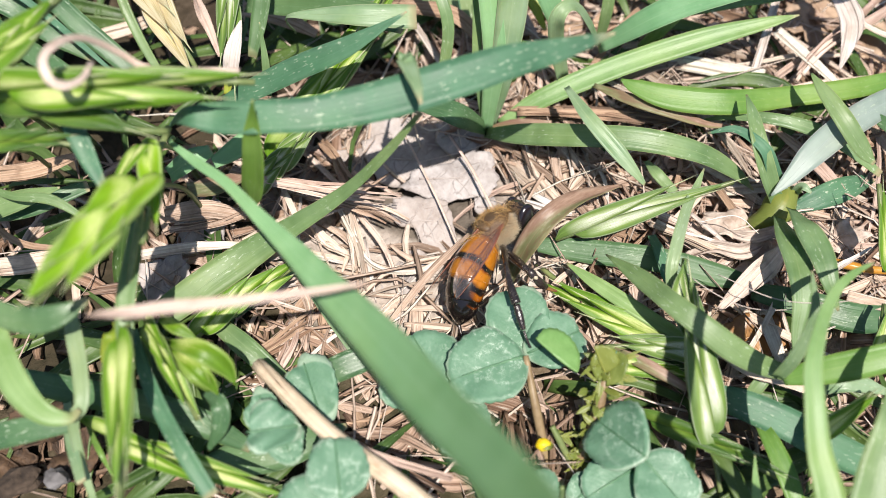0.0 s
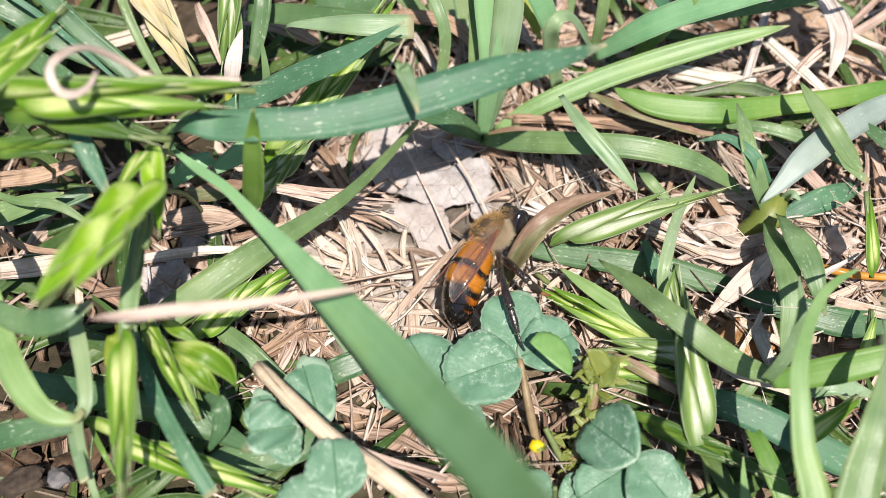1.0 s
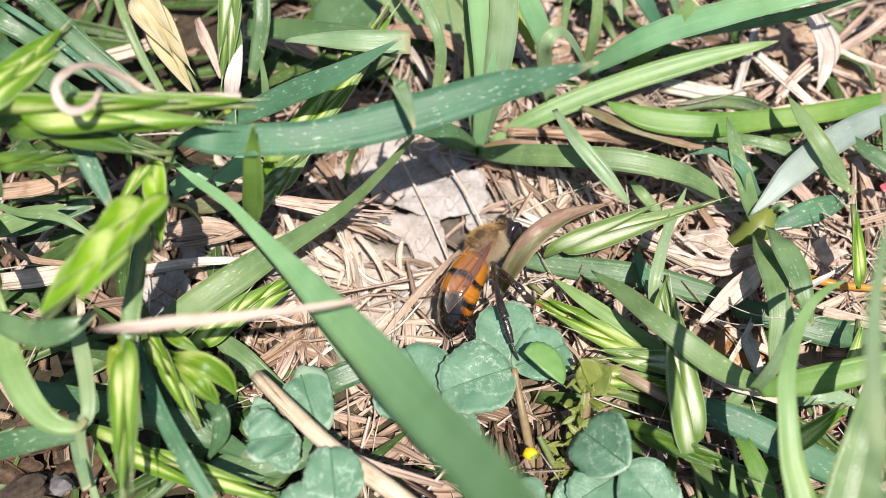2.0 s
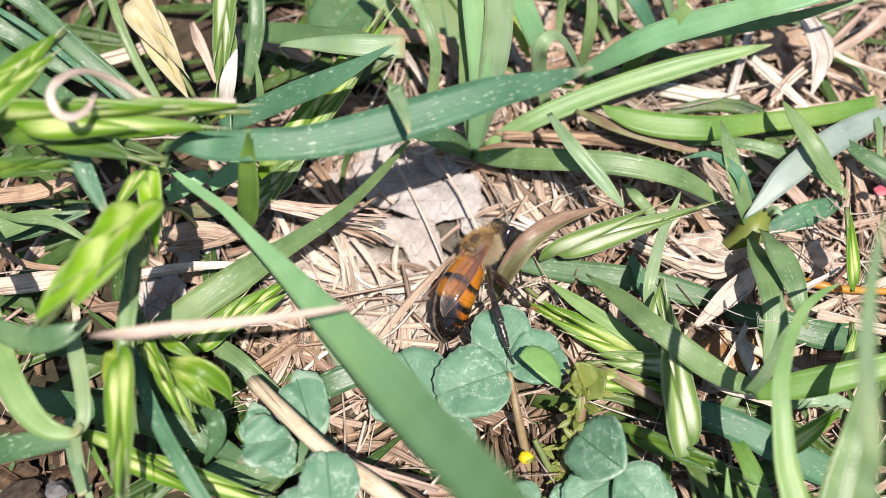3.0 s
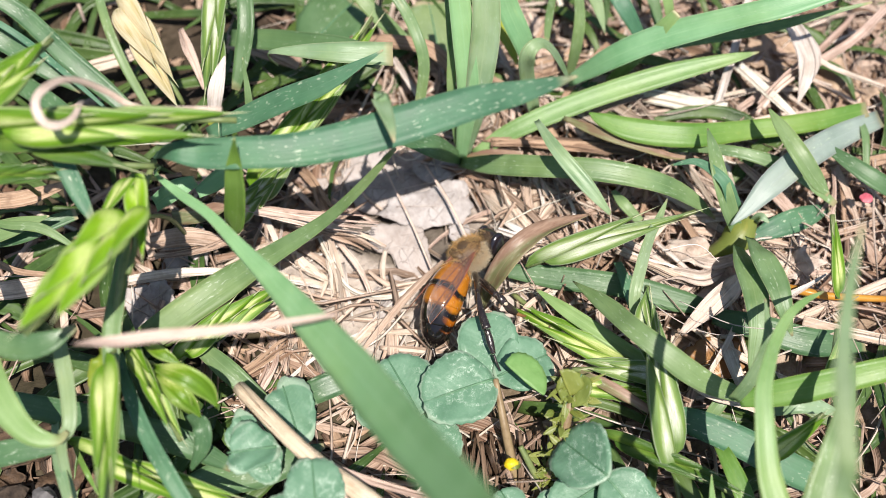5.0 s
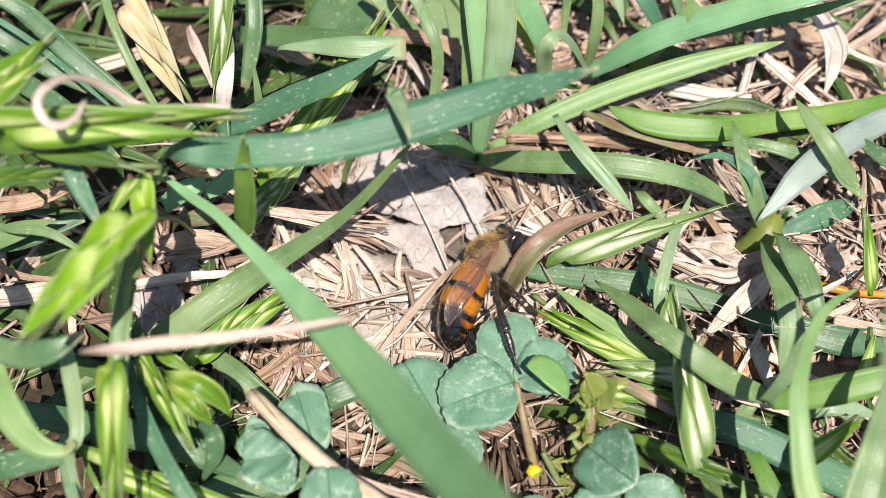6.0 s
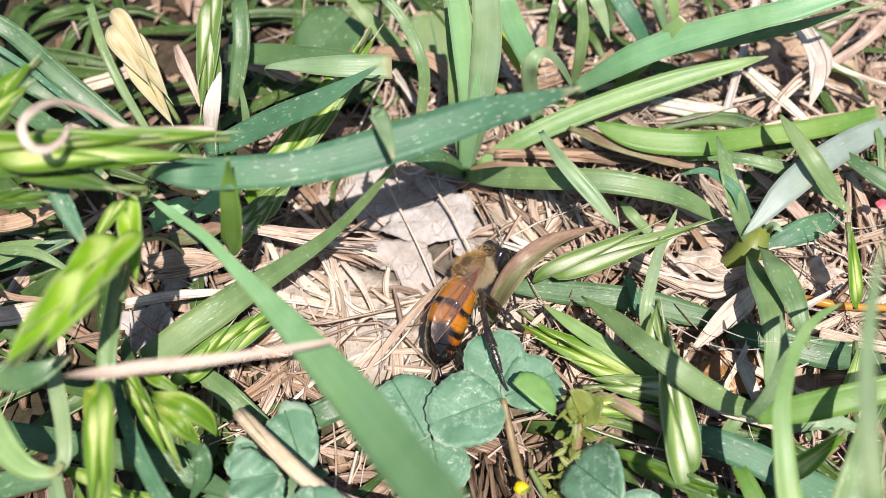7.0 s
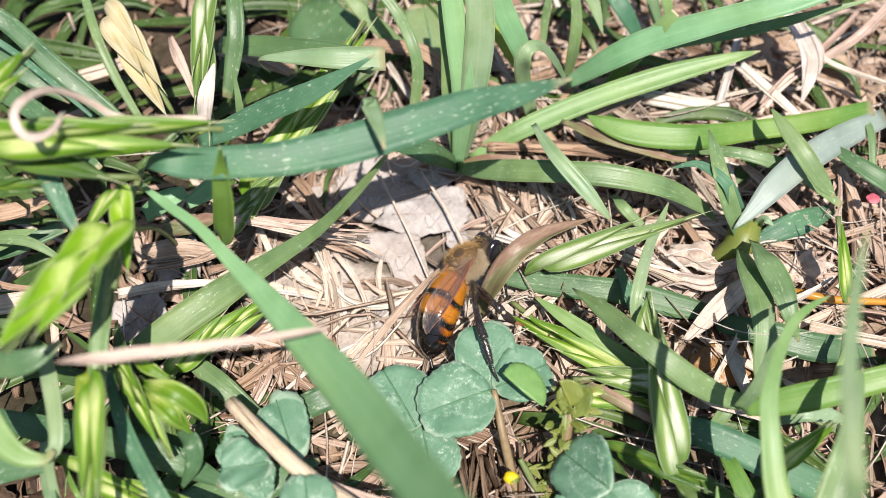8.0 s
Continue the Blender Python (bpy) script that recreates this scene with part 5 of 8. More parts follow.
blade("blade", "dark green blade lying low", M_DARK, (27.6, -4.7, 1.0, 1.58), (31.9, -6.2, 1.5, 2.49), (36.3, -7.5, 1.5, 2.58), (41.3, -7.2, 1.0, 2.08), parent=grass_13)
seed_head("plump green seed head with a pale tip", M_LEMMA, (28.7, -19.0, 4.0, 0.63), (30.1, -18.1, 5.5, 1.77), (31.9, -16.8, 6.0, 1.95), (34.2, -15.4, 5.0, 0.63), count=2, size=0.95, spread=1.0)
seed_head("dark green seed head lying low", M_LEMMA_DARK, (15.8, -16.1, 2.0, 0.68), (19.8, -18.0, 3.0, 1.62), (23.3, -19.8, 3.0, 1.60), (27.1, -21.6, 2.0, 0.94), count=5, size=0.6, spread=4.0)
seed_head("green seed head under the blades", M_LEMMA, (13.7, -11.7, 2.0, 0.90), (17.6, -12.5, 2.5, 1.68), (21.3, -14.2, 2.5, 0.98), count=7, size=0.55)
blade("blade", "short green blade", M_GREEN, (25.2, -15.2, 2.0, 0.94), (25.9, -14.2, 3.0, 1.26), (26.8, -13.3, 3.4, 0.93), (27.8, -12.3, 3.0, 0.14), parent=grass_15, fold=0.15)
blade("blade", "yellow-green blade", M_LIME, (25.6, -16.5, 2.5, 0.74), (26.1, -18.8, 3.5, 1.35), (26.9, -21.5, 3.5, 1.60), (27.6, -24.0, 3.0, 1.32), parent=grass_15)
blade("blade", "thin green blade tip", M_BRIGHT, (24.3, -25.1, 3.0, 0.96), (23.8, -23.6, 5.0, 0.77), (23.6, -22.3, 6.0, 0.47), (23.5, -20.9, 7.0, 0.09), parent=grass_15, fold=0.2)
grass_17 = tagged(empty("grass_tuft", 30.4, -14.4, 3.0), "tuft of pale green grass blades growing through dry straw", "grass", "grass tufts")
blade("blade", "pale narrow blade", M_PALE, (30.4, -14.4, 3.0, 1.17), (33.1, -14.1, 4.0, 1.64), (36.7, -14.7, 3.0, 0.49), parent=grass_17)

# left: brome plant close to the lens
seed_head("bright yellow-green brome seed head hanging close", M_LEMMA_YELLOW, (-20.7, -5.0, 20.0, 0.95), (-21.3, -8.5, 22.5, 2.77), (-22.2, -11.8, 24.2, 3.12), (-23.3, -14.5, 25.0, 2.47), (-24.6, -16.2, 25.0, 0.17), count=6, size=0.55, spread=10.0)
seed_head("green seed head hanging from the stalk", M_LEMMA_YELLOW, (-21.8, -0.2, 18.0, 0.59), (-21.1, -2.8, 18.6, 1.81), (-20.6, -6.0, 19.2, 1.84), (-20.8, -9.2, 19.2, 0.16), count=3, size=0.75, spread=4.0)
seed_head("green pointed seed scale on a brome stalk", M_LEMMA, (-22.1, 0.0, 18.0, 0.59), (-22.8, -2.3, 18.6, 1.40), (-23.7, -3.7, 18.6, 1.23), (-24.9, -5.1, 18.6, 0.16), count=2, size=0.92, spread=2.0)
seed_head("bright green brome seed head lying across", M_LEMMA, (-31.4, 0.7, 24.0, 2.74), (-28.0, 0.4, 24.5, 3.02), (-24.2, 0.4, 24.5, 2.87), (-19.7, 0.8, 24.0, 2.50), (-16.0, 1.4, 23.5, 1.74), (-13.3, 1.7, 23.0, 0.16), count=5, size=0.55, spread=6.0, roll=30)
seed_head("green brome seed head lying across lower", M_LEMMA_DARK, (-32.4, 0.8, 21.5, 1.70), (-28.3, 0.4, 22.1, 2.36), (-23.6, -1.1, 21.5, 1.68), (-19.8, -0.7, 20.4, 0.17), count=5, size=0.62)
seed_head("yellow-green brome seed head at the edge", M_LEMMA, (-32.6, -1.4, 25.6, 2.38), (-30.7, 1.0, 25.6, 2.82), (-29.2, 3.5, 25.6, 2.13), (-27.4, 7.6, 25.0, 0.17), count=5, size=0.62)
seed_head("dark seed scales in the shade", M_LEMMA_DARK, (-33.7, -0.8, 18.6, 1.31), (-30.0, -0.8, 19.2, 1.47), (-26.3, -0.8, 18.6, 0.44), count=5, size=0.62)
blade("blade", "bluish blade behind the seed heads", M_BLUE, (-38.6, 17.5, -1.0, 0.63), (-32.8, 9.2, 10.9, 0.76), (-28.5, 3.1, 19.8, 1.32), (-26.9, -0.0, 19.8, 1.56), (-25.7, -2.3, 18.6, 1.30), (-24.5, -4.3, 17.5, 0.35), parent=grass_1)
blade("dry_straw", "curled pinkish dry awn looping in the air", M_PINK, (-14.3, 2.1, 23.8, 0.46), (-17.5, 2.1, 23.8, 0.46), (-20.7, 2.3, 23.8, 0.44), (-22.2, 2.6, 25.0, 0.47), (-23.2, 2.3, 26.5, 0.50), (-23.9, 1.5, 28.0, 0.52), (-24.6, 0.3, 29.0, 0.58), (-25.1, -1.1, 29.4, 0.60), (-24.8, -2.3, 29.4, 0.63), (-24.4, -2.7, 28.7, 0.64), (-23.8, -2.3, 28.0, 0.58), (-23.5, -0.9, 27.0, 0.52), (-23.7, 1.2, 26.0, 0.34), category='straw', fold=0.2, seg=40)
blade("dry_straw", "pinkish dry straw lying over the close blade", M_PINK, (-22.0, -16.3, 23.5, 0.10), (-20.7, -16.4, 24.0, 0.41), (-18.8, -16.4, 24.3, 0.75), (-16.5, -16.2, 24.6, 0.82), (-13.0, -16.0, 25.0, 0.68), (-9.7, -15.6, 25.0, 0.51), (-7.0, -15.2, 25.0, 0.41), (-4.7, -14.8, 25.0, 0.17), category='straw', fold=0.3, seg=30)
grass_18 = tagged(empty("grass_tuft", -31.6, -5.0, 19.8), "tuft of bright green grass blades leaning close to the lens", "grass", "grass tufts")
blade("blade", "broad yellow-green blade bending down at the edge", M_BRIGHT, (-42.8, 6.6, -1.0, 0.65), (-35.5, -6.5, 15.0, 1.94), (-33.1, -11.8, 14.5, 2.13), (-31.3, -15.5, 14.0, 2.21), (-29.8, -17.8, 13.5, 2.11), (-28.1, -19.3, 13.0, 1.59), (-26.5, -19.6, 12.5, 0.88), (-25.9, -18.8, 12.0, 0.40), parent=grass_18, fold=0.08, seg=44)
grass_19 = tagged(empty("grass_tuft", -24.8, -20.6, 16.3), "tuft of pale green grass blades leaning close to the lens", "grass", "grass tufts")
blade("blade", "pale bluish folded blade", M_PALE, (-26.0, -24.2, 6.0, 0.51), (-26.9, -21.3, 8.0, 0.75), (-26.7, -19.3, 11.0, 0.90), (-25.9, -18.4, 12.0, 1.05), (-26.3, -15.8, 12.5, 1.23), (-27.2, -13.2, 12.5, 1.33), (-28.2, -10.7, 12.0, 0.85), parent=grass_19, fold=0.05)
blade("blade", "dark green curved leaf", M_DARK, (-41.6, -5.6, -1.0, 0.56), (-36.4, -9.6, 9.0, 0.70), (-32.5, -12.5, 16.3, 1.25), (-29.1, -13.9, 16.9, 1.88), (-26.5, -13.9, 17.5, 1.78), (-24.5, -12.6, 17.5, 0.41), parent=grass_18)
stalk("grass_stalk", "green stalk of the brome plant", M_STEM, (-21.3, 2.4, 16.3, 0.55), (-22.0, -3.4, 16.9, 0.53), (-22.3, -8.9, 16.3, 0.60), (-23.6, -13.6, 12.0, 0.61), (-25.1, -22.3, 4.0, 0.64))
blade("blade", "green sheath along the stalk", M_GREEN, (-28.8, 5.3, -1.0, 0.28), (-25.3, 0.1, 8.6, 0.35), (-22.7, -3.7, 15.7, 0.62), (-22.6, -8.6, 15.7, 1.29), (-22.7, -12.1, 15.2, 1.44), (-22.6, -15.2, 14.0, 1.09), parent=grass_1)
seed_head("pale yellow-green seed head hanging upright", M_LEMMA, (-22.2, -14.3, 16.3, 1.23), (-21.7, -17.7, 16.3, 2.01), (-21.4, -21.2, 15.7, 1.97), (-21.3, -25.9, 14.0, 0.39), count=4, size=0.72, spread=3.0)
blade("blade", "green scale leaf", M_YELLOW, (-29.4, -7.8, -1.0, 0.44), (-26.1, -11.1, 7.7, 0.56), (-23.8, -13.5, 14.0, 1.02), (-24.0, -15.3, 13.0, 1.28), (-23.8, -17.2, 12.0, 0.17), parent=grass_2)
blade("blade", "green blade running down", M_BLUE, (-23.7, -12.0, 10.0, 0.61), (-22.0, -15.7, 11.0, 1.09), (-20.2, -18.9, 11.0, 1.23), (-18.2, -21.8, 11.0, 1.28), (-16.3, -24.5, 10.0, 1.20), parent=grass_2, fold=0.15)
grass_20 = tagged(empty("grass_tuft", -34.3, -14.4, 6.0), "tuft of dark green grass blades growing through dry straw", "grass", "grass tufts")
blade("blade", "dark blue-green blade lying across", M_DARK, (-34.3, -14.4, 6.0, 1.68), (-28.6, -15.8, 7.0, 2.20), (-22.9, -17.0, 7.0, 2.27), (-18.5, -18.2, 6.0, 2.10), (-15.1, -19.5, 4.0, 0.93), parent=grass_20, fold=0.05)
seed_head("green and yellow narrow seed scales", M_LEMMA, (-22.8, -11.0, 10.0, 0.79), (-21.1, -13.6, 11.0, 1.44), (-19.8, -15.9, 10.0, 1.35), (-18.5, -18.4, 8.0, 0.26), count=5, size=0.6, spread=4.0)
spikelet = tagged(empty("seed_head", -19.6, -14.0, 12.0), "plump mottled yellow-green spikelet with curled scales", "seed head", "brome seed heads")
blade("lemma", "", M_LEMMA_PLUMP, (-20.2, -13.7, 12.0, 0.42), (-18.7, -14.4, 13.2, 0.98), (-17.4, -14.9, 13.6, 1.54), (-16.2, -15.5, 13.0, 1.63), (-15.6, -16.0, 12.2, 1.07), (-15.1, -16.8, 11.4, 0.08), parent=spikelet, fold=0.35, seg=18, wave=0.15)
blade("lemma", "", M_LEMMA_PLUMP, (-20.1, -13.9, 11.6, 0.42), (-18.6, -15.3, 12.4, 1.07), (-17.5, -16.2, 12.2, 1.31), (-16.9, -16.7, 11.4, 0.83), (-16.5, -17.3, 10.6, 0.08), parent=spikelet, fold=0.35, seg=18, wave=0.15)
blade("lemma", "", M_LEMMA_PLUMP, (-19.8, -13.8, 11.5, 0.50), (-18.6, -15.3, 12.2, 1.40), (-17.7, -16.3, 12.0, 1.40), (-17.3, -17.0, 10.5, 0.17), parent=spikelet, fold=0.25, seg=18)
blade("lemma", "", M_LEMMA_PLUMP, (-21.4, -11.5, 11.5, 0.43), (-20.0, -12.5, 12.4, 1.01), (-19.1, -13.0, 12.3, 0.84), (-18.2, -13.5, 12.0, 0.13), parent=spikelet, fold=0.25, seg=18)
stalk("pedicel", "thin green stalk of the seed head", M_STEM, (-20.0, -13.7, 12.0, 0.25), (-21.7, -11.9, 8.0, 0.31), (-23.6, -10.0, 3.0, 0.38), (-25.0, -8.6, -1.0, 0.40), parent=spikelet, seg=10, sides=7)
blade("blade", "grey-green bent leaf", M_DARK, (-18.2, -16.1, 8.0, 0.78), (-16.8, -17.5, 9.0, 1.44), (-16.8, -18.9, 8.0, 1.28), (-18.0, -20.3, 6.0, 0.26), parent=grass_2)
blade("blade", "thin yellow-green blade", M_LIME, (-28.4, -17.2, 5.0, 0.22), (-26.5, -19.6, 7.0, 0.43), (-25.5, -21.0, 7.4, 0.38), (-25.0, -22.2, 6.0, 0.09), parent=grass_2, fold=0.2)
seed_head("yellow-green seed head low in the corner", M_LEMMA, (-27.9, -17.9, 6.0, 0.79), (-23.3, -20.0, 7.0, 1.88), (-19.3, -21.2, 7.0, 1.95), (-15.5, -22.9, 6.0, 1.28), (-12.1, -24.4, 5.0, 0.34), count=4, size=0.60, spread=4.0)
blade("blade", "green blade in the corner", M_DARK, (-34.5, -20.0, 8.0, 2.02), (-30.7, -19.4, 9.0, 1.92), (-27.3, -19.0, 9.0, 1.05), parent=grass_20)
grass_21 = tagged(empty("grass_tuft", -39.5, 2.1, 8.0), "tuft of green grass blades growing through dry straw", "grass", "grass tufts")
blade("blade", "thin green blade tip", M_GREEN, (-39.5, 2.1, 8.0, 0.50), (-36.2, 0.5, 9.0, 0.69), (-32.7, 0.1, 9.0, 0.89), (-29.5, -1.5, 8.0, 0.30), parent=grass_21)
blade("blade", "green leaf tip", M_GREEN, (-39.9, 0.4, 6.0, 2.04), (-36.2, 1.3, 7.0, 1.72), (-32.8, 1.9, 8.0, 0.15), parent=grass_21)
blade("blade", "dark blade", M_DARK, (-41.0, 1.4, 4.0, 1.57), (-36.5, 1.7, 5.0, 1.87), (-31.7, 3.8, 5.0, 1.05), parent=grass_21)
blade("blade", "green blade", M_DARK, (-49.9, 31.3, -1.0, 0.80), (-45.8, 25.7, 5.5, 1.05), (-43.0, 21.8, 10.0, 1.97), (-39.8, 20.5, 9.0, 2.20), (-36.6, 18.5, 8.0, 1.87), (-33.2, 17.3, 6.0, 0.89), parent=grass_6)
blade("blade", "thin green blade", M_BLUE, (-49.0, 32.9, -1.0, 0.22), (-44.3, 26.2, 6.6, 0.29), (-41.0, 21.4, 12.0, 0.54), (-37.2, 19.2, 11.0, 0.64), (-32.6, 15.6, 10.0, 0.53), (-28.5, 12.5, 8.0, 0.21), parent=grass_6)
blade("blade", "green blade", M_DARK, (-43.5, 20.8, 7.0, 1.69), (-38.9, 17.3, 7.0, 1.99), (-33.8, 13.6, 7.0, 1.63), (-29.1, 9.4, 6.0, 0.54), parent=grass_6)
blade("blade", "grey-green blade", M_PALE, (-29.7, -15.4, 6.0, 0.56), (-27.9, -19.6, 8.0, 0.97), (-26.1, -23.3, 9.0, 0.77), parent=grass_2)
blade("blade", "short green leaf", M_MINT, (-23.9, 3.7, 7.0, 1.44), (-21.6, 4.0, 9.0, 1.81), (-19.9, 5.0, 9.0, 1.01), parent=grass_2)
grass_22 = tagged(empty("grass_tuft", -19.6, 3.7, 9.0), "tuft of blue-green grass blades growing through dry straw", "grass", "grass tufts")
blade("blade", "green leaf tip", M_MINT, (-19.6, 3.7, 9.0, 1.01), (-17.7, 4.4, 10.0, 1.70), (-15.8, 5.6, 11.0, 1.49), parent=grass_22)
blade("blade", "green leaf turning straw", M_TURN, (-23.1, 3.9, 4.0, 1.27), (-20.2, 3.9, 5.0, 1.79), (-17.4, 4.3, 6.0, 0.63), parent=grass_22)
blade("blade", "pointed green leaf tip standing before the long blade", M_LIME, (-15.7, -0.9, 10.0, 0.28), (-14.9, -1.2, 13.0, 1.79), (-14.1, -1.1, 17.0, 1.78), (-13.7, -0.8, 20.0, 1.39), (-13.4, -0.5, 22.0, 0.72), (-13.1, -0.6, 24.0, 0.08), parent=grass_22, fold=0.25)
seed_head("white and green seed scales in the straw", M_LEMMA_WHITE, (-17.3, 5.0, 2.0, 1.09), (-14.6, 6.2, 5.0, 2.45), (-11.0, 10.6, 6.0, 0.54), count=7, size=0.5)
seed_head("green and white seed head leaning away", M_LEMMA, (-16.4, 8.3, 2.0, 1.11), (-11.6, 13.6, 5.0, 2.99), (-8.0, 18.6, 7.0, 2.57), (-4.8, 25.0, 8.0, 0.23), count=6, size=0.58, spread=4.0)
seed_head("cream dry brome seed head", M_LEMMA_DRY, (-29.6, 25.0, 10.0, 2.14), (-26.8, 20.7, 11.0, 3.32), (-24.8, 17.4, 10.5, 3.28), (-23.1, 15.0, 9.5, 1.74), (-22.4, 14.1, 8.0, 0.16), count=4, size=0.74, spread=3.0)
blade("dry_straw", "dry papery sheath hanging", M_PINK, (-23.5, 22.5, 9.0, 0.53), (-22.5, 20.1, 9.0, 1.06), (-21.7, 18.5, 8.5, 0.84), (-20.8, 16.3, 7.5, 0.26), category='straw')
blade("dry_straw", "white papery sheath tip with a tan base", M_WHITE, (-19.0, 12.7, 9.0, 1.12), (-18.5, 13.5, 11.0, 1.50), (-18.1, 14.9, 12.0, 0.99), (-17.8, 16.3, 12.5, 0.15), category="straw", fold=0.3)
seed_head("upright green seed head with a white dry tip", M_LEMMA_WHITE, (-20.0, 28.4, 10.0, 1.71), (-19.8, 21.8, 10.0, 2.20), (-19.4, 17.7, 9.0, 2.17), (-18.8, 12.9, 7.0, 0.76), count=5, size=0.66, spread=3.0)
blade("blade", "green sheath", M_YELLOW, (-20.1, 13.1, 6.0, 0.55), (-19.6, 15.1, 8.0, 1.08), (-20.0, 18.4, 9.0, 0.87), parent=grass_5)
blade("blade", "dark blade under the straw", M_DARK, (-20.9, -9.0, 2.0, 0.51), (-18.1, -6.8, 2.0, 1.53), (-15.8, -4.6, 2.0, 2.07), (-13.0, -1.9, 1.0, 0.53), parent=grass_2)
seed_head("green striped seed head under the blade", M_LEMMA, (-20.9, -9.9, 3.0, 0.99), (-18.2, -7.6, 4.0, 2.19), (-14.9, -5.2, 4.0, 1.52), (-12.2, -2.5, 3.0, 0.21), count=7, size=0.5)
blade("blade", "green blade cut by the pale stem", M_GREEN, (-18.8, -8.9, 3.0, 1.50), (-16.5, -10.8, 3.0, 1.88), (-13.6, -13.2, 2.0, 1.48), parent=grass_2)
grass_23 = tagged(empty("grass_tuft", -11.0, -13.9, 3.0), "tuft of dark green grass blades growing through dry straw", "grass", "grass tufts")
blade("blade", "dark green folded leaf", M_DARK, (-11.0, -13.9, 3.0, 1.46), (-8.4, -12.9, 4.0, 2.23), (-5.6, -11.8, 4.0, 1.95), (-3.2, -10.9, 3.0, 0.50), parent=grass_23, fold=0.04)
blade("blade", "dark leaf below the clover", M_DARK, (-19.1, -20.5, 2.0, 1.42), (-15.2, -19.8, 3.0, 3.28), (-11.5, -18.9, 3.0, 2.83), (-7.9, -17.2, 2.0, 0.48), parent=grass_23)

# broad leaves at the back
weed_leaf = tagged(empty("grass_tuft", -8.9, 30.3, 2.0), "dark speckled broad weed leaves", "grass", "grass tufts")
leaflet(weed_leaf, (-12.4, 25.6, 2.0), 3.75, 40, pitch=8, long=1.1, material=M_DARK)
leaflet(weed_leaf, (2.1, 24.8, 2.0), 3.02, -10, pitch=10, long=1.2, material=M_HAZE)

# clover leaves
clover_a = tagged(empty("clover", 7.1, -11.4, 1.0), "blue-green clover with pale scratches beside the bee", "clover", "clover plants")
leaflet(clover_a, (6.9, -11.7, 4.7), 2.81, -14, pitch=9, long=1.0)
leaflet(clover_a, (6.7, -12.3, 5.5), 3.34, -110, pitch=2, long=1.0, fold=0.22)
leaflet(clover_a, (6.8, -12.0, 5.0), 2.60, 66, pitch=0, long=1.0)
leaflet(clover_a, (10.4, -14.4, 7.5), 2.12, -48, pitch=6, bank=0, long=1.0, fold=-0.2, cup=0.05, half=True, material=M_BRIGHT_LEAF, label='bright green folded leaflet')
stalk("petiole", "brown leaf stalk", M_BROWN_STEM, (6.7, -12.4, 5.5, 0.48), (7.5, -16.4, 4.0, 0.76), (8.7, -20.2, 0.0, 0.78), parent=clover_a)
clover_b = tagged(empty("clover", 0.3, -15.5, 1.0), "blue-green clover under the blade", "clover", "clover plants")
leaflet(clover_b, (0.3, -15.1, 4.0), 2.96, -30, pitch=4)
leaflet(clover_b, (0.7, -14.7, 3.5), 2.70, 168, pitch=0)
leaflet(clover_b, (-0.5, -15.1, 4.0), 2.39, -75, pitch=4)
stalk("petiole", "", M_STEM, (0.3, -14.8, 3.5, 0.48), (-0.2, -16.2, 0.0, 0.50), parent=clover_b)
clover_c = tagged(empty("clover", 17.1, -19.5, 1.0), "blue-green clover at the sprig", "clover", "clover plants")
leaflet(clover_c, (14.9, -21.3, 8.5), 2.88, -38, pitch=-34, bank=-24, long=1.0, fold=0.3)
leaflet(clover_c, (15.4, -20.4, 5.0), 2.75, 140, pitch=-10, long=1.0)
leaflet(clover_c, (15.0, -21.1, 4.0), 2.31, -120, pitch=-4)
stalk("petiole", "", M_STEM, (15.5, -20.6, 4.5, 0.46), (16.6, -21.6, 0.0, 0.58), parent=clover_c)
clover_d = tagged(empty("clover", -12.4, -16.9, 1.0), "crumpled blue-green clover with pale mottling", "clover", "clover plants")
leaflet(clover_d, (-10.7, -19.1, 9.0), 2.02, -100, pitch=8, fold=0.4, notch=0.2, uneven=0.13)
leaflet(clover_d, (-12.5, -18.9, 8.5), 1.59, 150, pitch=-6, fold=0.4, uneven=0.13)
leaflet(clover_d, (-13.0, -19.3, 8.0), 1.51, -20, pitch=10, fold=0.3, notch=-0.3, uneven=0.13)
stalk("petiole", "", M_STEM, (-11.1, -18.9, 8.5, 0.35), (-11.5, -18.6, 0.0, 0.49), parent=clover_d)
clover_e = tagged(empty("clover", -10.0, -16.4, 1.0), "clover leaf with a torn tip", "clover", "clover plants")
leaflet(clover_e, (-9.4, -18.0, 6.0), 2.38, -20, pitch=6, fold=0.3, long=1.1, notch=-0.28, uneven=0.13)
stalk("petiole", "", M_STEM, (-9.4, -17.7, 5.5, 0.37), (-9.3, -18.6, 0.0, 0.49), parent=clover_e)
clover_f = tagged(empty("clover", -8.3, -22.7, 1.0), "pale-mottled clover under the dry stem", "clover", "clover plants")
leaflet(clover_f, (-7.2, -25.0, 10.0), 2.41, -8, pitch=0)
leaflet(clover_f, (-7.3, -24.8, 9.0), 2.45, -100, pitch=0)
stalk("petiole", "", M_STEM, (-7.3, -24.8, 9.0, 0.34), (-7.8, -24.3, 0.0, 0.47), parent=clover_f)
clover_g = tagged(empty("clover", 9.3, -20.9, 1.0), "low clover leaflets at the sprig", "clover", "clover plants")
leaflet(clover_g, (8.5, -23.8, 3.0), 1.56, -30, pitch=0)
leaflet(clover_g, (10.1, -23.8, 3.0), 1.47, 40, pitch=0)
stalk("petiole", "", M_STEM, (9.3, -22.5, 3.5, 0.37), (9.7, -23.5, 0.0, 0.48), parent=clover_g)

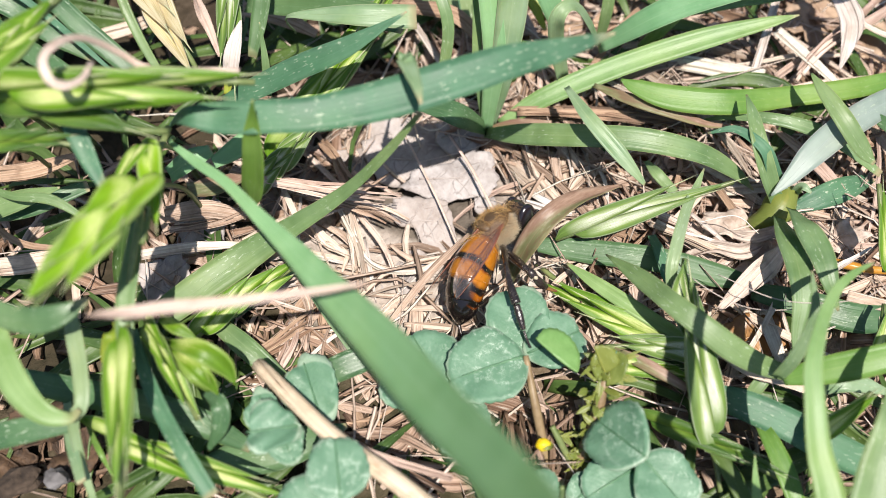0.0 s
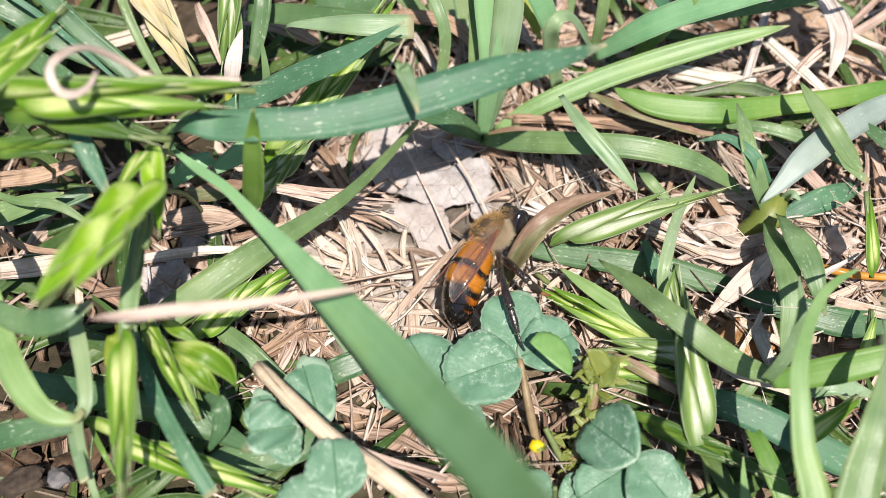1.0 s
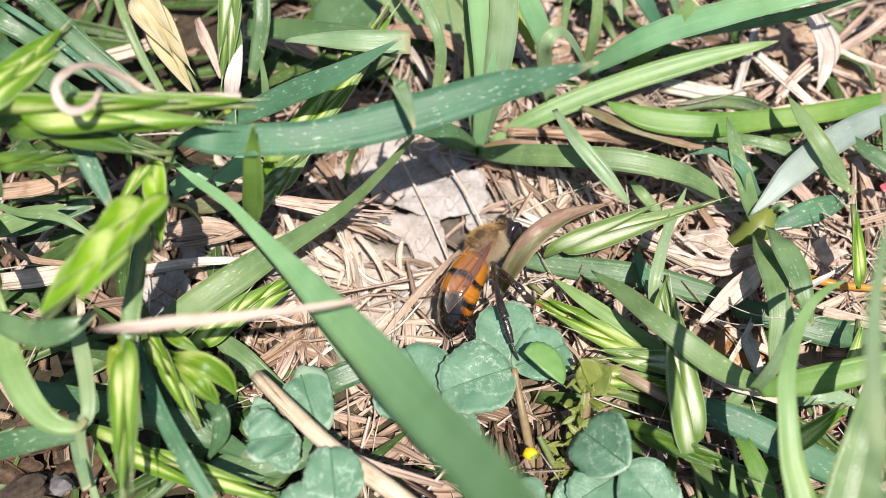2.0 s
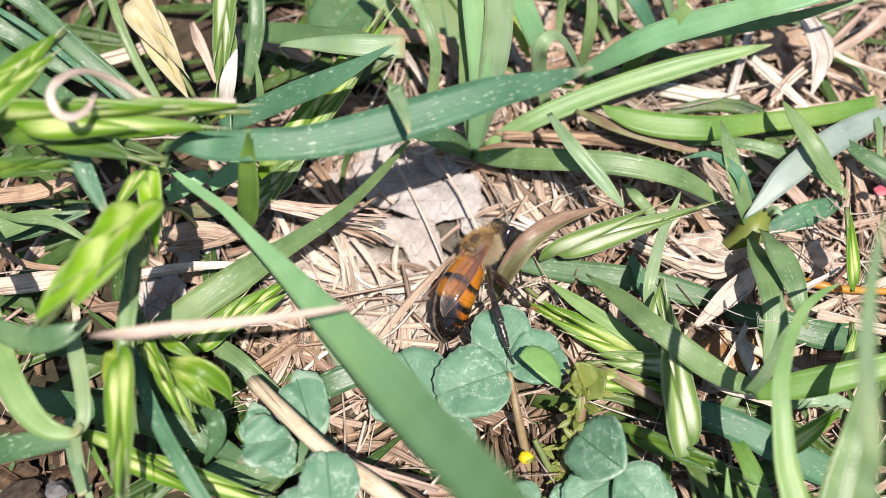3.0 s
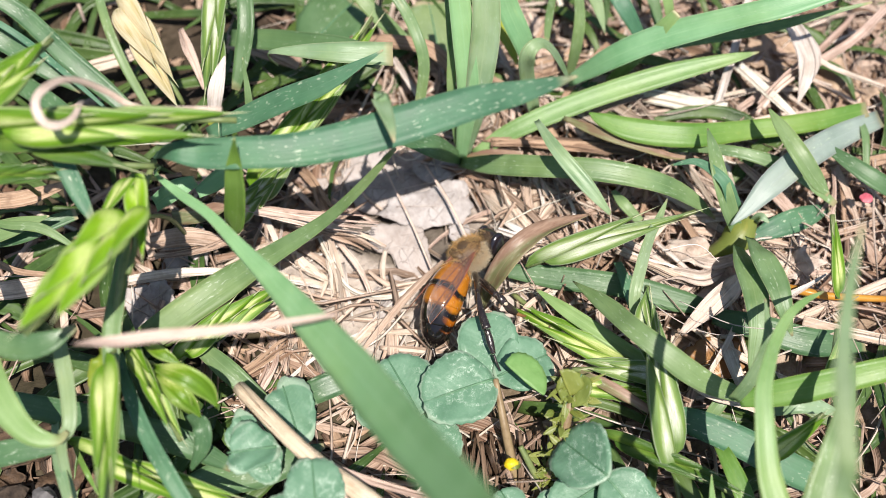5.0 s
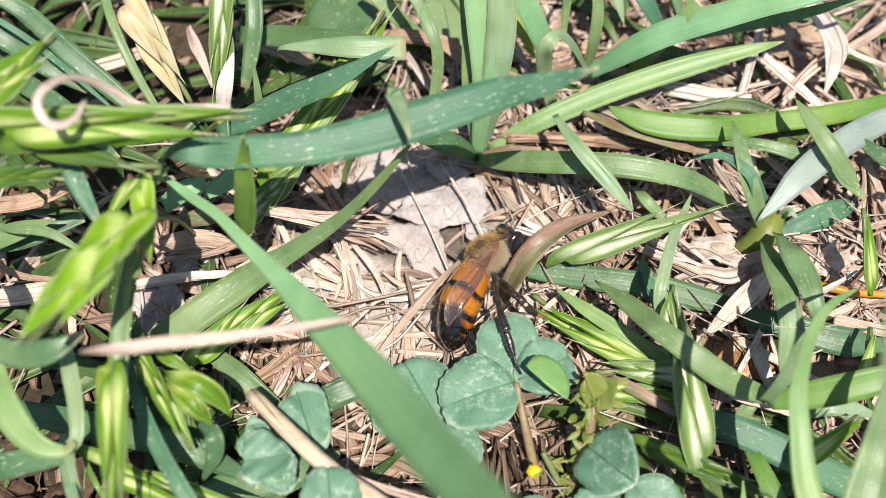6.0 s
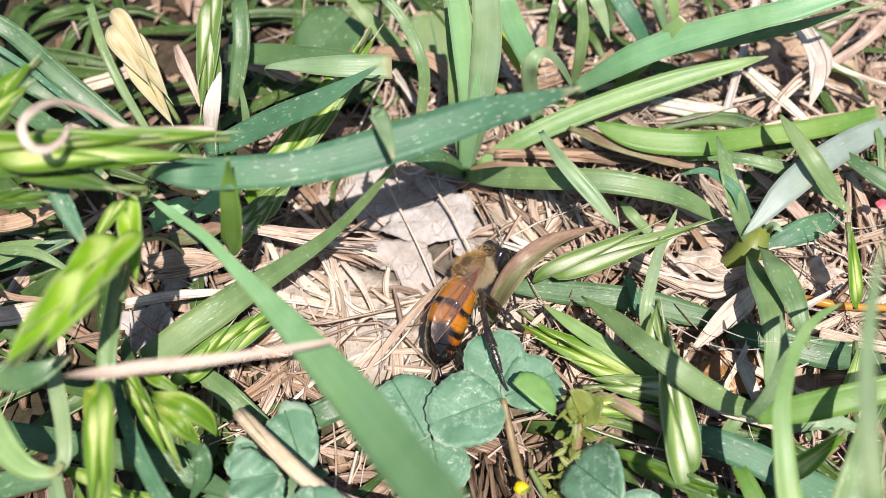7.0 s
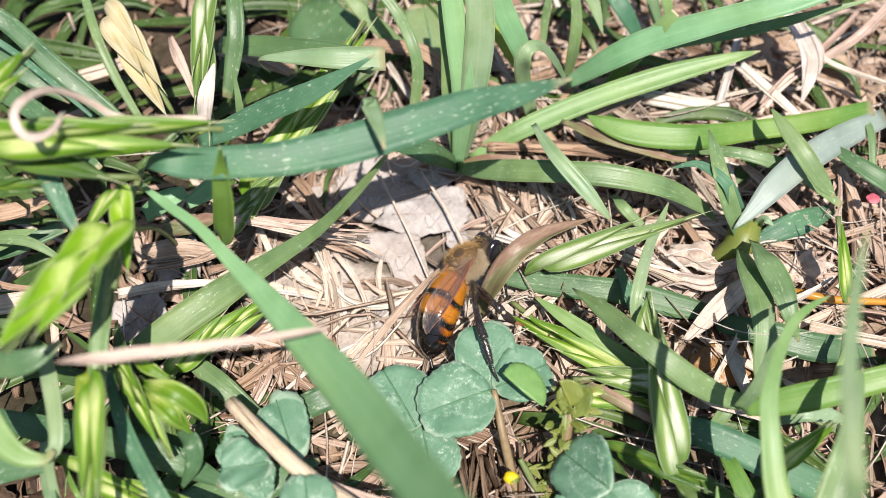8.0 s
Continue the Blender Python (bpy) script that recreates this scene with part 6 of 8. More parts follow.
# straws that stand out
stalk("straw_stalk", "thick cream dry stem cut at the top", M_STEM_CREAM, (-14.4, -14.0, 8.0, 1.19), (-11.2, -17.2, 9.0, 1.32), (-7.7, -20.3, 9.0, 1.37), (-3.5, -23.1, 8.5, 1.52), (0.2, -25.9, 8.0, 1.58), category='straw')
blade("dry_straw", "pinkish dry grass leaf", M_PINK, (-10.1, -17.1, 6.0, 0.28), (-8.3, -19.2, 7.0, 0.54), (-5.1, -20.8, 7.0, 0.62), (0.7, -22.4, 6.0, 0.54), category='straw')
blade("dry_straw", "white dry stick lying on the litter", M_WHITE, (-2.8, 23.9, 3.0, 0.59), (-0.9, 21.1, 2.0, 0.71), (1.5, 17.8, 1.0, 0.59), category='straw')
blade("dry_straw", "brown dry leaf strip", M_BROWN, (-7.4, 25.6, 4.0, 0.59), (-2.6, 24.4, 5.0, 1.41), (1.5, 23.1, 5.0, 1.51), (5.0, 19.9, 3.0, 0.93), category='straw')
blade("dry_straw", "tan dry strip lying on the litter", M_STRAW, (-34.4, 22.4, 3.0, 1.30), (-31.2, 22.6, 4.0, 1.40), (-28.5, 24.1, 4.0, 1.18), category='straw')
blade("dry_straw", "tan dry strip lying on the litter", M_STRAW, (-20.4, 25.9, 3.0, 1.44), (-16.2, 23.9, 4.0, 1.77), (-12.7, 22.7, 3.0, 0.83), category='straw')
blade("dry_straw", "flat cream straw with cut ends", M_CREAM, (20.4, 21.4, 1.0, 1.20), (25.7, 19.5, 2.0, 1.65), (31.9, 18.0, 2.0, 1.76), category='straw', fold=0.02)
blade("dry_straw", "white dry stick lying on the litter", M_WHITE, (35.7, 31.6, 5.0, 0.73), (32.6, 23.2, 4.0, 0.83), (30.3, 16.7, 1.0, 0.82), category='straw')
blade("dry_straw", "tan dry strip lying on the litter", M_CREAM, (33.2, 22.3, 4.0, 1.06), (36.0, 18.5, 4.0, 1.04), (39.7, 14.9, 3.0, 0.46), category='straw')
blade("dry_straw", "white papery dry leaf", M_WHITE, (37.6, 28.3, 6.0, 0.95), (38.8, 25.4, 6.0, 1.76), (39.5, 21.9, 6.0, 2.53), (39.3, 19.8, 5.0, 1.49), (38.5, 17.4, 4.0, 0.17), category='straw', fold=0.25)
blade("dry_straw", "pale dry strand lying on the litter", M_PINK, (49.1, 28.2, 7.0, 0.82), (44.6, 23.6, 7.0, 0.92), (41.0, 22.0, 5.0, 0.93), (36.7, 20.3, 3.0, 0.94), (33.1, 18.1, 2.0, 0.70), category='straw')
blade("dry_straw", "pale dry strand lying on the litter", M_CREAM, (39.3, 22.9, 6.0, 0.46), (42.0, 20.5, 6.0, 0.57), (46.6, 18.1, 6.0, 0.45), category='straw')
blade("dry_straw", "reddish dry leaf strip", M_BROWN, (7.8, 14.5, 1.0, 0.93), (13.5, 13.8, 2.0, 1.37), (19.2, 13.3, 2.0, 1.14), (24.5, 12.9, 1.0, 0.46), category='straw')
blade("dry_straw", "tan broken dry leaf", M_CREAM, (6.7, 10.1, -1.0, 1.16), (8.5, 7.5, 0.0, 2.15), (11.1, 4.6, 0.0, 1.11), category='straw', fold=0.1)
blade("dry_straw", "cream dry stick lying on the litter", M_CREAM, (11.5, 10.5, 0.0, 0.92), (11.7, 7.2, 0.0, 1.02), (12.5, 5.8, -1.0, 0.68), category='straw')
blade("dry_straw", "white dry straw lying on the litter", M_WHITE, (7.7, 4.4, 1.0, 0.55), (10.2, 3.5, 1.0, 0.66), (12.0, 3.1, 1.0, 0.33), category='straw')
blade("dry_straw", "tan dry straw lying on the litter", M_STRAW, (-9.3, 5.2, -1.0, 0.90), (-8.1, 1.4, -1.0, 1.22), (-6.7, -3.4, -1.0, 0.86), category='straw')
blade("dry_straw", "long tan dry straw", M_CREAM, (-9.6, 3.5, 1.0, 0.44), (-6.7, -1.4, 0.0, 0.43), (-2.4, -2.3, 0.0, 0.43), (1.4, -0.2, 1.0, 0.43), category='straw')
blade("dry_straw", "grey dry straw fibre", M_PINK, (-3.8, 12.6, 0.0, 0.23), (-0.8, 5.9, 0.0, 0.22), (1.6, -0.3, 0.0, 0.22), category='straw', fold=0.3)
blade("dry_straw", "grey dry straw fibre", M_PINK, (0.6, 11.9, 1.0, 0.29), (2.8, 7.9, 1.0, 0.28), (4.7, 3.5, 1.0, 0.22), category='straw', fold=0.3)
blade("dry_straw", "greyish thin stick lying on the litter", M_PALE, (-12.9, -3.1, 1.0, 0.53), (-10.6, -6.5, 1.0, 0.57), (-7.9, -10.3, 1.0, 0.51), category='straw', fold=0.4)
blade("dry_straw", "grey green withered straw blade", M_STRAW, (-5.4, -8.7, 1.0, 0.26), (-3.4, -5.9, 1.0, 0.62), (-0.8, -2.7, 1.5, 0.74), (2.4, 0.5, 2.0, 0.43), category='straw')
blade("dry_straw", "tan stick lying on the litter", M_CREAM, (29.9, -5.2, 1.0, 0.63), (27.5, -8.8, 1.0, 0.51), (25.9, -11.1, 0.0, 0.41), category='straw')
blade("dry_straw", "spotted dry stick lying on the litter", M_CREAM, (28.5, -6.2, 0.0, 1.37), (28.7, -9.3, 1.0, 1.23), (29.7, -11.7, 0.0, 0.92), category='straw')
blade("dry_straw", "dry tan strip lying on the litter", M_STRAW, (22.4, -10.6, 3.0, 0.30), (25.0, -13.2, 4.0, 0.78), (27.7, -14.1, 4.0, 0.77), (30.8, -14.9, 3.0, 0.39), category='straw')
blade("bark_strip", "pale grey curled strip of bark in straw", M_BARK_FIBRE, (24.2, -6.7, 1.5, 0.40), (25.8, -5.3, 2.6, 1.48), (27.6, -3.5, 3.4, 2.37), (29.8, -1.2, 3.0, 2.11), (31.3, 0.6, 2.2, 0.51), category="bark", fold=0.35, wave=0.25, twist=50, seg=24)
blade("bark_strip", "brown flake of bark in matted straw", M_BARK_FIBRE, (22.0, -1.4, 1.5, 0.51), (24.2, -1.1, 2.4, 1.32), (26.6, -1.5, 2.4, 1.52), (29.1, -0.1, 1.5, 0.41), category="bark", fold=0.3, wave=0.3, twist=-40, seg=20)
blade("bark_strip", "brown flake of bark in matted straw", M_BARK_FIBRE, (26.1, 0.9, 1.5, 0.41), (27.8, -0.0, 2.4, 1.12), (30.3, 0.8, 2.2, 1.23), (32.6, 2.1, 1.5, 0.42), category="bark", fold=0.3, wave=0.3, twist=40, seg=20)
blade("dry_straw", "dying brown sheath lying on the litter", M_TURN, (14.2, -10.9, 3.0, 0.50), (16.8, -12.7, 4.0, 1.07), (19.9, -14.7, 4.0, 0.67), category='straw')
blade("dry_straw", "pale straw lying on the litter", M_CREAM, (35.5, -5.6, 2.0, 1.04), (38.9, -6.6, 2.0, 1.13), (42.8, -7.5, 2.0, 1.03), category='straw')
blade("dry_straw", "white curved dry strand", M_WHITE, (34.2, -3.5, 3.0, 0.73), (36.3, -2.4, 3.0, 0.42), (38.1, -1.3, 3.0, 0.16), category='straw')
blade("dry_straw", "tan dry leaf lying on the litter", M_BROWN, (-40.9, 5.5, 4.0, 1.60), (-36.8, 5.5, 5.0, 1.59), (-33.3, 7.0, 5.0, 0.64), category='straw')
blade("dry_straw", "tan dry leaf lying on the litter", M_STRAW, (-38.9, -3.8, 4.0, 1.52), (-34.4, -3.7, 5.0, 1.71), (-30.6, -2.5, 5.0, 0.61), category='straw')
blade("dry_straw", "grey brown curved straw", M_BROWN, (-39.2, -0.4, 5.0, 0.51), (-35.8, -2.5, 6.0, 0.60), (-32.2, -3.0, 6.0, 0.40), category='straw')
blade("dry_straw", "dry stem lying across", M_CREAM, (-26.7, -2.1, 3.0, 0.93), (-21.9, -1.8, 4.0, 0.93), (-17.0, -1.0, 3.0, 0.42), category='straw')
blade("dry_straw", "tan dry leaf lying on the litter", M_STRAW, (-25.5, 2.4, 2.0, 1.61), (-21.5, 2.5, 3.0, 1.81), (-18.0, 2.4, 2.0, 0.65), category='straw')

# straws in and about the clearing
straw_bundle("fan of split pinkish dry grass fibres", M_PINK, (-20.0, 5.9, 4.5, 0.46), (-16.0, 4.6, 4.8, 0.46), (-11.4, 3.8, 4.6, 0.41), (-6.3, 3.2, 4.4, 0.30), (0.3, 3.2, 4.0, 0.15), count=7, spread=0.85, seed=3)
straw_bundle("split pale straw leaf lying on bare soil", M_CREAM, (-9.3, 5.1, -0.6, 0.43), (-8.5, 1.8, 0.0, 0.42), (-8.0, -0.8, 0.0, 0.42), (-7.6, -3.8, -0.6, 0.26), count=4, spread=0.60, seed=5)
straw_bundle("broad tan leaf split into fibres", M_STRAW, (-14.1, 5.8, 0.5, 0.48), (-9.7, 4.5, 1.0, 0.48), (-5.5, 3.4, 0.5, 0.48), (-1.7, 1.3, -0.3, 0.26), count=5, spread=0.90, seed=8)
straw_bundle("tan dead leaf split into fibres", M_STRAW, (-25.1, 1.3, 1.5, 0.47), (-21.3, 1.4, 2.2, 0.46), (-17.9, 3.0, 2.0, 0.42), (-15.0, 5.0, 1.4, 0.26), count=5, spread=0.90, seed=12)
straw_bundle("brown dead leaf split into fibres", M_BROWN, (-17.8, -11.2, 0.6, 0.44), (-14.8, -10.1, 1.2, 0.44), (-12.1, -7.9, 1.0, 0.45), (-9.8, -6.2, 0.4, 0.25), count=5, spread=1.00, seed=14)
straw_bundle("pale dead leaf split into fibres", M_PINK, (-15.1, -13.7, 0.6, 0.38), (-13.8, -11.4, 1.2, 0.44), (-13.2, -8.7, 1.0, 0.44), (-14.3, -5.8, 0.4, 0.25), count=5, spread=0.90, seed=15)
straw_bundle("reddish split dead leaf under the arched blade", M_BROWN, (6.5, 14.6, 1.2, 0.56), (11.9, 13.8, 2.0, 0.60), (17.4, 13.5, 1.8, 0.55), (22.0, 13.4, 1.0, 0.33), count=5, spread=0.80, seed=16)
straw_bundle("pale split straw on the matted litter", M_CREAM, (19.0, 1.9, 1.6, 0.47), (21.8, 0.1, 2.2, 0.46), (24.7, -1.1, 2.0, 0.46), (27.9, -1.1, 1.4, 0.26), count=5, spread=0.90, seed=17)
straw_bundle("pale split straw under the blades", M_STRAW, (11.2, -0.3, 0.8, 0.36), (14.1, -1.4, 1.2, 0.41), (17.7, -2.2, 1.0, 0.41), (21.3, -2.5, 0.6, 0.26), count=4, spread=0.90, seed=18)
straw_bundle("bleached split leaf beside the paper leaf", M_PINK, (34.4, 17.1, 3.0, 0.44), (36.3, 19.1, 4.0, 0.50), (39.3, 21.5, 4.5, 0.50), (43.5, 23.9, 5.0, 0.39), count=5, spread=1.00, seed=19)
straw_bundle("brown split leaf at the rim of the clearing", M_BROWN, (-12.6, 12.8, -0.5, 0.45), (-10.7, 10.1, 0.2, 0.49), (-9.3, 7.3, 0.0, 0.43), (-7.8, 5.8, -0.5, 0.27), count=4, spread=0.80, seed=20)
blade("dry_straw", "bundle of pale straw fibres on bare soil", M_CREAM, (-9.6, 3.1, 0.0, 0.37), (-7.9, 0.4, 0.4, 0.47), (-7.3, -1.8, 0.2, 0.41), (-7.0, -4.0, -0.5, 0.21), category="straw", group="straws in the clearing", seg=18, fold=0.16, wave=0.08)
blade("dry_straw", "pinkish dry straw lying on the soil", M_PINK, (-8.1, 4.2, -1.0, 0.49), (-5.9, 0.9, 0.0, 0.58), (-4.7, -1.6, 0.0, 0.47), (-4.0, -4.2, -1.0, 0.26), category="straw", group="straws in the clearing", seg=18, fold=0.16, wave=0.08)
blade("dry_straw", "pale straw curling in an arc", M_CREAM, (-7.7, 0.4, -1.0, 0.26), (-6.4, -1.3, -0.5, 0.42), (-3.5, -2.2, -0.2, 0.47), (-1.0, -1.7, 0.0, 0.41), (1.1, -0.8, 0.5, 0.26), category="straw", group="straws in the clearing", seg=18, fold=0.16, wave=0.08)
blade("dry_straw", "tan straw curling beside the dead leaf", M_STRAW, (-5.0, 1.0, -1.0, 0.27), (-3.6, -0.4, -0.5, 0.47), (-2.2, -1.0, -0.5, 0.52), (0.3, -1.2, 0.0, 0.36), category="straw", group="straws in the clearing", seg=18, fold=0.16, wave=0.08)
blade("dry_straw", "tan dry straw lying on the soil", M_STRAW, (-11.4, 3.1, -1.0, 0.32), (-9.4, 1.7, -0.5, 0.69), (-8.2, 0.2, -0.5, 0.47), category="straw", group="straws in the clearing", seg=18, fold=0.16, wave=0.08)
blade("dry_straw", "thin brownish straw in the shade", M_PINK, (-13.7, 11.3, -1.0, 0.45), (-11.3, 8.5, -0.5, 0.55), (-9.8, 7.2, -1.0, 0.33), category="straw", group="straws in the clearing", seg=18, fold=0.16, wave=0.08)
blade("dry_straw", "forked brownish straw in the shade", M_BROWN, (-8.8, 12.8, -1.0, 0.34), (-9.0, 10.2, -0.5, 0.55), (-10.2, 9.0, -1.0, 0.28), category="straw", group="straws in the clearing", seg=18, fold=0.16, wave=0.08)
blade("dry_straw", "very thin pale straw fibre", M_CREAM, (-6.9, -4.5, -0.5, 0.15), (-4.3, -3.8, 0.0, 0.26), (0.4, -3.3, 0.5, 0.20), category="straw", group="straws in the clearing", seg=18, fold=0.16, wave=0.08)
blade("dry_straw", "short pale straw stub by the dead leaf", M_CREAM, (-3.3, 3.2, -1.0, 0.43), (-3.5, 0.8, -0.5, 0.58), (-3.1, -1.3, -1.0, 0.31), category="straw", group="straws in the clearing", seg=18, fold=0.16, wave=0.08)
blade("dry_straw", "pale straw crossing under the blade", M_CREAM, (-15.4, 6.7, 0.0, 0.38), (-14.3, 4.4, 0.5, 0.59), (-13.3, 2.3, 0.0, 0.42), category="straw", group="straws in the clearing", seg=18, fold=0.16, wave=0.08)
blade("dry_straw", "dry pinkish strand under the blade", M_PINK, (-16.2, 3.6, 0.0, 0.27), (-14.8, 6.4, 0.6, 0.32), (-14.6, 7.1, 0.6, 0.22), category="straw", group="straws in the clearing", seg=18, fold=0.16, wave=0.08)
blade("dry_straw", "pale split straw lying on litter", M_CREAM, (-12.4, 0.3, -0.5, 0.32), (-11.5, -3.4, 0.0, 0.51), (-10.2, -6.1, -0.5, 0.31), category="straw", group="straws in the clearing", seg=18, fold=0.16, wave=0.08)
blade("dry_straw", "pale straw lying against the bee", M_CREAM, (-4.3, -5.8, -0.5, 0.31), (-0.7, -6.0, 0.2, 0.56), (2.6, -6.3, 0.0, 0.40), category="straw", group="straws in the clearing", seg=18, fold=0.16, wave=0.08)
blade("dry_straw", "tan straw lying below the bee", M_STRAW, (-3.5, -7.3, -0.5, 0.40), (0.3, -7.9, 0.2, 0.70), (3.3, -8.4, 0.0, 0.35), category="straw", group="straws in the clearing", seg=18, fold=0.16, wave=0.08)
blade("dry_straw", "short straw standing between clover leaflets", M_CREAM, (1.2, -7.4, 0.5, 0.45), (0.9, -9.4, 1.5, 0.54), (0.6, -11.3, 1.0, 0.34), category="straw", group="straws in the clearing", seg=18, fold=0.16, wave=0.08)
blade("dry_straw", "bleached thin straw above the bee", M_WHITE, (8.3, 6.0, 0.0, 0.43), (9.6, 4.8, 0.6, 0.69), (11.5, 4.1, 0.0, 0.37), category="straw", group="straws in the clearing", seg=18, fold=0.16, wave=0.08)
blade("dry_straw", "thin cream straw under the arched blade", M_CREAM, (12.4, 7.5, 0.0, 0.38), (14.8, 6.7, 0.6, 0.54), (17.5, 6.4, 0.5, 0.48), (20.5, 6.0, 0.0, 0.27), category="straw", group="straws in the clearing", seg=18, fold=0.16, wave=0.08)
blade("dry_straw", "spotted tan straw stub standing up", M_STRAW, (10.8, 10.1, 0.5, 0.71), (10.9, 7.4, 1.0, 0.91), (11.4, 5.5, 0.0, 0.70), category="straw", group="straws in the clearing", seg=18, fold=0.16, wave=0.08)
blade("dry_straw", "white thin straw beside a stub", M_WHITE, (12.0, 10.0, 0.6, 0.27), (12.3, 8.1, 0.8, 0.38), (12.6, 6.6, 0.2, 0.27), category="straw", group="straws in the clearing", seg=18, fold=0.16, wave=0.08)
blade("dry_straw", "cream straw leaning on litter", M_CREAM, (11.0, -4.7, 0.0, 0.41), (12.1, -3.0, 0.8, 0.61), (13.2, -1.7, 0.5, 0.36), category="straw", group="straws in the clearing", seg=18, fold=0.16, wave=0.08)
blade("dry_straw", "thin straw leaning on litter", M_CREAM, (13.6, -4.5, 0.0, 0.31), (14.5, -3.3, 0.6, 0.46), (15.9, -1.8, 0.2, 0.26), category="straw", group="straws in the clearing", seg=18, fold=0.16, wave=0.08)
blade("dry_straw", "tan straw behind the middle leg", M_STRAW, (9.3, -5.6, 0.0, 0.30), (10.2, -3.7, 0.8, 0.51), (13.2, -1.4, 0.4, 0.46), category="straw", group="straws in the clearing", seg=18, fold=0.16, wave=0.08)
blade("dry_straw", "curly brown straw under the seed head", M_BROWN, (15.6, 1.7, 0.0, 0.32), (16.9, 0.9, 0.6, 0.47), (16.4, -0.4, 0.2, 0.36), (18.0, 0.1, 0.0, 0.21), category="straw", group="straws in the clearing", seg=18, fold=0.16, wave=0.08)
blade("dry_straw", "tan strip lying under the seed head", M_STRAW, (17.8, 2.4, 0.0, 0.53), (20.3, 2.0, 0.5, 1.26), (22.6, 1.0, 0.0, 0.53), category="straw", group="straws in the clearing", seg=18, fold=0.16, wave=0.08)
blade("dry_straw", "white thin straw on matted litter", M_WHITE, (22.9, 2.9, 1.5, 0.37), (24.3, 1.2, 1.8, 0.46), (26.1, -0.3, 1.2, 0.31), category="straw", group="straws in the clearing", seg=18, fold=0.16, wave=0.08)
blade("dry_straw", "thin straw on matted litter", M_CREAM, (21.2, 3.0, 1.2, 0.31), (21.4, 0.4, 1.6, 0.41), (23.8, -0.8, 1.0, 0.26), category="straw", group="straws in the clearing", seg=18, fold=0.16, wave=0.08)

# fibrous stump under the clover
blade("dry_straw", "dark fibre of a rotting grass base", M_ROT, (7.1, -15.9, 0.5, 0.30), (7.4, -17.9, 1.8, 0.41), (8.0, -19.1, -0.4, 0.25), category='straw', seg=10, fold=0.3, group='rotting grass fibres')
blade("dry_straw", "dark fibre of a rotting grass base", M_ROT, (7.7, -16.7, 1.9, 0.29), (7.5, -18.1, 1.7, 0.37), (7.5, -19.2, -0.3, 0.24), category='straw', seg=10, fold=0.3, group='rotting grass fibres')
blade("dry_straw", "dark fibre of a rotting grass base", M_ROT, (5.2, -15.9, 1.7, 0.29), (5.6, -18.2, 2.2, 0.28), (6.1, -20.0, 0.6, 0.24), category='straw', seg=10, fold=0.3, group='rotting grass fibres')
blade("dry_straw", "dark fibre of a rotting grass base", M_ROT, (4.0, -16.0, 1.3, 0.29), (4.3, -18.4, 1.1, 0.26), (4.5, -20.6, -0.2, 0.24), category='straw', seg=10, fold=0.3, group='rotting grass fibres')
blade("dry_straw", "dark fibre of a rotting grass base", M_ROT, (5.5, -17.0, 2.3, 0.29), (5.9, -18.5, 1.1, 0.29), (6.4, -20.0, 0.2, 0.24), category='straw', seg=10, fold=0.3, group='rotting grass fibres')
blade("dry_straw", "dark fibre of a rotting grass base", M_ROT, (3.4, -16.3, 1.7, 0.29), (2.9, -19.0, 1.2, 0.33), (2.4, -21.6, 0.8, 0.24), category='straw', seg=10, fold=0.3, group='rotting grass fibres')
blade("dry_straw", "dark fibre of a rotting grass base", M_ROT, (4.9, -15.4, 0.5, 0.30), (4.9, -17.2, 1.1, 0.32), (4.9, -18.7, 0.9, 0.24), category='straw', seg=10, fold=0.3, group='rotting grass fibres')
blade("dry_straw", "dark fibre of a rotting grass base", M_ROT, (6.7, -16.3, 1.7, 0.29), (6.1, -18.6, 1.3, 0.34), (5.6, -20.9, 0.9, 0.24), category='straw', seg=10, fold=0.3, group='rotting grass fibres')
blade("dry_straw", "dark fibre of a rotting grass base", M_ROT, (3.7, -16.3, 1.0, 0.29), (3.1, -19.0, 2.5, 0.43), (2.8, -20.7, -0.3, 0.24), category='straw', seg=10, fold=0.3, group='rotting grass fibres')
blade("dry_straw", "dark fibre of a rotting grass base", M_ROT, (9.1, -16.8, 0.6, 0.30), (9.0, -18.9, 1.5, 0.35), (9.2, -20.4, 0.4, 0.24), category='straw', seg=10, fold=0.3, group='rotting grass fibres')
blade("dry_straw", "dark fibre of a rotting grass base", M_ROT, (9.6, -15.8, 1.7, 0.29), (10.0, -17.8, 1.7, 0.29), (10.4, -19.6, 1.0, 0.24), category='straw', seg=10, fold=0.3, group='rotting grass fibres')
blade("dry_straw", "dark fibre of a rotting grass base", M_ROT, (8.0, -15.6, 1.4, 0.29), (7.7, -18.3, 1.3, 0.30), (7.5, -20.6, -0.0, 0.24), category='straw', seg=10, fold=0.3, group='rotting grass fibres')
blade("dry_straw", "dark fibre of a rotting grass base", M_ROT, (4.0, -16.3, 0.6, 0.30), (4.2, -18.4, 2.2, 0.38), (4.6, -19.5, 0.2, 0.24), category='straw', seg=10, fold=0.3, group='rotting grass fibres')
blade("dry_straw", "dark fibre of a rotting grass base", M_ROT, (9.2, -15.9, 1.0, 0.30), (8.8, -18.8, 2.4, 0.29), (8.8, -20.7, 0.1, 0.24), category='straw', seg=10, fold=0.3, group='rotting grass fibres')
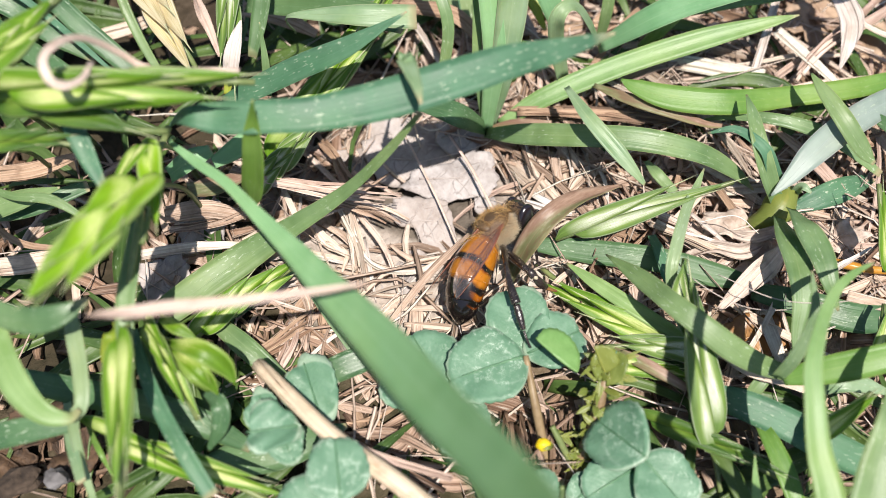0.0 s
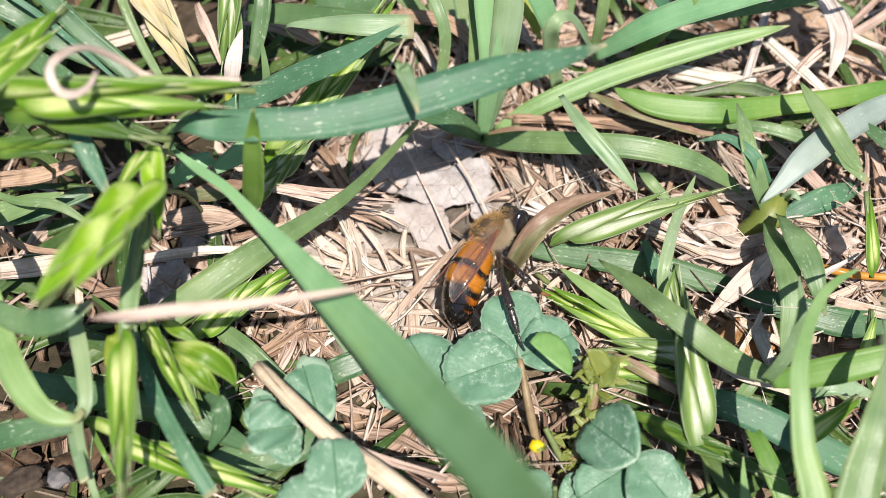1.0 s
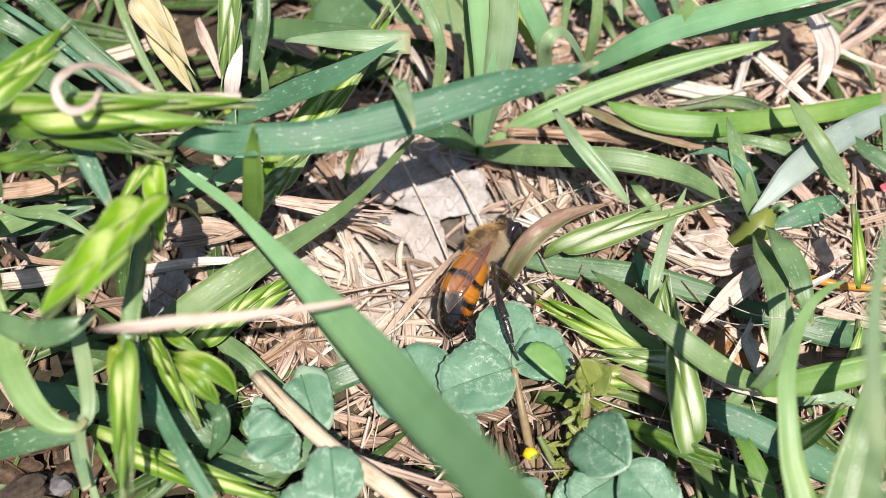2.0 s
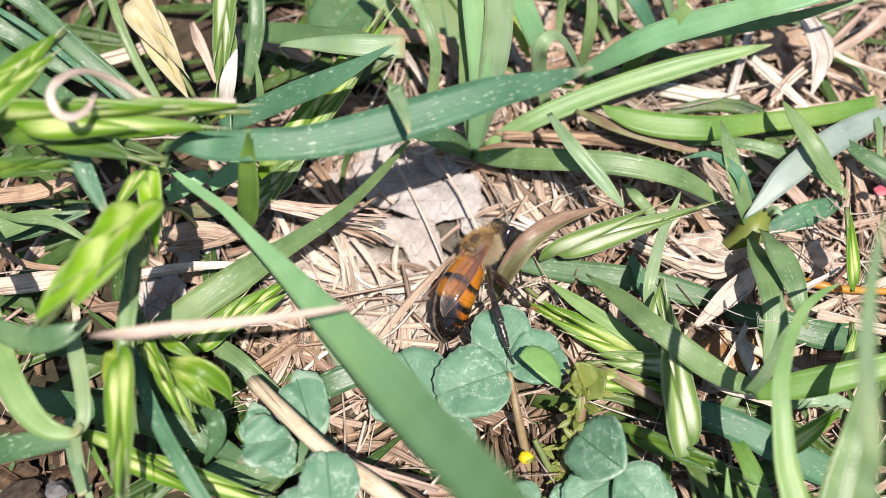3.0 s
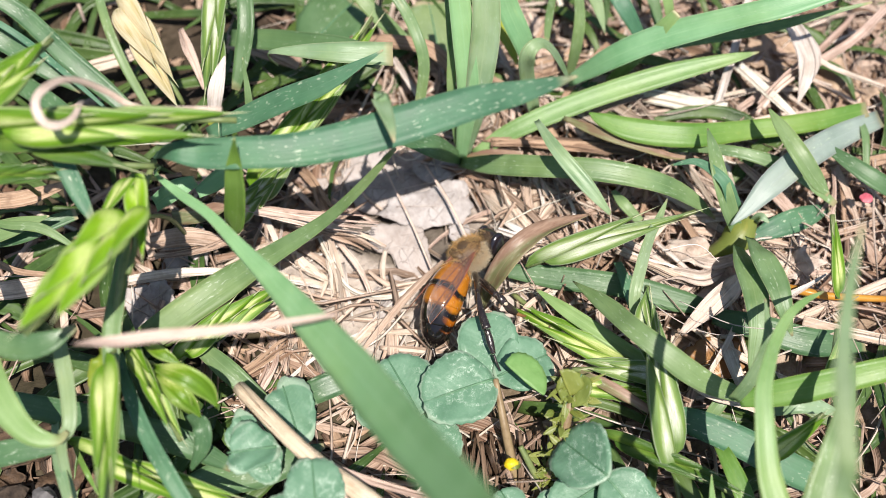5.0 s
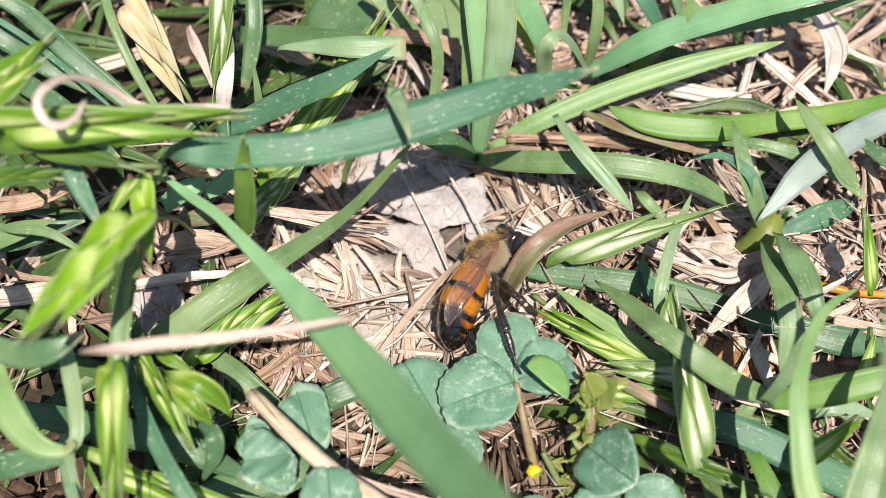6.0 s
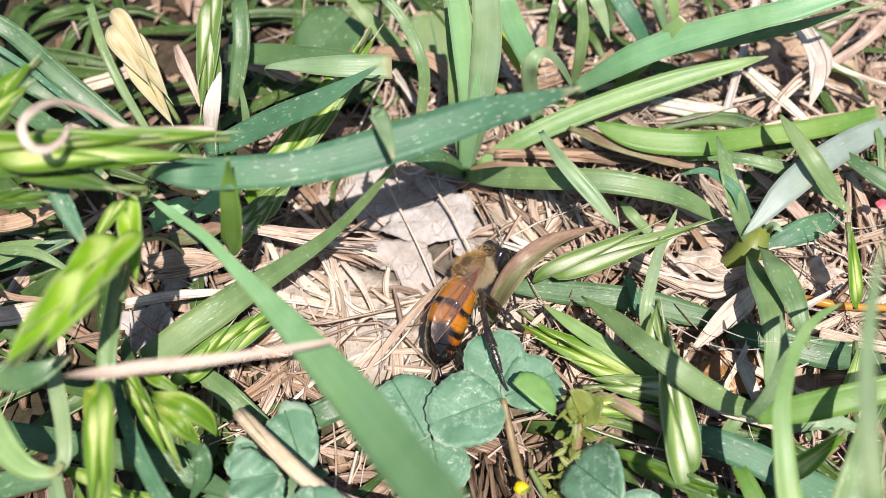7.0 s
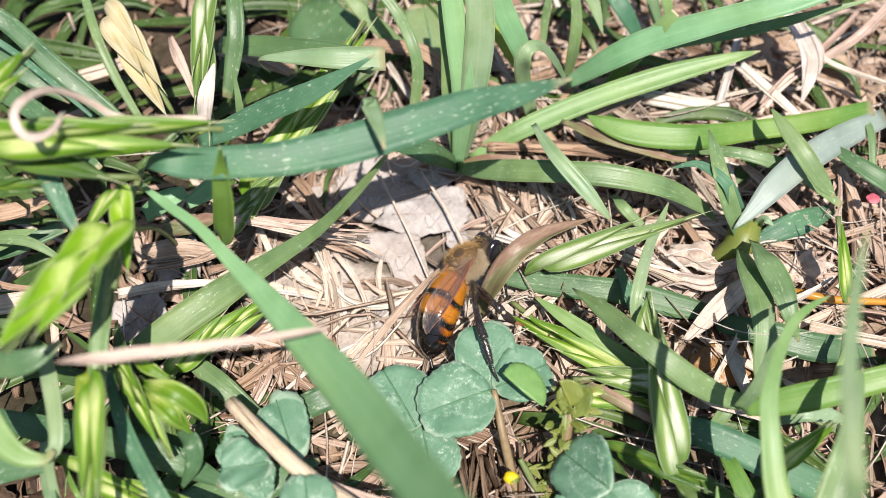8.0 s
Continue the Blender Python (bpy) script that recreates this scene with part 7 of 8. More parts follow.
blade("dry_straw", "dark fibre of a rotting grass base", M_ROT, (10.2, -16.4, 2.2, 0.29), (9.8, -18.6, 1.4, 0.21), (9.3, -20.9, 1.0, 0.24), category='straw', seg=10, fold=0.3, group='rotting grass fibres')
blade("dry_straw", "dark fibre of a rotting grass base", M_ROT, (4.7, -16.8, 0.5, 0.30), (4.7, -19.8, 1.1, 0.24), (4.8, -22.4, 0.1, 0.24), category='straw', seg=10, fold=0.3, group='rotting grass fibres')
blade("dry_straw", "dark fibre of a rotting grass base", M_ROT, (8.2, -17.1, 1.6, 0.29), (7.7, -19.0, 1.2, 0.21), (7.3, -20.7, 0.3, 0.24), category='straw', seg=10, fold=0.3, group='rotting grass fibres')
blade("dry_straw", "dark fibre of a rotting grass base", M_ROT, (8.9, -15.9, 2.0, 0.29), (9.1, -17.9, 1.6, 0.41), (9.5, -19.6, -0.2, 0.24), category='straw', seg=10, fold=0.3, group='rotting grass fibres')
blade("dry_straw", "dark fibre of a rotting grass base", M_ROT, (9.2, -16.6, 0.7, 0.30), (9.0, -19.4, 1.1, 0.32), (9.0, -21.8, -0.2, 0.24), category='straw', seg=10, fold=0.3, group='rotting grass fibres')
blade("dry_straw", "dark fibre of a rotting grass base", M_ROT, (8.5, -15.5, 0.5, 0.30), (8.0, -18.3, 1.3, 0.30), (7.6, -20.7, 0.3, 0.24), category='straw', seg=10, fold=0.3, group='rotting grass fibres')
blade("dry_straw", "dark fibre of a rotting grass base", M_ROT, (6.4, -15.9, 1.6, 0.29), (6.8, -18.3, 2.4, 0.20), (7.4, -20.1, 1.0, 0.24), category='straw', seg=10, fold=0.3, group='rotting grass fibres')
blade("dry_straw", "dark fibre of a rotting grass base", M_ROT, (10.5, -16.7, 2.3, 0.29), (10.5, -18.6, 1.1, 0.35), (10.5, -20.6, 0.3, 0.24), category='straw', seg=10, fold=0.3, group='rotting grass fibres')
blade("dry_straw", "dark fibre of a rotting grass base", M_ROT, (5.6, -16.8, 1.9, 0.29), (5.1, -19.3, 1.7, 0.31), (4.6, -21.4, 0.5, 0.24), category='straw', seg=10, fold=0.3, group='rotting grass fibres')
blade("dry_straw", "dark fibre of a rotting grass base", M_ROT, (3.6, -16.4, 1.0, 0.29), (4.0, -18.7, 2.2, 0.36), (4.5, -20.3, 0.4, 0.24), category='straw', seg=10, fold=0.3, group='rotting grass fibres')
blade("dry_straw", "dark fibre of a rotting grass base", M_ROT, (10.5, -15.8, 1.9, 0.29), (10.5, -18.1, 1.6, 0.21), (10.7, -20.0, -0.2, 0.24), category='straw', seg=10, fold=0.3, group='rotting grass fibres')
blade("dry_straw", "dark fibre of a rotting grass base", M_ROT, (8.3, -15.9, 1.4, 0.29), (8.0, -17.6, 1.8, 0.20), (7.8, -18.8, 0.7, 0.24), category='straw', seg=10, fold=0.3, group='rotting grass fibres')
blade("dry_straw", "dark fibre of a rotting grass base", M_ROT, (5.9, -16.9, 1.7, 0.29), (6.4, -18.5, 2.5, 0.43), (7.0, -19.6, 0.7, 0.24), category='straw', seg=10, fold=0.3, group='rotting grass fibres')
blade("dry_straw", "dark fibre of a rotting grass base", M_ROT, (4.1, -16.0, 0.9, 0.30), (4.4, -17.9, 1.3, 0.22), (4.8, -19.3, -0.3, 0.24), category='straw', seg=10, fold=0.3, group='rotting grass fibres')
blade("dry_straw", "dark fibre of a rotting grass base", M_ROT, (10.9, -17.1, 1.4, 0.29), (11.0, -19.2, 1.8, 0.28), (11.4, -20.8, 0.5, 0.24), category='straw', seg=10, fold=0.3, group='rotting grass fibres')
blade("dry_straw", "dark fibre of a rotting grass base", M_ROT, (5.2, -16.0, 1.4, 0.29), (4.7, -18.5, 2.4, 0.20), (4.4, -20.0, -0.3, 0.24), category='straw', seg=10, fold=0.3, group='rotting grass fibres')
blade("dry_straw", "dark fibre of a rotting grass base", M_ROT, (9.8, -15.8, 1.7, 0.29), (10.2, -17.6, 1.3, 0.21), (10.7, -19.0, -0.1, 0.24), category='straw', seg=10, fold=0.3, group='rotting grass fibres')
blade("dry_straw", "dark fibre of a rotting grass base", M_ROT, (5.6, -17.0, 2.3, 0.29), (5.8, -19.9, 2.4, 0.40), (6.2, -22.4, 0.9, 0.24), category='straw', seg=10, fold=0.3, group='rotting grass fibres')
blade("dry_straw", "dark fibre of a rotting grass base", M_ROT, (11.2, -15.9, 1.7, 0.29), (10.8, -17.8, 1.7, 0.28), (10.5, -19.5, 0.8, 0.24), category='straw', seg=10, fold=0.3, group='rotting grass fibres')
blade("dry_straw", "dark fibre of a rotting grass base", M_ROT, (6.5, -16.0, 1.7, 0.29), (6.4, -17.9, 1.9, 0.30), (6.4, -19.3, -0.2, 0.24), category='straw', seg=10, fold=0.3, group='rotting grass fibres')
blade("dry_straw", "dark fibre of a rotting grass base", M_ROT, (6.6, -16.0, 0.9, 0.30), (6.5, -18.0, 2.1, 0.35), (6.6, -19.1, -0.3, 0.25), category='straw', seg=10, fold=0.3, group='rotting grass fibres')
blade("dry_straw", "dark fibre of a rotting grass base", M_ROT, (8.3, -16.3, 2.0, 0.29), (8.3, -18.5, 2.3, 0.37), (8.6, -20.0, -0.2, 0.24), category='straw', seg=10, fold=0.3, group='rotting grass fibres')
blade("dry_straw", "dark fibre of a rotting grass base", M_ROT, (7.7, -16.1, 1.4, 0.29), (7.6, -17.9, 2.3, 0.27), (7.8, -19.0, 0.8, 0.24), category='straw', seg=10, fold=0.3, group='rotting grass fibres')
blade("dry_straw", "dark fibre of a rotting grass base", M_ROT, (7.5, -15.8, 1.6, 0.29), (7.1, -18.2, 1.1, 0.20), (6.8, -20.6, 0.9, 0.24), category='straw', seg=10, fold=0.3, group='rotting grass fibres')
blade("dry_straw", "thin white curved fibre over the blades", M_WHITE, (18.7, -3.0, 7.0, 0.06), (20.7, -6.3, 7.0, 0.07), (25.6, -8.5, 6.0, 0.07), (32.5, -8.2, 6.0, 0.05), category='straw', fold=0.3)
blade("dry_straw", "thin white curved fibre over the blades", M_WHITE, (22.2, -0.4, 6.0, 0.07), (25.4, 0.2, 6.0, 0.08), (27.5, -1.0, 5.0, 0.05), category='straw', fold=0.3)
blade("dry_straw", "thin white curved fibre over the blades", M_WHITE, (23.1, -5.4, 6.0, 0.06), (27.8, -8.2, 7.0, 0.07), (34.1, -8.0, 7.0, 0.07), (38.1, -5.8, 8.0, 0.05), category='straw', fold=0.3)

# ---- dead leaves, bark, stones ----
def dead_leaf(label, x, y, z, rx, ry, turn, seed, tilt=(0, 0), material=None, wrinkle=0.5, name="dead_leaf", category="leaf", outline=None):
    """A brittle plate of dead leaf: torn outline, wrinkles, real thickness; its ribs are parts."""
    rng = random.Random(seed)
    n, rings = 56, 9
    off = rng.uniform(0, 50)
    lay, verts, uvs, faces = [], [], [], []

    def height(px, py):
        return wrinkle * (noise.noise((px * 0.22 + off, py * 0.22, 0)) * 1.6 + noise.noise((px * 0.7 + off, py * 0.7, 4)) * 0.5)

    edge = []
    for i in range(n):
        a = 2 * math.pi * i / n
        sq = 1 / max(abs(math.cos(a)), abs(math.sin(a))) ** 0.55
        r = sq * (0.86 + 0.20 * noise.noise((math.cos(a) * 1.7 + off, math.sin(a) * 1.7, 2)) + 0.16 * noise.noise((math.cos(a) * 5 + off, math.sin(a) * 5, 9)) + rng.uniform(-0.045, 0.045))
        edge.append((math.cos(a) * r * rx, math.sin(a) * r * ry))
    if outline:
        # a broken piece: straight tears between a few corners, frayed on the way
        marks = outline + outline[:1]
        runs = [math.dist(p, q) for p, q in zip(marks[:-1], marks[1:])]
        edge, total = [], sum(runs)
        for i in range(n):
            s, k = total * i / n, 0
            while s > runs[k]:
                s, k = s - runs[k], k + 1
            f = s / runs[k]
            fray = 1 + 0.07 * noise.noise((i * 0.45 + off, 0.3, 1)) + rng.uniform(-0.035, 0.035)
            edge.append(tuple((p * (1 - f) + q * f) * fray for p, q in zip(marks[k], marks[k + 1])))
    for layer in (0, 1):
        i0 = len(verts)
        lay.append(i0)
        for j in range(rings + 1):
            f = j / rings
            for i in range(n if j else 1):
                px, py = (edge[i][0] * f, edge[i][1] * f) if j else (0.0, 0.0)
                verts.append((px, py, height(px, py) + 0.5 * wrinkle * f ** 4 * math.sin(i * 0.5 + off) - layer * 0.22))
                uvs.append((px / 10, py / 10))
    for layer, i0 in enumerate(lay):
        fl = []
        for i in range(n):
            k = (i + 1) % n
            fl.append((i0, i0 + 1 + i, i0 + 1 + k))
            for j in range(1, rings):
                a, b = i0 + 1 + (j - 1) * n, i0 + 1 + j * n
                fl.append((a + i, b + i, b + k, a + k))
        faces += fl if layer == 0 else [q[::-1] for q in fl]
    t0, b0 = lay[0] + 1 + (rings - 1) * n, lay[1] + 1 + (rings - 1) * n
    faces += [(t0 + i, b0 + i, b0 + (i + 1) % n, t0 + (i + 1) % n) for i in range(n)]
    mat = material or M_GREY
    ob = mesh_object(name, verts, faces, mat, uvs, uvs)
    ob.location = (x * MM, y * MM, z * MM)
    ob.rotation_euler = (radians(tilt[0]), radians(tilt[1]), radians(turn))
    tagged(ob, label, category)
    ribs = []
    ribs.append([(-rx * 0.7, 0, height(-rx * 0.7, 0) + 0.02, 0.22), (0, ry * 0.05, height(0, 0) + 0.03, 0.2), (rx * 0.7, 0, height(rx * 0.7, 0) + 0.02, 0.1)])
    for s in (-0.4, 0.05, 0.4):
        for d in (1, -1):
            ribs.append([(s * rx, 0, height(s * rx, 0), 0.12), ((s + 0.16) * rx, d * ry * 0.3, height((s + 0.16) * rx, d * ry * 0.3), 0.1), ((s + 0.26) * rx, d * ry * 0.62, height((s + 0.26) * rx, d * ry * 0.62), 0.05)])
    for r in ribs:
        v, f, uv, sp = tube_data(r, 5, 8)
        mesh_rib = mesh_object("rib", v, f, mat, uv, sp)
        mesh_rib.parent = ob
    return ob


def rough_lump(name, label, category, material, x, y, z, size, seed, turn=0, sharp=0.35, facets=3):
    """A stone, clod or splinter of bark: a ball pushed about by noise and flattened facets."""
    bm = bmesh.new()
    bmesh.ops.create_icosphere(bm, subdivisions=facets, radius=1)
    rng = random.Random(seed)
    off = Vector((rng.uniform(0, 40), rng.uniform(0, 40), 0))
    for v in bm.verts:
        d = 1 + sharp * noise.noise(v.co * 1.3 + off) + 0.4 * sharp * noise.noise(v.co * 4 + off)
        v.co = Vector((v.co.x * size[0], v.co.y * size[1], v.co.z * size[2])) * d * MM
    me = bpy.data.meshes.new(name)
    bm.to_mesh(me)
    bm.free()
    me.materials.append(material)
    ob = new(name, me)
    ob.location, ob.rotation_euler = (x * MM, y * MM, z * MM), (0, 0, radians(turn))
    return tagged(ob, label, category)


dead_leaf("grey papery dead leaf lying flat in the clearing", -2.4, 12.6, -2.0, 7.0, 3.3, -4, 3, tilt=(6, 0), wrinkle=0.6)
dead_leaf("large pale grey cracked dead leaf piece", 1.1, 8.0, -0.9, 4.9, 2.8, 0, 101, tilt=(5, 2), wrinkle=0.45, outline=[(-5.5, -0.9), (-3.8, 1.0), (-1.2, 1.7), (1.6, 3.0), (3.8, 2.9), (4.4, 0.4), (3.4, -1.9), (1.0, -1.8), (-0.8, -2.5), (-2.9, -1.8)])
dead_leaf("pale grey torn dead leaf piece", -1.8, 3.5, -1.3, 3.2, 3.0, 0, 102, tilt=(4, -3), wrinkle=0.40, outline=[(-2.9, 2.3), (-0.5, 2.8), (2.1, 2.3), (2.8, 0.3), (3.1, -2.5), (2.1, -3.2), (-0.1, -2.3), (-0.8, -0.5), (-2.4, -0.3), (-3.4, 1.1)])
dead_leaf("grey dead leaf piece with a turned edge", -4.7, 10.6, -1.5, 3.5, 2.9, 0, 103, tilt=(8, 3), wrinkle=0.50, outline=[(-3.5, 2.1), (-0.7, 3.1), (2.8, 2.7), (3.5, -0.3), (1.8, -1.5), (0.4, -2.7), (-1.5, -2.7), (-2.8, -0.7)])
dead_leaf("small grey crumbled leaf piece", -2.4, -0.5, -1.8, 1.3, 1.5, 0, 104, tilt=(3, 6), wrinkle=0.50, outline=[(-1.1, 1.5), (1.1, 1.1), (1.3, -0.8), (-0.1, -1.6), (-1.2, -0.3)])
dead_leaf("small grey leaf piece in the shade", -9.0, 10.2, -1.8, 1.6, 2.1, 0, 105, tilt=(6, -5), wrinkle=0.50, outline=[(-1.6, 1.6), (0.9, 2.0), (1.6, -0.5), (0.4, -2.2), (-1.3, -0.9)])
dead_leaf("dark grey leaf piece under the long blade", 1.7, 13.1, -1.2, 2.6, 2.2, 0, 106, tilt=(10, -3), wrinkle=0.60, outline=[(-2.5, 2.0), (1.4, 2.2), (2.7, 0.3), (1.7, -1.7), (-0.8, -2.2), (-2.4, -0.6)])
dead_leaf("small pale leaf crumb beside the bee", 4.1, 4.9, -0.8, 1.2, 1.1, 0, 107, tilt=(4, 4), wrinkle=0.35, outline=[(-1.1, 0.9), (0.7, 1.1), (1.3, -0.3), (0.1, -1.2), (-1.0, -0.5)])
dead_leaf("grey brown crumpled dead leaf", -25.4, -3.1, 0.5, 2.8, 2.6, 30, 12, wrinkle=0.9)
dead_leaf("grey brown crumpled dead leaf", -22.6, 2.3, 0.5, 2.7, 2.1, 10, 14, wrinkle=0.9)
dead_leaf("brown dead leaf piece in straw", -3.5, -2.9, -2.0, 2.7, 2.5, 60, 15, wrinkle=0.8)
dead_leaf("weathered pale bark flake lying in straw", 27.2, 1.5, 1.0, 3.8, 1.6, -18, 31, material=M_BARK, wrinkle=1.0, name='bark_flake', category='bark')
dead_leaf("weathered pale bark flake lying in straw", 28.4, -2.2, 1.5, 3.3, 1.4, 40, 33, material=M_BARK, wrinkle=1.0, name='bark_flake', category='bark')
dead_leaf("weathered pale bark flake lying in straw", 24.2, -0.7, 0.8, 2.7, 1.2, -30, 35, material=M_BARK, wrinkle=1.0, name='bark_flake', category='bark')
dead_leaf("brown curled bark flake in straw", 36.7, 0.8, 0.8, 2.2, 1.5, 20, 37, material=M_BARK, wrinkle=1.2, name='bark_flake', category='bark')
dead_leaf("amber brown dead leaf under stems", 37.1, -6.2, 0.2, 3.2, 1.5, -6, 39, material=M_WET, wrinkle=0.6)
dead_leaf("amber brown dead leaf under stems", 27.8, -8.5, 0.2, 3.1, 2.3, 20, 41, material=M_WET, wrinkle=0.6)
dead_leaf("brown dead leaf under the grass", 45.0, 22.2, 1.0, 3.0, 4.1, 20, 43, material=M_DEADBROWN, wrinkle=1.2)
dead_leaf("brown dead leaf under the grass", 39.2, 26.0, 0.5, 3.7, 4.2, 60, 45, material=M_DEADBROWN, wrinkle=1.2)
dead_leaf("dark rotten bark lying under the blades", -33.6, -17.0, 1.5, 3.2, 2.2, 20, 61, material=M_WOOD, wrinkle=1.2, name='bark_flake', category='bark')
dead_leaf("dark rotten bark lying under the blades", -35.6, -19.8, 1.2, 2.9, 1.8, -30, 62, material=M_WOOD, wrinkle=1.2, name='bark_flake', category='bark')
dead_leaf("dark rotten bark lying under the blades", -29.5, -19.3, 1.0, 2.9, 1.8, 50, 63, material=M_WOOD, wrinkle=1.2, name='bark_flake', category='bark')
rough_lump("stone", "pale grey angular stone lying on dark soil", "stone", M_PEBBLE, -30.5, -21.7, 3.2, (1.05, 0.75, 0.60), 1, -35, sharp=0.6, facets=2)
# added lump, dark in place of the shade and brown leaf in this corner
rough_lump("soil_clod", "dark brown lump standing in for shade and a dead leaf under grass", "soil", M_SHADE_LUMP, -33.9, -21.9, 2.2, (1.90, 1.20, 0.60), 2, 20, sharp=0.35, facets=3)
rough_lump("petal", "fallen pinkish red petal", "petal", M_PETAL_RED, 42.6, 5.8, 5.0, (0.64, 0.53, 0.16), 4, 0, sharp=0.2)


# ---- the honeybee ----
def bee_materials():
    n = Nodes("bee_abdomen")
    s = n.split(n.uv("span"))
    u, v = s[0], s[1]
    pos = n.node("TexCoord", out="Object")
    wob = n.noise(pos, 900, 3)
    flank = n.ramp(n.math("ABSOLUTE", n.math("SUBTRACT", u, 0.755)), (0.03, 1.0), (0.115, 0.0))
    vv = n.math("ADD", n.math("SUBTRACT", v, n.math("MULTIPLY", flank, 0.035)), n.math("MULTIPLY", n.math("SUBTRACT", wob, 0.5), 0.05))
    orange, deep, black = (0.44, 0.160, 0.011), (0.24, 0.066, 0.005), (0.008, 0.006, 0.006)
    front = [(0.0, (0.10, 0.05, 0.02)), (0.10, deep), (0.16, orange), (0.315, orange), (0.33, black), (0.362, black), (0.38, deep), (0.40, orange), (0.49, orange), (0.525, black)]
    col_back = n.ramp(vv, *front, (1.0, black))
    col_side = n.ramp(vv, *front, (0.565, black), (0.58, (0.40, 0.12, 0.008)), (0.62, deep), (0.635, black), (0.68, black), (0.695, (0.16, 0.04, 0.004)), (0.71, black), (1.0, black))
    col = n.mix(flank, col_back, col_side)
    mottled = n.noise(pos, 2600, 3)
    col = n.mix(n.math("MULTIPLY", n.ramp(mottled, (0.4, 0.0), (0.7, 1.0)), 0.45), col, n.mix(1.0, col, (0.6, 0.5, 0.4), "MULTIPLY"))
    m_abd = n.surface(col, n.math("ADD", 0.12, n.math("MULTIPLY", wob, 0.14)), n.bump(n.noise(pos, 5200, 2), 0.12, 0.00005), 0.10, col, 0.5, coat=0.8)
    m_black = plain_material("bee_black", (0.008, 0.006, 0.006), (0.030, 0.020, 0.018), 900, 0.26, 0.0, 0.6, 0.5, 0.25)
    m_joint = plain_material("bee_joint", (0.12, 0.05, 0.018), (0.30, 0.15, 0.06), 900, 0.4, 0.15)
    m_thorax = plain_material("bee_thorax", (0.030, 0.018, 0.010), (0.110, 0.066, 0.032), 900, 0.55)
    n = Nodes("bee_eye")
    cells = n.node("TexVoronoi", props={"feature": "F1"}, Vector=n.node("TexCoord", out="Object"), Scale=14000.0)
    m_eye = n.surface((0.012, 0.009, 0.012), 0.16, n.bump(cells, 0.25, 0.00003), 0.0, None, 0.6, coat=0.6)
    n = Nodes("bee_hair_buff")
    r = n.rand(island=True)
    m_hair = n.surface(n.ramp(r, (0.0, (0.42, 0.21, 0.05)), (0.5, (0.86, 0.58, 0.23)), (1.0, (0.97, 0.83, 0.52))), 0.55, None, 0.40, (0.80, 0.54, 0.22), 0.2)
    n = Nodes("bee_hair_pale")
    r = n.rand(island=True)
    m_pale = n.surface(n.ramp(r, (0.0, (0.60, 0.48, 0.30)), (1.0, (0.92, 0.83, 0.66))), 0.5, None, 0.40, None, 0.4)
    # a clear brownish film with a soft sheen
    n = Nodes("bee_wing")
    film = n.tree.nodes.new("ShaderNodeBsdfAnisotropic")
    film.inputs["Color"].default_value = (0.95, 0.80, 0.70, 1)
    film.inputs["Roughness"].default_value = 0.24
    ripple = n.noise(n.node("TexCoord", out="Object"), 1500, 2)
    n.tree.links.new(n.bump(ripple, 0.25, 0.0002), film.inputs["Normal"])
    clear = n.tree.nodes.new("ShaderNodeBsdfTransparent")
    clear.inputs[0].default_value = (0.985, 0.97, 0.955, 1)
    both = n.tree.nodes.new("ShaderNodeMixShader")
    both.inputs[0].default_value = 0.085
    n.tree.links.new(clear.outputs[0], both.inputs[1])
    n.tree.links.new(film.outputs[0], both.inputs[2])
    milky = n.tree.nodes.new("ShaderNodeBsdfDiffuse")
    milky.inputs[0].default_value = (0.92, 0.74, 0.62, 1)
    last = n.tree.nodes.new("ShaderNodeMixShader")
    last.inputs[0].default_value = 0.008
    n.tree.links.new(both.outputs[0], last.inputs[1])
    n.tree.links.new(milky.outputs[0], last.inputs[2])
    n.tree.links.new(last.outputs[0], n.out.inputs[0])
    m_wing = n.mat
    m_vein = plain_material("bee_wing_vein", (0.10, 0.035, 0.02), (0.24, 0.09, 0.055), 900, 0.35)
    return m_abd, m_black, m_joint, m_thorax, m_eye, m_hair, m_pale, m_wing, m_vein


M_ABDOMEN, M_BEE, M_JOINT, M_THORAX, M_EYE, M_HAIR, M_HAIR_PALE, M_WING, M_VEIN = bee_materials()


def body_data(line, dorsal, sides=28, v0=0.0, v1=1.0):
    """A closed skin round a spine; line rows are (x, y, z, half width, half height)."""
    verts, uvs, faces = [], [], []
    n = len(line)
    for i in range(n):
        t = Vector(line[min(i + 1, n - 1)][:3]) - Vector(line[max(i - 1, 0)][:3])
        t.normalize()
        up = (dorsal - t * dorsal.dot(t)).normalized()
        side = t.cross(up)
        for k in range(sides):
            a = 2 * math.pi * k / sides
            p = Vector(line[i][:3]) + up * (math.cos(a) * line[i][4]) + side * (math.sin(a) * line[i][3])
            verts.append(tuple(p))
            uvs.append((k / sides, v0 + (v1 - v0) * i / (n - 1)))
    for i in range(n - 1):
        for k in range(sides):
            a, b = i * sides + k, i * sides + (k + 1) % sides
            faces.append((a, b, b + sides, a + sides))
    faces.append(tuple(range(sides))[::-1])
    faces.append(tuple((n - 1) * sides + k for k in range(sides)))
    return verts, faces, uvs, uvs


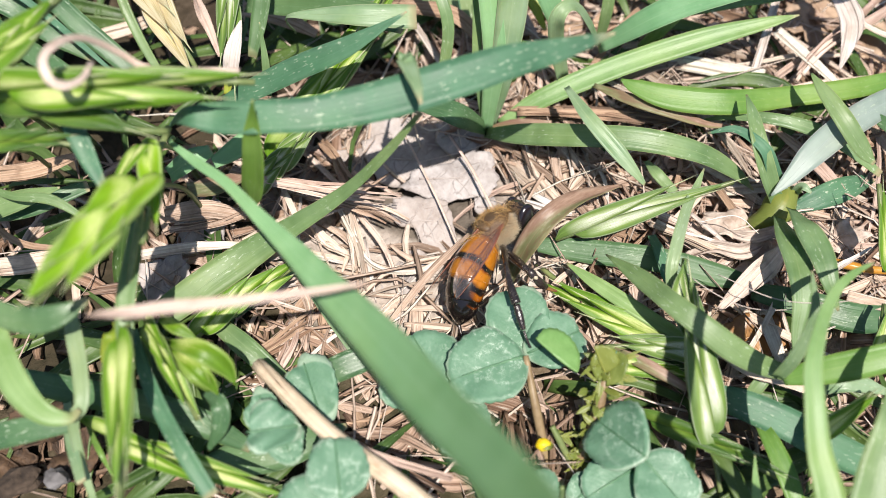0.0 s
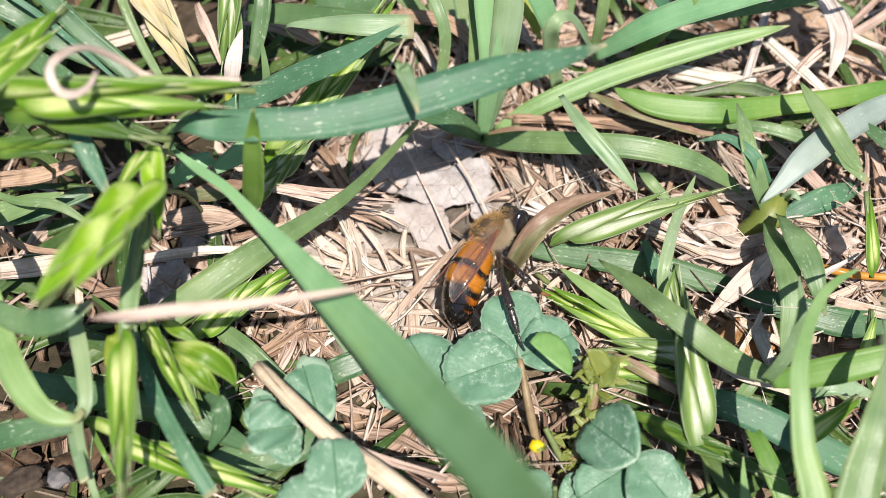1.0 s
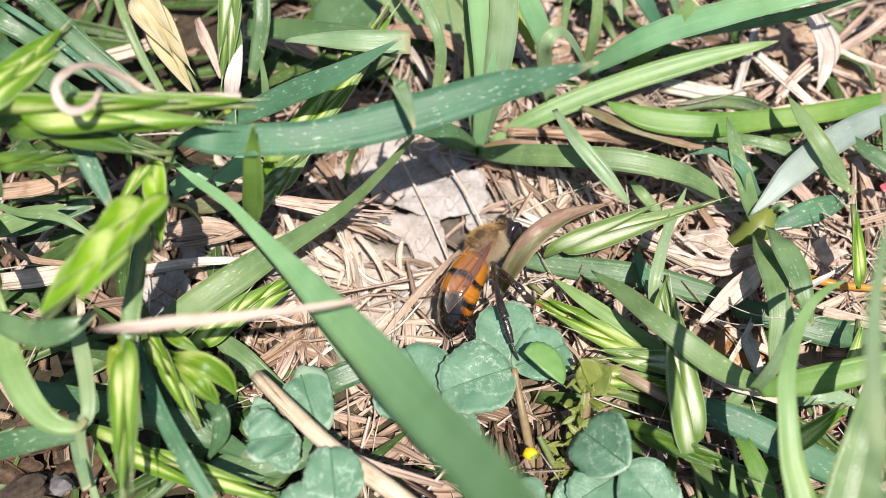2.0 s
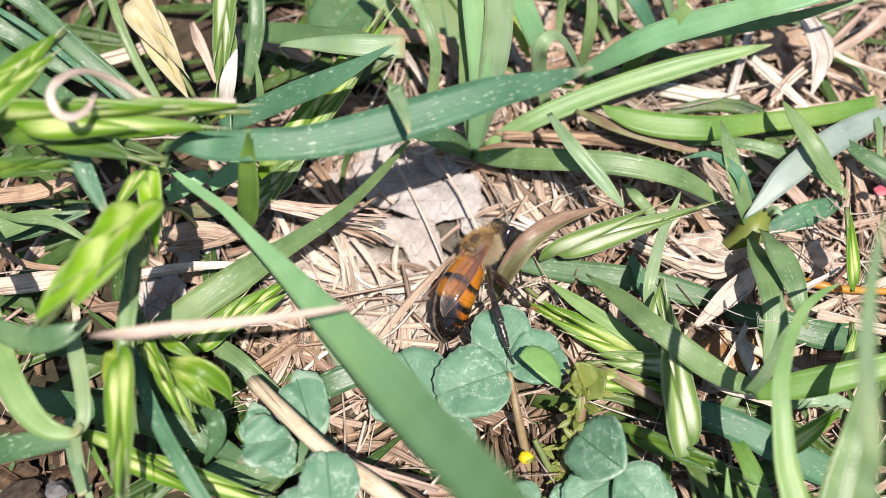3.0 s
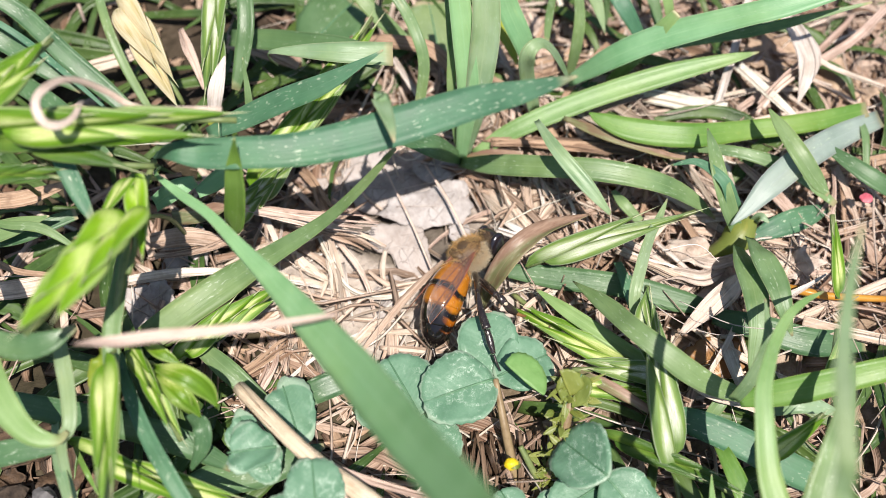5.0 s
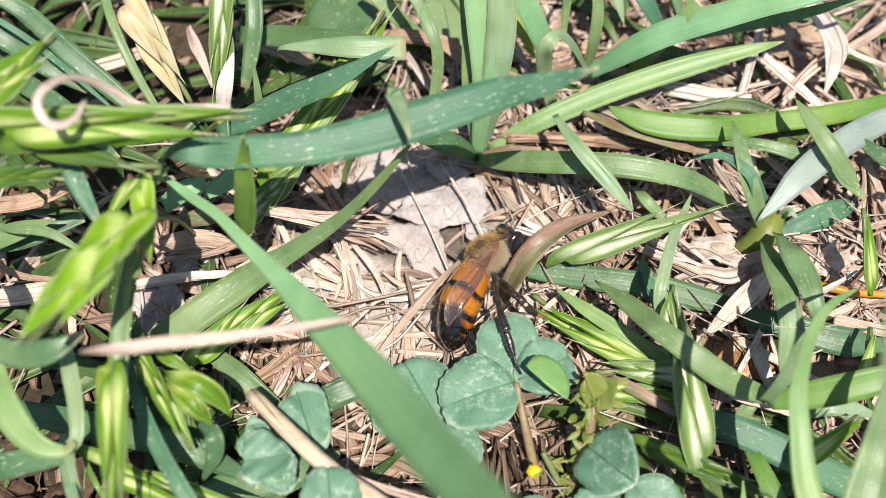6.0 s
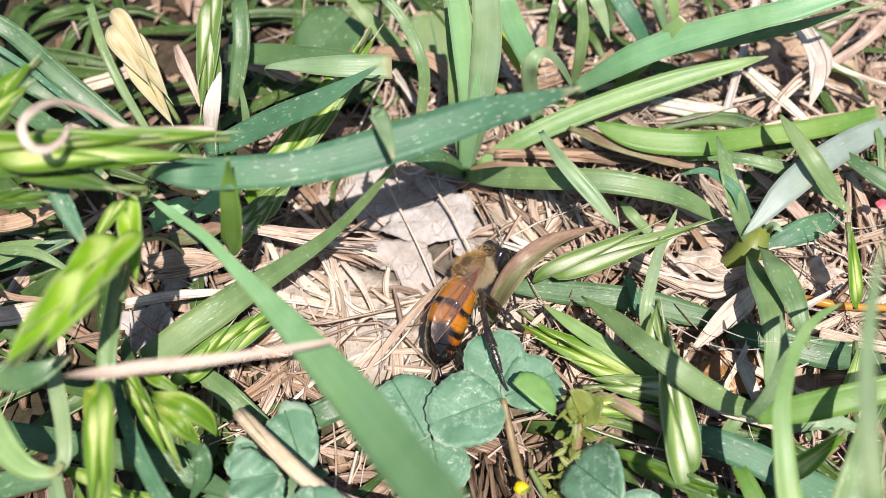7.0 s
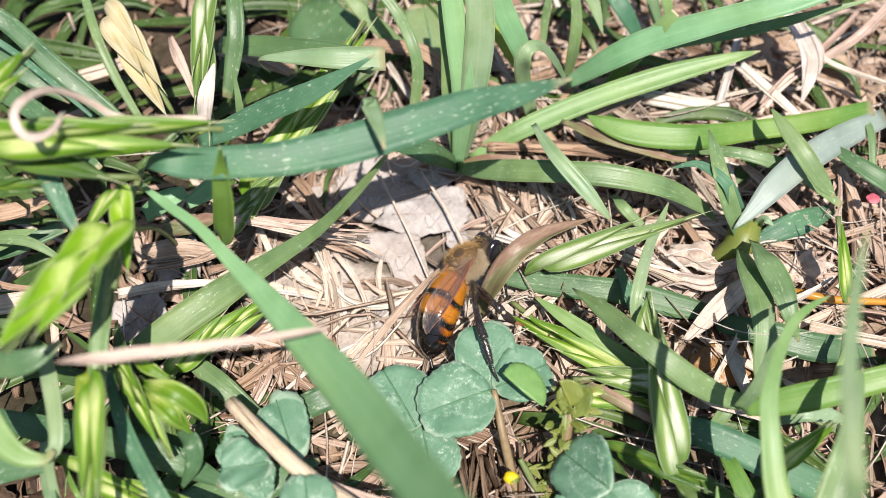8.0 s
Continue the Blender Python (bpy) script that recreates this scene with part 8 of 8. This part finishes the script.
def egg(name, material, parent, centre, axes, radii, rows=18, sides=26, label=""):
    """An ellipsoid with given axes (three vectors) and radii."""
    x, y, z = axes
    verts, faces, uvs = [], [], []
    for i in range(rows + 1):
        b = math.pi * i / rows
        for k in range(sides):
            a = 2 * math.pi * k / sides
            p = Vector(centre) + x * (-math.cos(b) * radii[0]) + y * (math.sin(b) * math.cos(a) * radii[1]) + z * (math.sin(b) * math.sin(a) * radii[2])
            verts.append(tuple(p))
            uvs.append((k / sides, i / rows))
    for i in range(rows):
        for k in range(sides):
            a, b = i * sides + k, i * sides + (k + 1) % sides
            faces.append((a, b, b + sides, a + sides))
    ob = mesh_object(name, verts, faces, material, uvs, uvs)
    return settle(ob, parent, label)


def fuzz(name, material, parent, roots, length, thick, lean, seed, label=""):
    """Many fine tapering hairs; roots are (point, outward normal)."""
    rng = random.Random(seed)
    verts, faces = [], []
    for p, nrm in roots:
        d = (nrm + Vector((rng.gauss(0, 1), rng.gauss(0, 1), rng.gauss(0, 1))) * 0.32 + lean).normalized()
        ln = length * rng.uniform(0.45, 1.15)
        s = d.orthogonal().normalized() * thick
        w = d.cross(s)
        bend = Vector((rng.gauss(0, 1), rng.gauss(0, 1), rng.gauss(0, 1))) * ln * 0.10
        mid, tip = p + d * ln * 0.55 + bend, p + d * ln
        o = len(verts)
        for c, f in ((p, 1.0), (mid, 0.7)):
            verts += [tuple(c + s * f), tuple(c - s * 0.5 * f + w * 0.87 * f), tuple(c - s * 0.5 * f - w * 0.87 * f)]
        verts.append(tuple(tip))
        for k in range(3):
            j = (k + 1) % 3
            faces += [(o + k, o + j, o + 3 + j, o + 3 + k), (o + 3 + k, o + 3 + j, o + 6)]
    ob = mesh_object(name, verts, faces, material, smooth=True)
    settle(ob, parent, label)
    return tagged(ob, kind="stuff")


def egg_roots(centre, axes, radii, count, seed, keep=lambda d: True):
    rng = random.Random(seed)
    out = []
    while len(out) < count:
        q = Vector((rng.gauss(0, 1), rng.gauss(0, 1), rng.gauss(0, 1))).normalized()
        d = axes[0] * q.x + axes[1] * q.y + axes[2] * q.z
        if not keep(d):
            continue
        p = Vector(centre) + axes[0] * q.x * radii[0] + axes[1] * q.y * radii[1] + axes[2] * q.z * radii[2]
        nrm = (axes[0] * (q.x / radii[0]) + axes[1] * (q.y / radii[1]) + axes[2] * (q.z / radii[2])).normalized()
        out.append((p, nrm))
    return out


def wing(name, parent, base, tip, across, width, veins, bulge=0.25, trail=0.72):
    """A membrane from base to tip, widening towards across, with its veins as a part."""
    base, tip = Vector(base), Vector(tip)
    along = tip - base
    across = (across - along.normalized() * across.dot(along.normalized())).normalized()
    nrm = along.cross(across).normalized()
    if nrm.z < 0:
        nrm = -nrm

    def at_wing(s, t):
        edge = math.sin(math.pi * min(max(s, 0.0), 1.0) ** trail) ** 0.6 * (0.35 + 0.65 * s)
        lead = -0.10 * math.sin(math.pi * s)
        return base + along * s + across * (width * (lead + t * edge * (1.0 if s < 0.97 else 0.8))) + nrm * (bulge * math.sin(math.pi * s) * (1 - (t - 0.4) ** 2))

    ns, nt = 22, 8
    verts, faces, uvs = [], [], []
    for layer in (0, 1):
        for i in range(ns + 1):
            for j in range(nt + 1):
                verts.append(tuple(at_wing(i / ns, j / nt) - nrm * 0.015 * layer))
                uvs.append((j / nt, i / ns))
    row, half = nt + 1, (ns + 1) * (nt + 1)
    for i in range(ns):
        for j in range(nt):
            a = i * row + j
            faces.append((a, a + 1, a + row + 1, a + row))
            faces.append((half + a, half + a + row, half + a + row + 1, half + a + 1))
    ob = settle(mesh_object(name, verts, faces, M_WING, uvs, uvs), parent, "clear brownish wing")
    for line in veins:
        pts = [(*(at_wing(s, t) + nrm * 0.02), w * 0.95) for s, t, w in line]
        v, f, _, _ = tube_data(pts, 5, 14)
        mesh_object("wing_vein", v, f, M_VEIN).parent = ob
    return ob


def build_bee():
    bee = empty("honeybee", 3.5, -3.0, 0.6)
    tagged(bee, "honeybee with orange and black banded abdomen lying on straw", "bee")
    up, left = Vector((0, 0, 1)), Vector((-1, 0.25, 0))
    dorsal = (up * 0.86 + left * 0.5).normalized()
    # abdomen
    spine = spline([(4.0, -1.3, 4.4, 0.75, 0.8), (3.45, -2.2, 4.55, 1.50, 1.5), (2.72, -3.7, 4.6, 1.80, 1.75), (2.15, -5.1, 4.3, 1.82, 1.75), (1.77, -6.5, 3.6, 1.62, 1.5),
                    (1.58, -7.6, 2.8, 1.18, 1.1), (1.42, -8.35, 2.2, 0.22, 0.22)], 61)
    core = [tuple(r[:3]) + (r[3] * 0.93, r[4] * 0.93) for r in spine[::3]]
    v, f, uv, sp = body_data(core, dorsal)
    abdomen = settle(mesh_object("abdomen", v, f, M_ABDOMEN, uv, sp), bee, "glossy orange and black banded abdomen")
    cuts = (0, 11, 21, 30, 40, 50, 60)
    for a, b in zip(cuts[:-1], cuts[1:]):
        a0 = max(a - 2, 0)
        rows = []
        for i in range(a0, b + 1):
            g = 0.965 + 0.05 * (i - a0) / (b - a0)
            rows.append(tuple(spine[i][:3]) + (spine[i][3] * g, spine[i][4] * g))
        v, f, uv, sp = body_data(rows, dorsal, 36, a0 / 60, b / 60)
        seg = mesh_object("tergite", v, f, M_ABDOMEN, uv, sp)
        seg.parent = abdomen
        seg.matrix_parent_inverse = Matrix.Identity(4)
    # thorax
    fwd = Vector((0.74, 0.66, 0.06)).normalized()
    axes = (fwd, fwd.cross(dorsal).normalized(), dorsal)
    th = (4.75, 0.05, 4.75)
    thorax = egg("thorax", M_THORAX, bee, th, axes, (1.78, 1.45, 1.42))
    egg("scutellum", M_THORAX, bee, Vector(th) - fwd * 1.0 + dorsal * 0.95, axes, (0.55, 0.9, 0.45))
    back = -fwd * 0.7 + up * 0.1
    fuzz("thorax_fuzz", M_HAIR, bee, egg_roots(th, axes, (1.78, 1.45, 1.42), 3600, 11, lambda d: d.dot(dorsal) > -0.35 and (d - axes[1] * 0.10).normalized().dot(dorsal) < 0.95), 0.60, 0.0065, back, 12, "buff brown fuzz")
    belly = -dorsal
    fuzz("chest_fuzz", M_HAIR_PALE, bee, egg_roots(th, axes, (1.78, 1.47, 1.45), 2400, 13, lambda d: d.dot(axes[1]) > 0.40 and d.dot(dorsal) < 0.40), 0.75, 0.009, Vector((0.25, -0.5, 0)), 14, "pale cream fuzz")
    ab_roots = []
    rng = random.Random(5)
    for _ in range(900):
        i = rng.randint(1, 13)
        a = rng.uniform(0, 2 * math.pi)
        t = Vector(spine[i + 1][:3] - spine[i - 1][:3]).normalized()
        u2 = (dorsal - t * dorsal.dot(t)).normalized()
        s2 = t.cross(u2)
        d = u2 * math.cos(a) + s2 * math.sin(a)
        ab_roots.append((Vector(spine[i][:3]) + u2 * math.cos(a) * spine[i][4] + s2 * math.sin(a) * spine[i][3], d))
    fuzz("abdomen_fuzz", M_HAIR, bee, ab_roots, 0.50, 0.007, Vector((-0.2, -0.6, 0)), 15)
    tip_roots = []
    for _ in range(220):
        i = rng.randint(22, 58)
        a = rng.uniform(0, 2 * math.pi)
        t = Vector(spine[i + 1][:3] - spine[i - 1][:3]).normalized()
        u2 = (dorsal - t * dorsal.dot(t)).normalized()
        s2 = t.cross(u2)
        tip_roots.append((Vector(spine[i][:3]) + u2 * math.cos(a) * spine[i][4] + s2 * math.sin(a) * spine[i][3], u2 * math.cos(a) + s2 * math.sin(a)))
    fuzz("abdomen_hairs", M_HAIR_PALE, bee, tip_roots, 0.28, 0.008, Vector((-0.3, -0.9, -0.2)), 16)
    # head
    face = Vector((0.80, 0.50, -0.28)).normalized()
    lat = face.cross(dorsal).normalized()
    top = lat.cross(face).normalized()
    hc = Vector((6.55, 0.98, 4.9))
    head = egg("head", M_BEE, bee, hc, (face, lat, top), (0.95, 1.50, 1.36), label="black glossy head")
    egg("neck", M_THORAX, bee, (6.1, 0.85, 4.7), axes, (0.6, 0.7, 0.7))
    for sgn in (1, -1):
        eye = egg("compound_eye", M_EYE, bee, hc + lat * (1.00 * sgn) + face * 0.16 + top * 0.12, (top, lat, face), (1.26, 0.56, 0.95) if sgn > 0 else (1.15, 0.45, 0.80), label="large black glossy compound eye")
        root = hc + face * 0.85 + lat * (0.28 * sgn) + top * 0.05
        elbow = root + face * 0.55 + lat * (0.85 * sgn) + top * 0.35
        end = elbow + lat * (0.55 * sgn) - top * 1.6 + face * 0.7
        ant = settle(mesh_object("antenna", *tube_data([(*root, 0.2), (*((root + elbow) / 2), 0.17), (*elbow, 0.2)], 7, 8)[:2], M_BEE), bee)
        flag = mesh_object("flagellum", *tube_data([(*elbow, 0.17), (*((elbow + end) / 2 + lat * 0.25 * sgn), 0.22), (*end, 0.2)], 7, 14, knot=0.12)[:2], M_BEE)
        flag.parent = ant
    egg("mandible", M_JOINT, bee, hc + face * 0.75 - top * 1.15, (lat, face, top), (0.55, 0.3, 0.35))
    fuzz("head_fuzz", M_HAIR, bee, egg_roots(hc, (face, lat, top), (0.88, 1.3, 1.28), 260, 17, lambda d: d.dot(top) > 0.45 and d.dot(face) < -0.25), 0.45, 0.007, Vector((0, 0, 0.2)), 18, "short brown head fuzz")
    # legs
    def limb(parts, label=""):
        names = ("femur", "tibia", "basitarsus", "tarsus")
        leg = None
        for nm, (pts, mat) in zip(names, parts):
            v, f, uv, sp = tube_data(pts, 9, 14, squash=0.7)
            ob = mesh_object(nm if leg is not None else "leg", v, f, mat, uv, sp)
            if leg is None:
                leg = settle(ob, bee, label)
            else:
                ob.parent = leg
                ob.matrix_parent_inverse = Matrix.Identity(4)
        return leg

    def hairs_on(pts, count, seed, length=0.45):
        rng2 = random.Random(seed)
        ln = spline([p[:4] for p in pts], 30)
        roots = []
        for _ in range(count):
            i = rng2.randint(1, 28)
            d = Vector((rng2.gauss(0, 1), rng2.gauss(0, 1), rng2.gauss(0, 1))).normalized()
            roots.append((Vector(ln[i][:3]) + d * ln[i][3] * 0.4, d))
        return roots

    hind = [[(5.2, -1.7, 4.0, 0.5), (5.28, -2.9, 5.2, 0.55), (5.28, -4.9, 6.75, 0.42)], [(5.28, -4.85, 6.75, 0.36), (5.5, -6.8, 7.25, 0.62), (5.95, -8.5, 7.1, 0.85)],
            [(5.97, -8.55, 7.05, 0.55), (6.25, -9.5, 6.7, 0.66), (6.55, -10.45, 6.25, 0.40)], [(6.56, -10.5, 6.2, 0.24), (6.8, -11.1, 5.9, 0.22), (7.15, -11.7, 5.45, 0.16)]]
    limb([(p, M_BEE) for p in hind], "glossy black hind leg stretched over a clover leaf")
    middle = [[(5.6, -2.3, 3.9, 0.55), (6.2, -3.6, 5.2, 0.78), (6.95, -5.1, 6.5, 0.62)], [(6.95, -5.1, 6.5, 0.55), (7.3, -5.45, 6.6, 0.74), (7.62, -5.75, 6.35, 0.70)],
              [(7.72, -5.8, 6.25, 0.62), (8.2, -6.0, 5.6, 0.78), (8.75, -6.15, 5.0, 0.5)], [(8.76, -6.16, 5.0, 0.36), (9.2, -6.16, 4.6, 0.3), (9.7, -6.1, 4.2, 0.18)]]
    limb([(p, M_BEE) for p in middle[:3]] + [(middle[3], M_JOINT)], "glossy black middle leg")
    egg("knee", M_HAIR_PALE, bee, (7.67, -5.77, 6.32), axes, (0.2, 0.3, 0.28), 8, 12)
    front = [[(6.3, -0.5, 3.7, 0.4), (7.0, -0.5, 4.4, 0.42), (7.5, -0.6, 4.5, 0.36)], [(7.5, -0.6, 4.5, 0.32), (8.0, -1.2, 3.8, 0.36), (8.3, -1.8, 2.8, 0.3)],
             [(8.3, -1.8, 2.8, 0.26), (8.4, -2.2, 2.2, 0.24), (8.6, -2.6, 1.8, 0.18)]]
    limb([(p, M_BEE) for p in front], "black front leg")
    far = [[(3.0, -2.0, 3.0, 0.4), (1.9, -3.6, 3.0, 0.5), (1.2, -5.0, 2.6, 0.4)], [(1.2, -5.0, 2.6, 0.34), (1.0, -6.4, 1.9, 0.5), (1.2, -7.5, 1.2, 0.5)], [(1.2, -7.5, 1.2, 0.4), (1.5, -8.3, 0.8, 0.36), (1.7, -9.1, 0.5, 0.2)]]
    limb([(p, M_BEE) for p in far], "black hind leg behind the abdomen")
    roots = []
    for k, seg in enumerate(hind[:3] + middle[:2]):
        roots += hairs_on(seg, 70, 30 + k)
    fuzz("leg_hairs", M_HAIR_PALE, bee, roots, 0.26, 0.006, Vector((0.1, -0.4, 0)), 21)
    # wings
    fore = [[(0, 0, 0.16), (0.3, 0.0, 0.15), (0.7, 0.02, 0.11), (1.0, 0.3, 0.05)], [(0.02, 0.15, 0.10), (0.35, 0.35, 0.08), (0.62, 0.45, 0.06), (0.9, 0.6, 0.03)],
            [(0.02, 0.2, 0.10), (0.3, 0.65, 0.08), (0.62, 0.8, 0.04)], [(0.35, 0.35, 0.06), (0.42, 0.1, 0.05), (0.45, 0.0, 0.05)], [(0.5, 0.42, 0.05), (0.55, 0.8, 0.04)], [(0.62, 0.02, 0.05), (0.66, 0.3, 0.05), (0.62, 0.45, 0.05)]]
    wing("forewing", bee, (5.15, -0.75, 6.35), (1.15, -7.7, 6.15), Vector((-0.8, 0.15, 0.45)), 2.8, fore, 0.45)
    wing("hindwing", bee, (4.95, -0.95, 6.15), (2.2, -6.2, 6.35), Vector((-0.4, 0.5, 0.9)), 1.3, fore[:3], 0.2)
    wing("forewing", bee, (3.2, -0.6, 5.6), (-1.2, -4.9, 2.0), Vector((0.35, -0.5, -0.8)), 1.5, fore, 0.2)
    wing("hindwing", bee, (3.2, -0.9, 5.4), (0.0, -4.6, 2.4), Vector((0.4, -0.5, -0.8)), 1.1, fore[:3], 0.1)
    return bee


build_bee()


# ---- sprig with a yellow bud ----
sprig = tagged(empty("sprig", 10.6, -20.9, 0.0), "yellow-green leafy weed sprig with a yellow bud", "weed")
stalk("stem", "brown stem of the sprig", M_BROWN_STEM, (10.4, -21.1, 0.0, 1.06), (11.2, -19.7, 2.0, 1.14), (12.0, -17.8, 4.0, 1.04), (12.6, -15.5, 6.0, 0.84), (12.9, -13.4, 7.0, 0.47), parent=sprig, knot=0.05)
stalk("stem", "", M_STEM, (10.6, -20.4, 1.0, 0.58), (9.5, -19.0, 3.0, 0.57), (8.7, -17.8, 4.0, 0.47), parent=sprig)
rng = random.Random(4)
stem_line = spline([(10.6, -20.8, 0.5, 0.43), (11.2, -19.7, 2.0, 0.43), (12.0, -17.8, 4.0, 0.42), (12.5, -15.8, 6.0, 0.42), (12.9, -13.4, 7.0, 0.42)], 40)
for _ in range(120):
    px, py, pz, spread = stem_line[rng.randint(6, 39)]
    px, py, pz = px + rng.gauss(0, 0.45), py + rng.gauss(0, 0.45), pz + rng.gauss(0, 0.3)
    a, ln, w, lift = rng.uniform(0, 6.28), rng.uniform(0.6, 1.9), rng.uniform(0.2, 0.7), rng.uniform(-0.2, 0.9)
    blade("bract", "", M_SPRIG_LEAF, (px, py, pz, 0.2), (px + math.cos(a) * ln * 0.5, py + math.sin(a) * ln * 0.5, pz + lift * 0.6, w), (px + math.cos(a) * ln, py + math.sin(a) * ln, pz + lift, 0.05), parent=sprig, seg=7, fold=0.2)
leaflet(sprig, (12.4, -15.0, 6.5), 1.5, 30, pitch=30, fold=0.5, material=M_SPRIG_LEAF)
leaflet(sprig, (12.8, -14.5, 7.0), 1.3, -30, pitch=40, fold=0.6, half=True, material=M_SPRIG_LEAF)
bud = rough_lump("flower_bud", "", "", M_BUD, 7.8, -19.6, 5.2, (0.62, 0.5, 0.55), 9, 0, 0.12)
settle(bud, sprig, "closed yellow flower bud")
for k in range(4):
    a = 0.6 + k * 0.55
    c = Vector((7.8, -19.6, 5.2))
    blade("sepal", "", M_SPRIG_LEAF, (c.x + 0.75, c.y - 0.1, c.z - 0.2, 0.25), (c.x + 0.35, c.y + 0.35 * math.cos(a * 2), c.z + 0.1 + 0.3 * math.sin(a), 0.35), (c.x - 0.1, c.y + 0.45 * math.cos(a * 2), c.z + 0.3 * math.sin(a), 0.05), parent=sprig, seg=6)
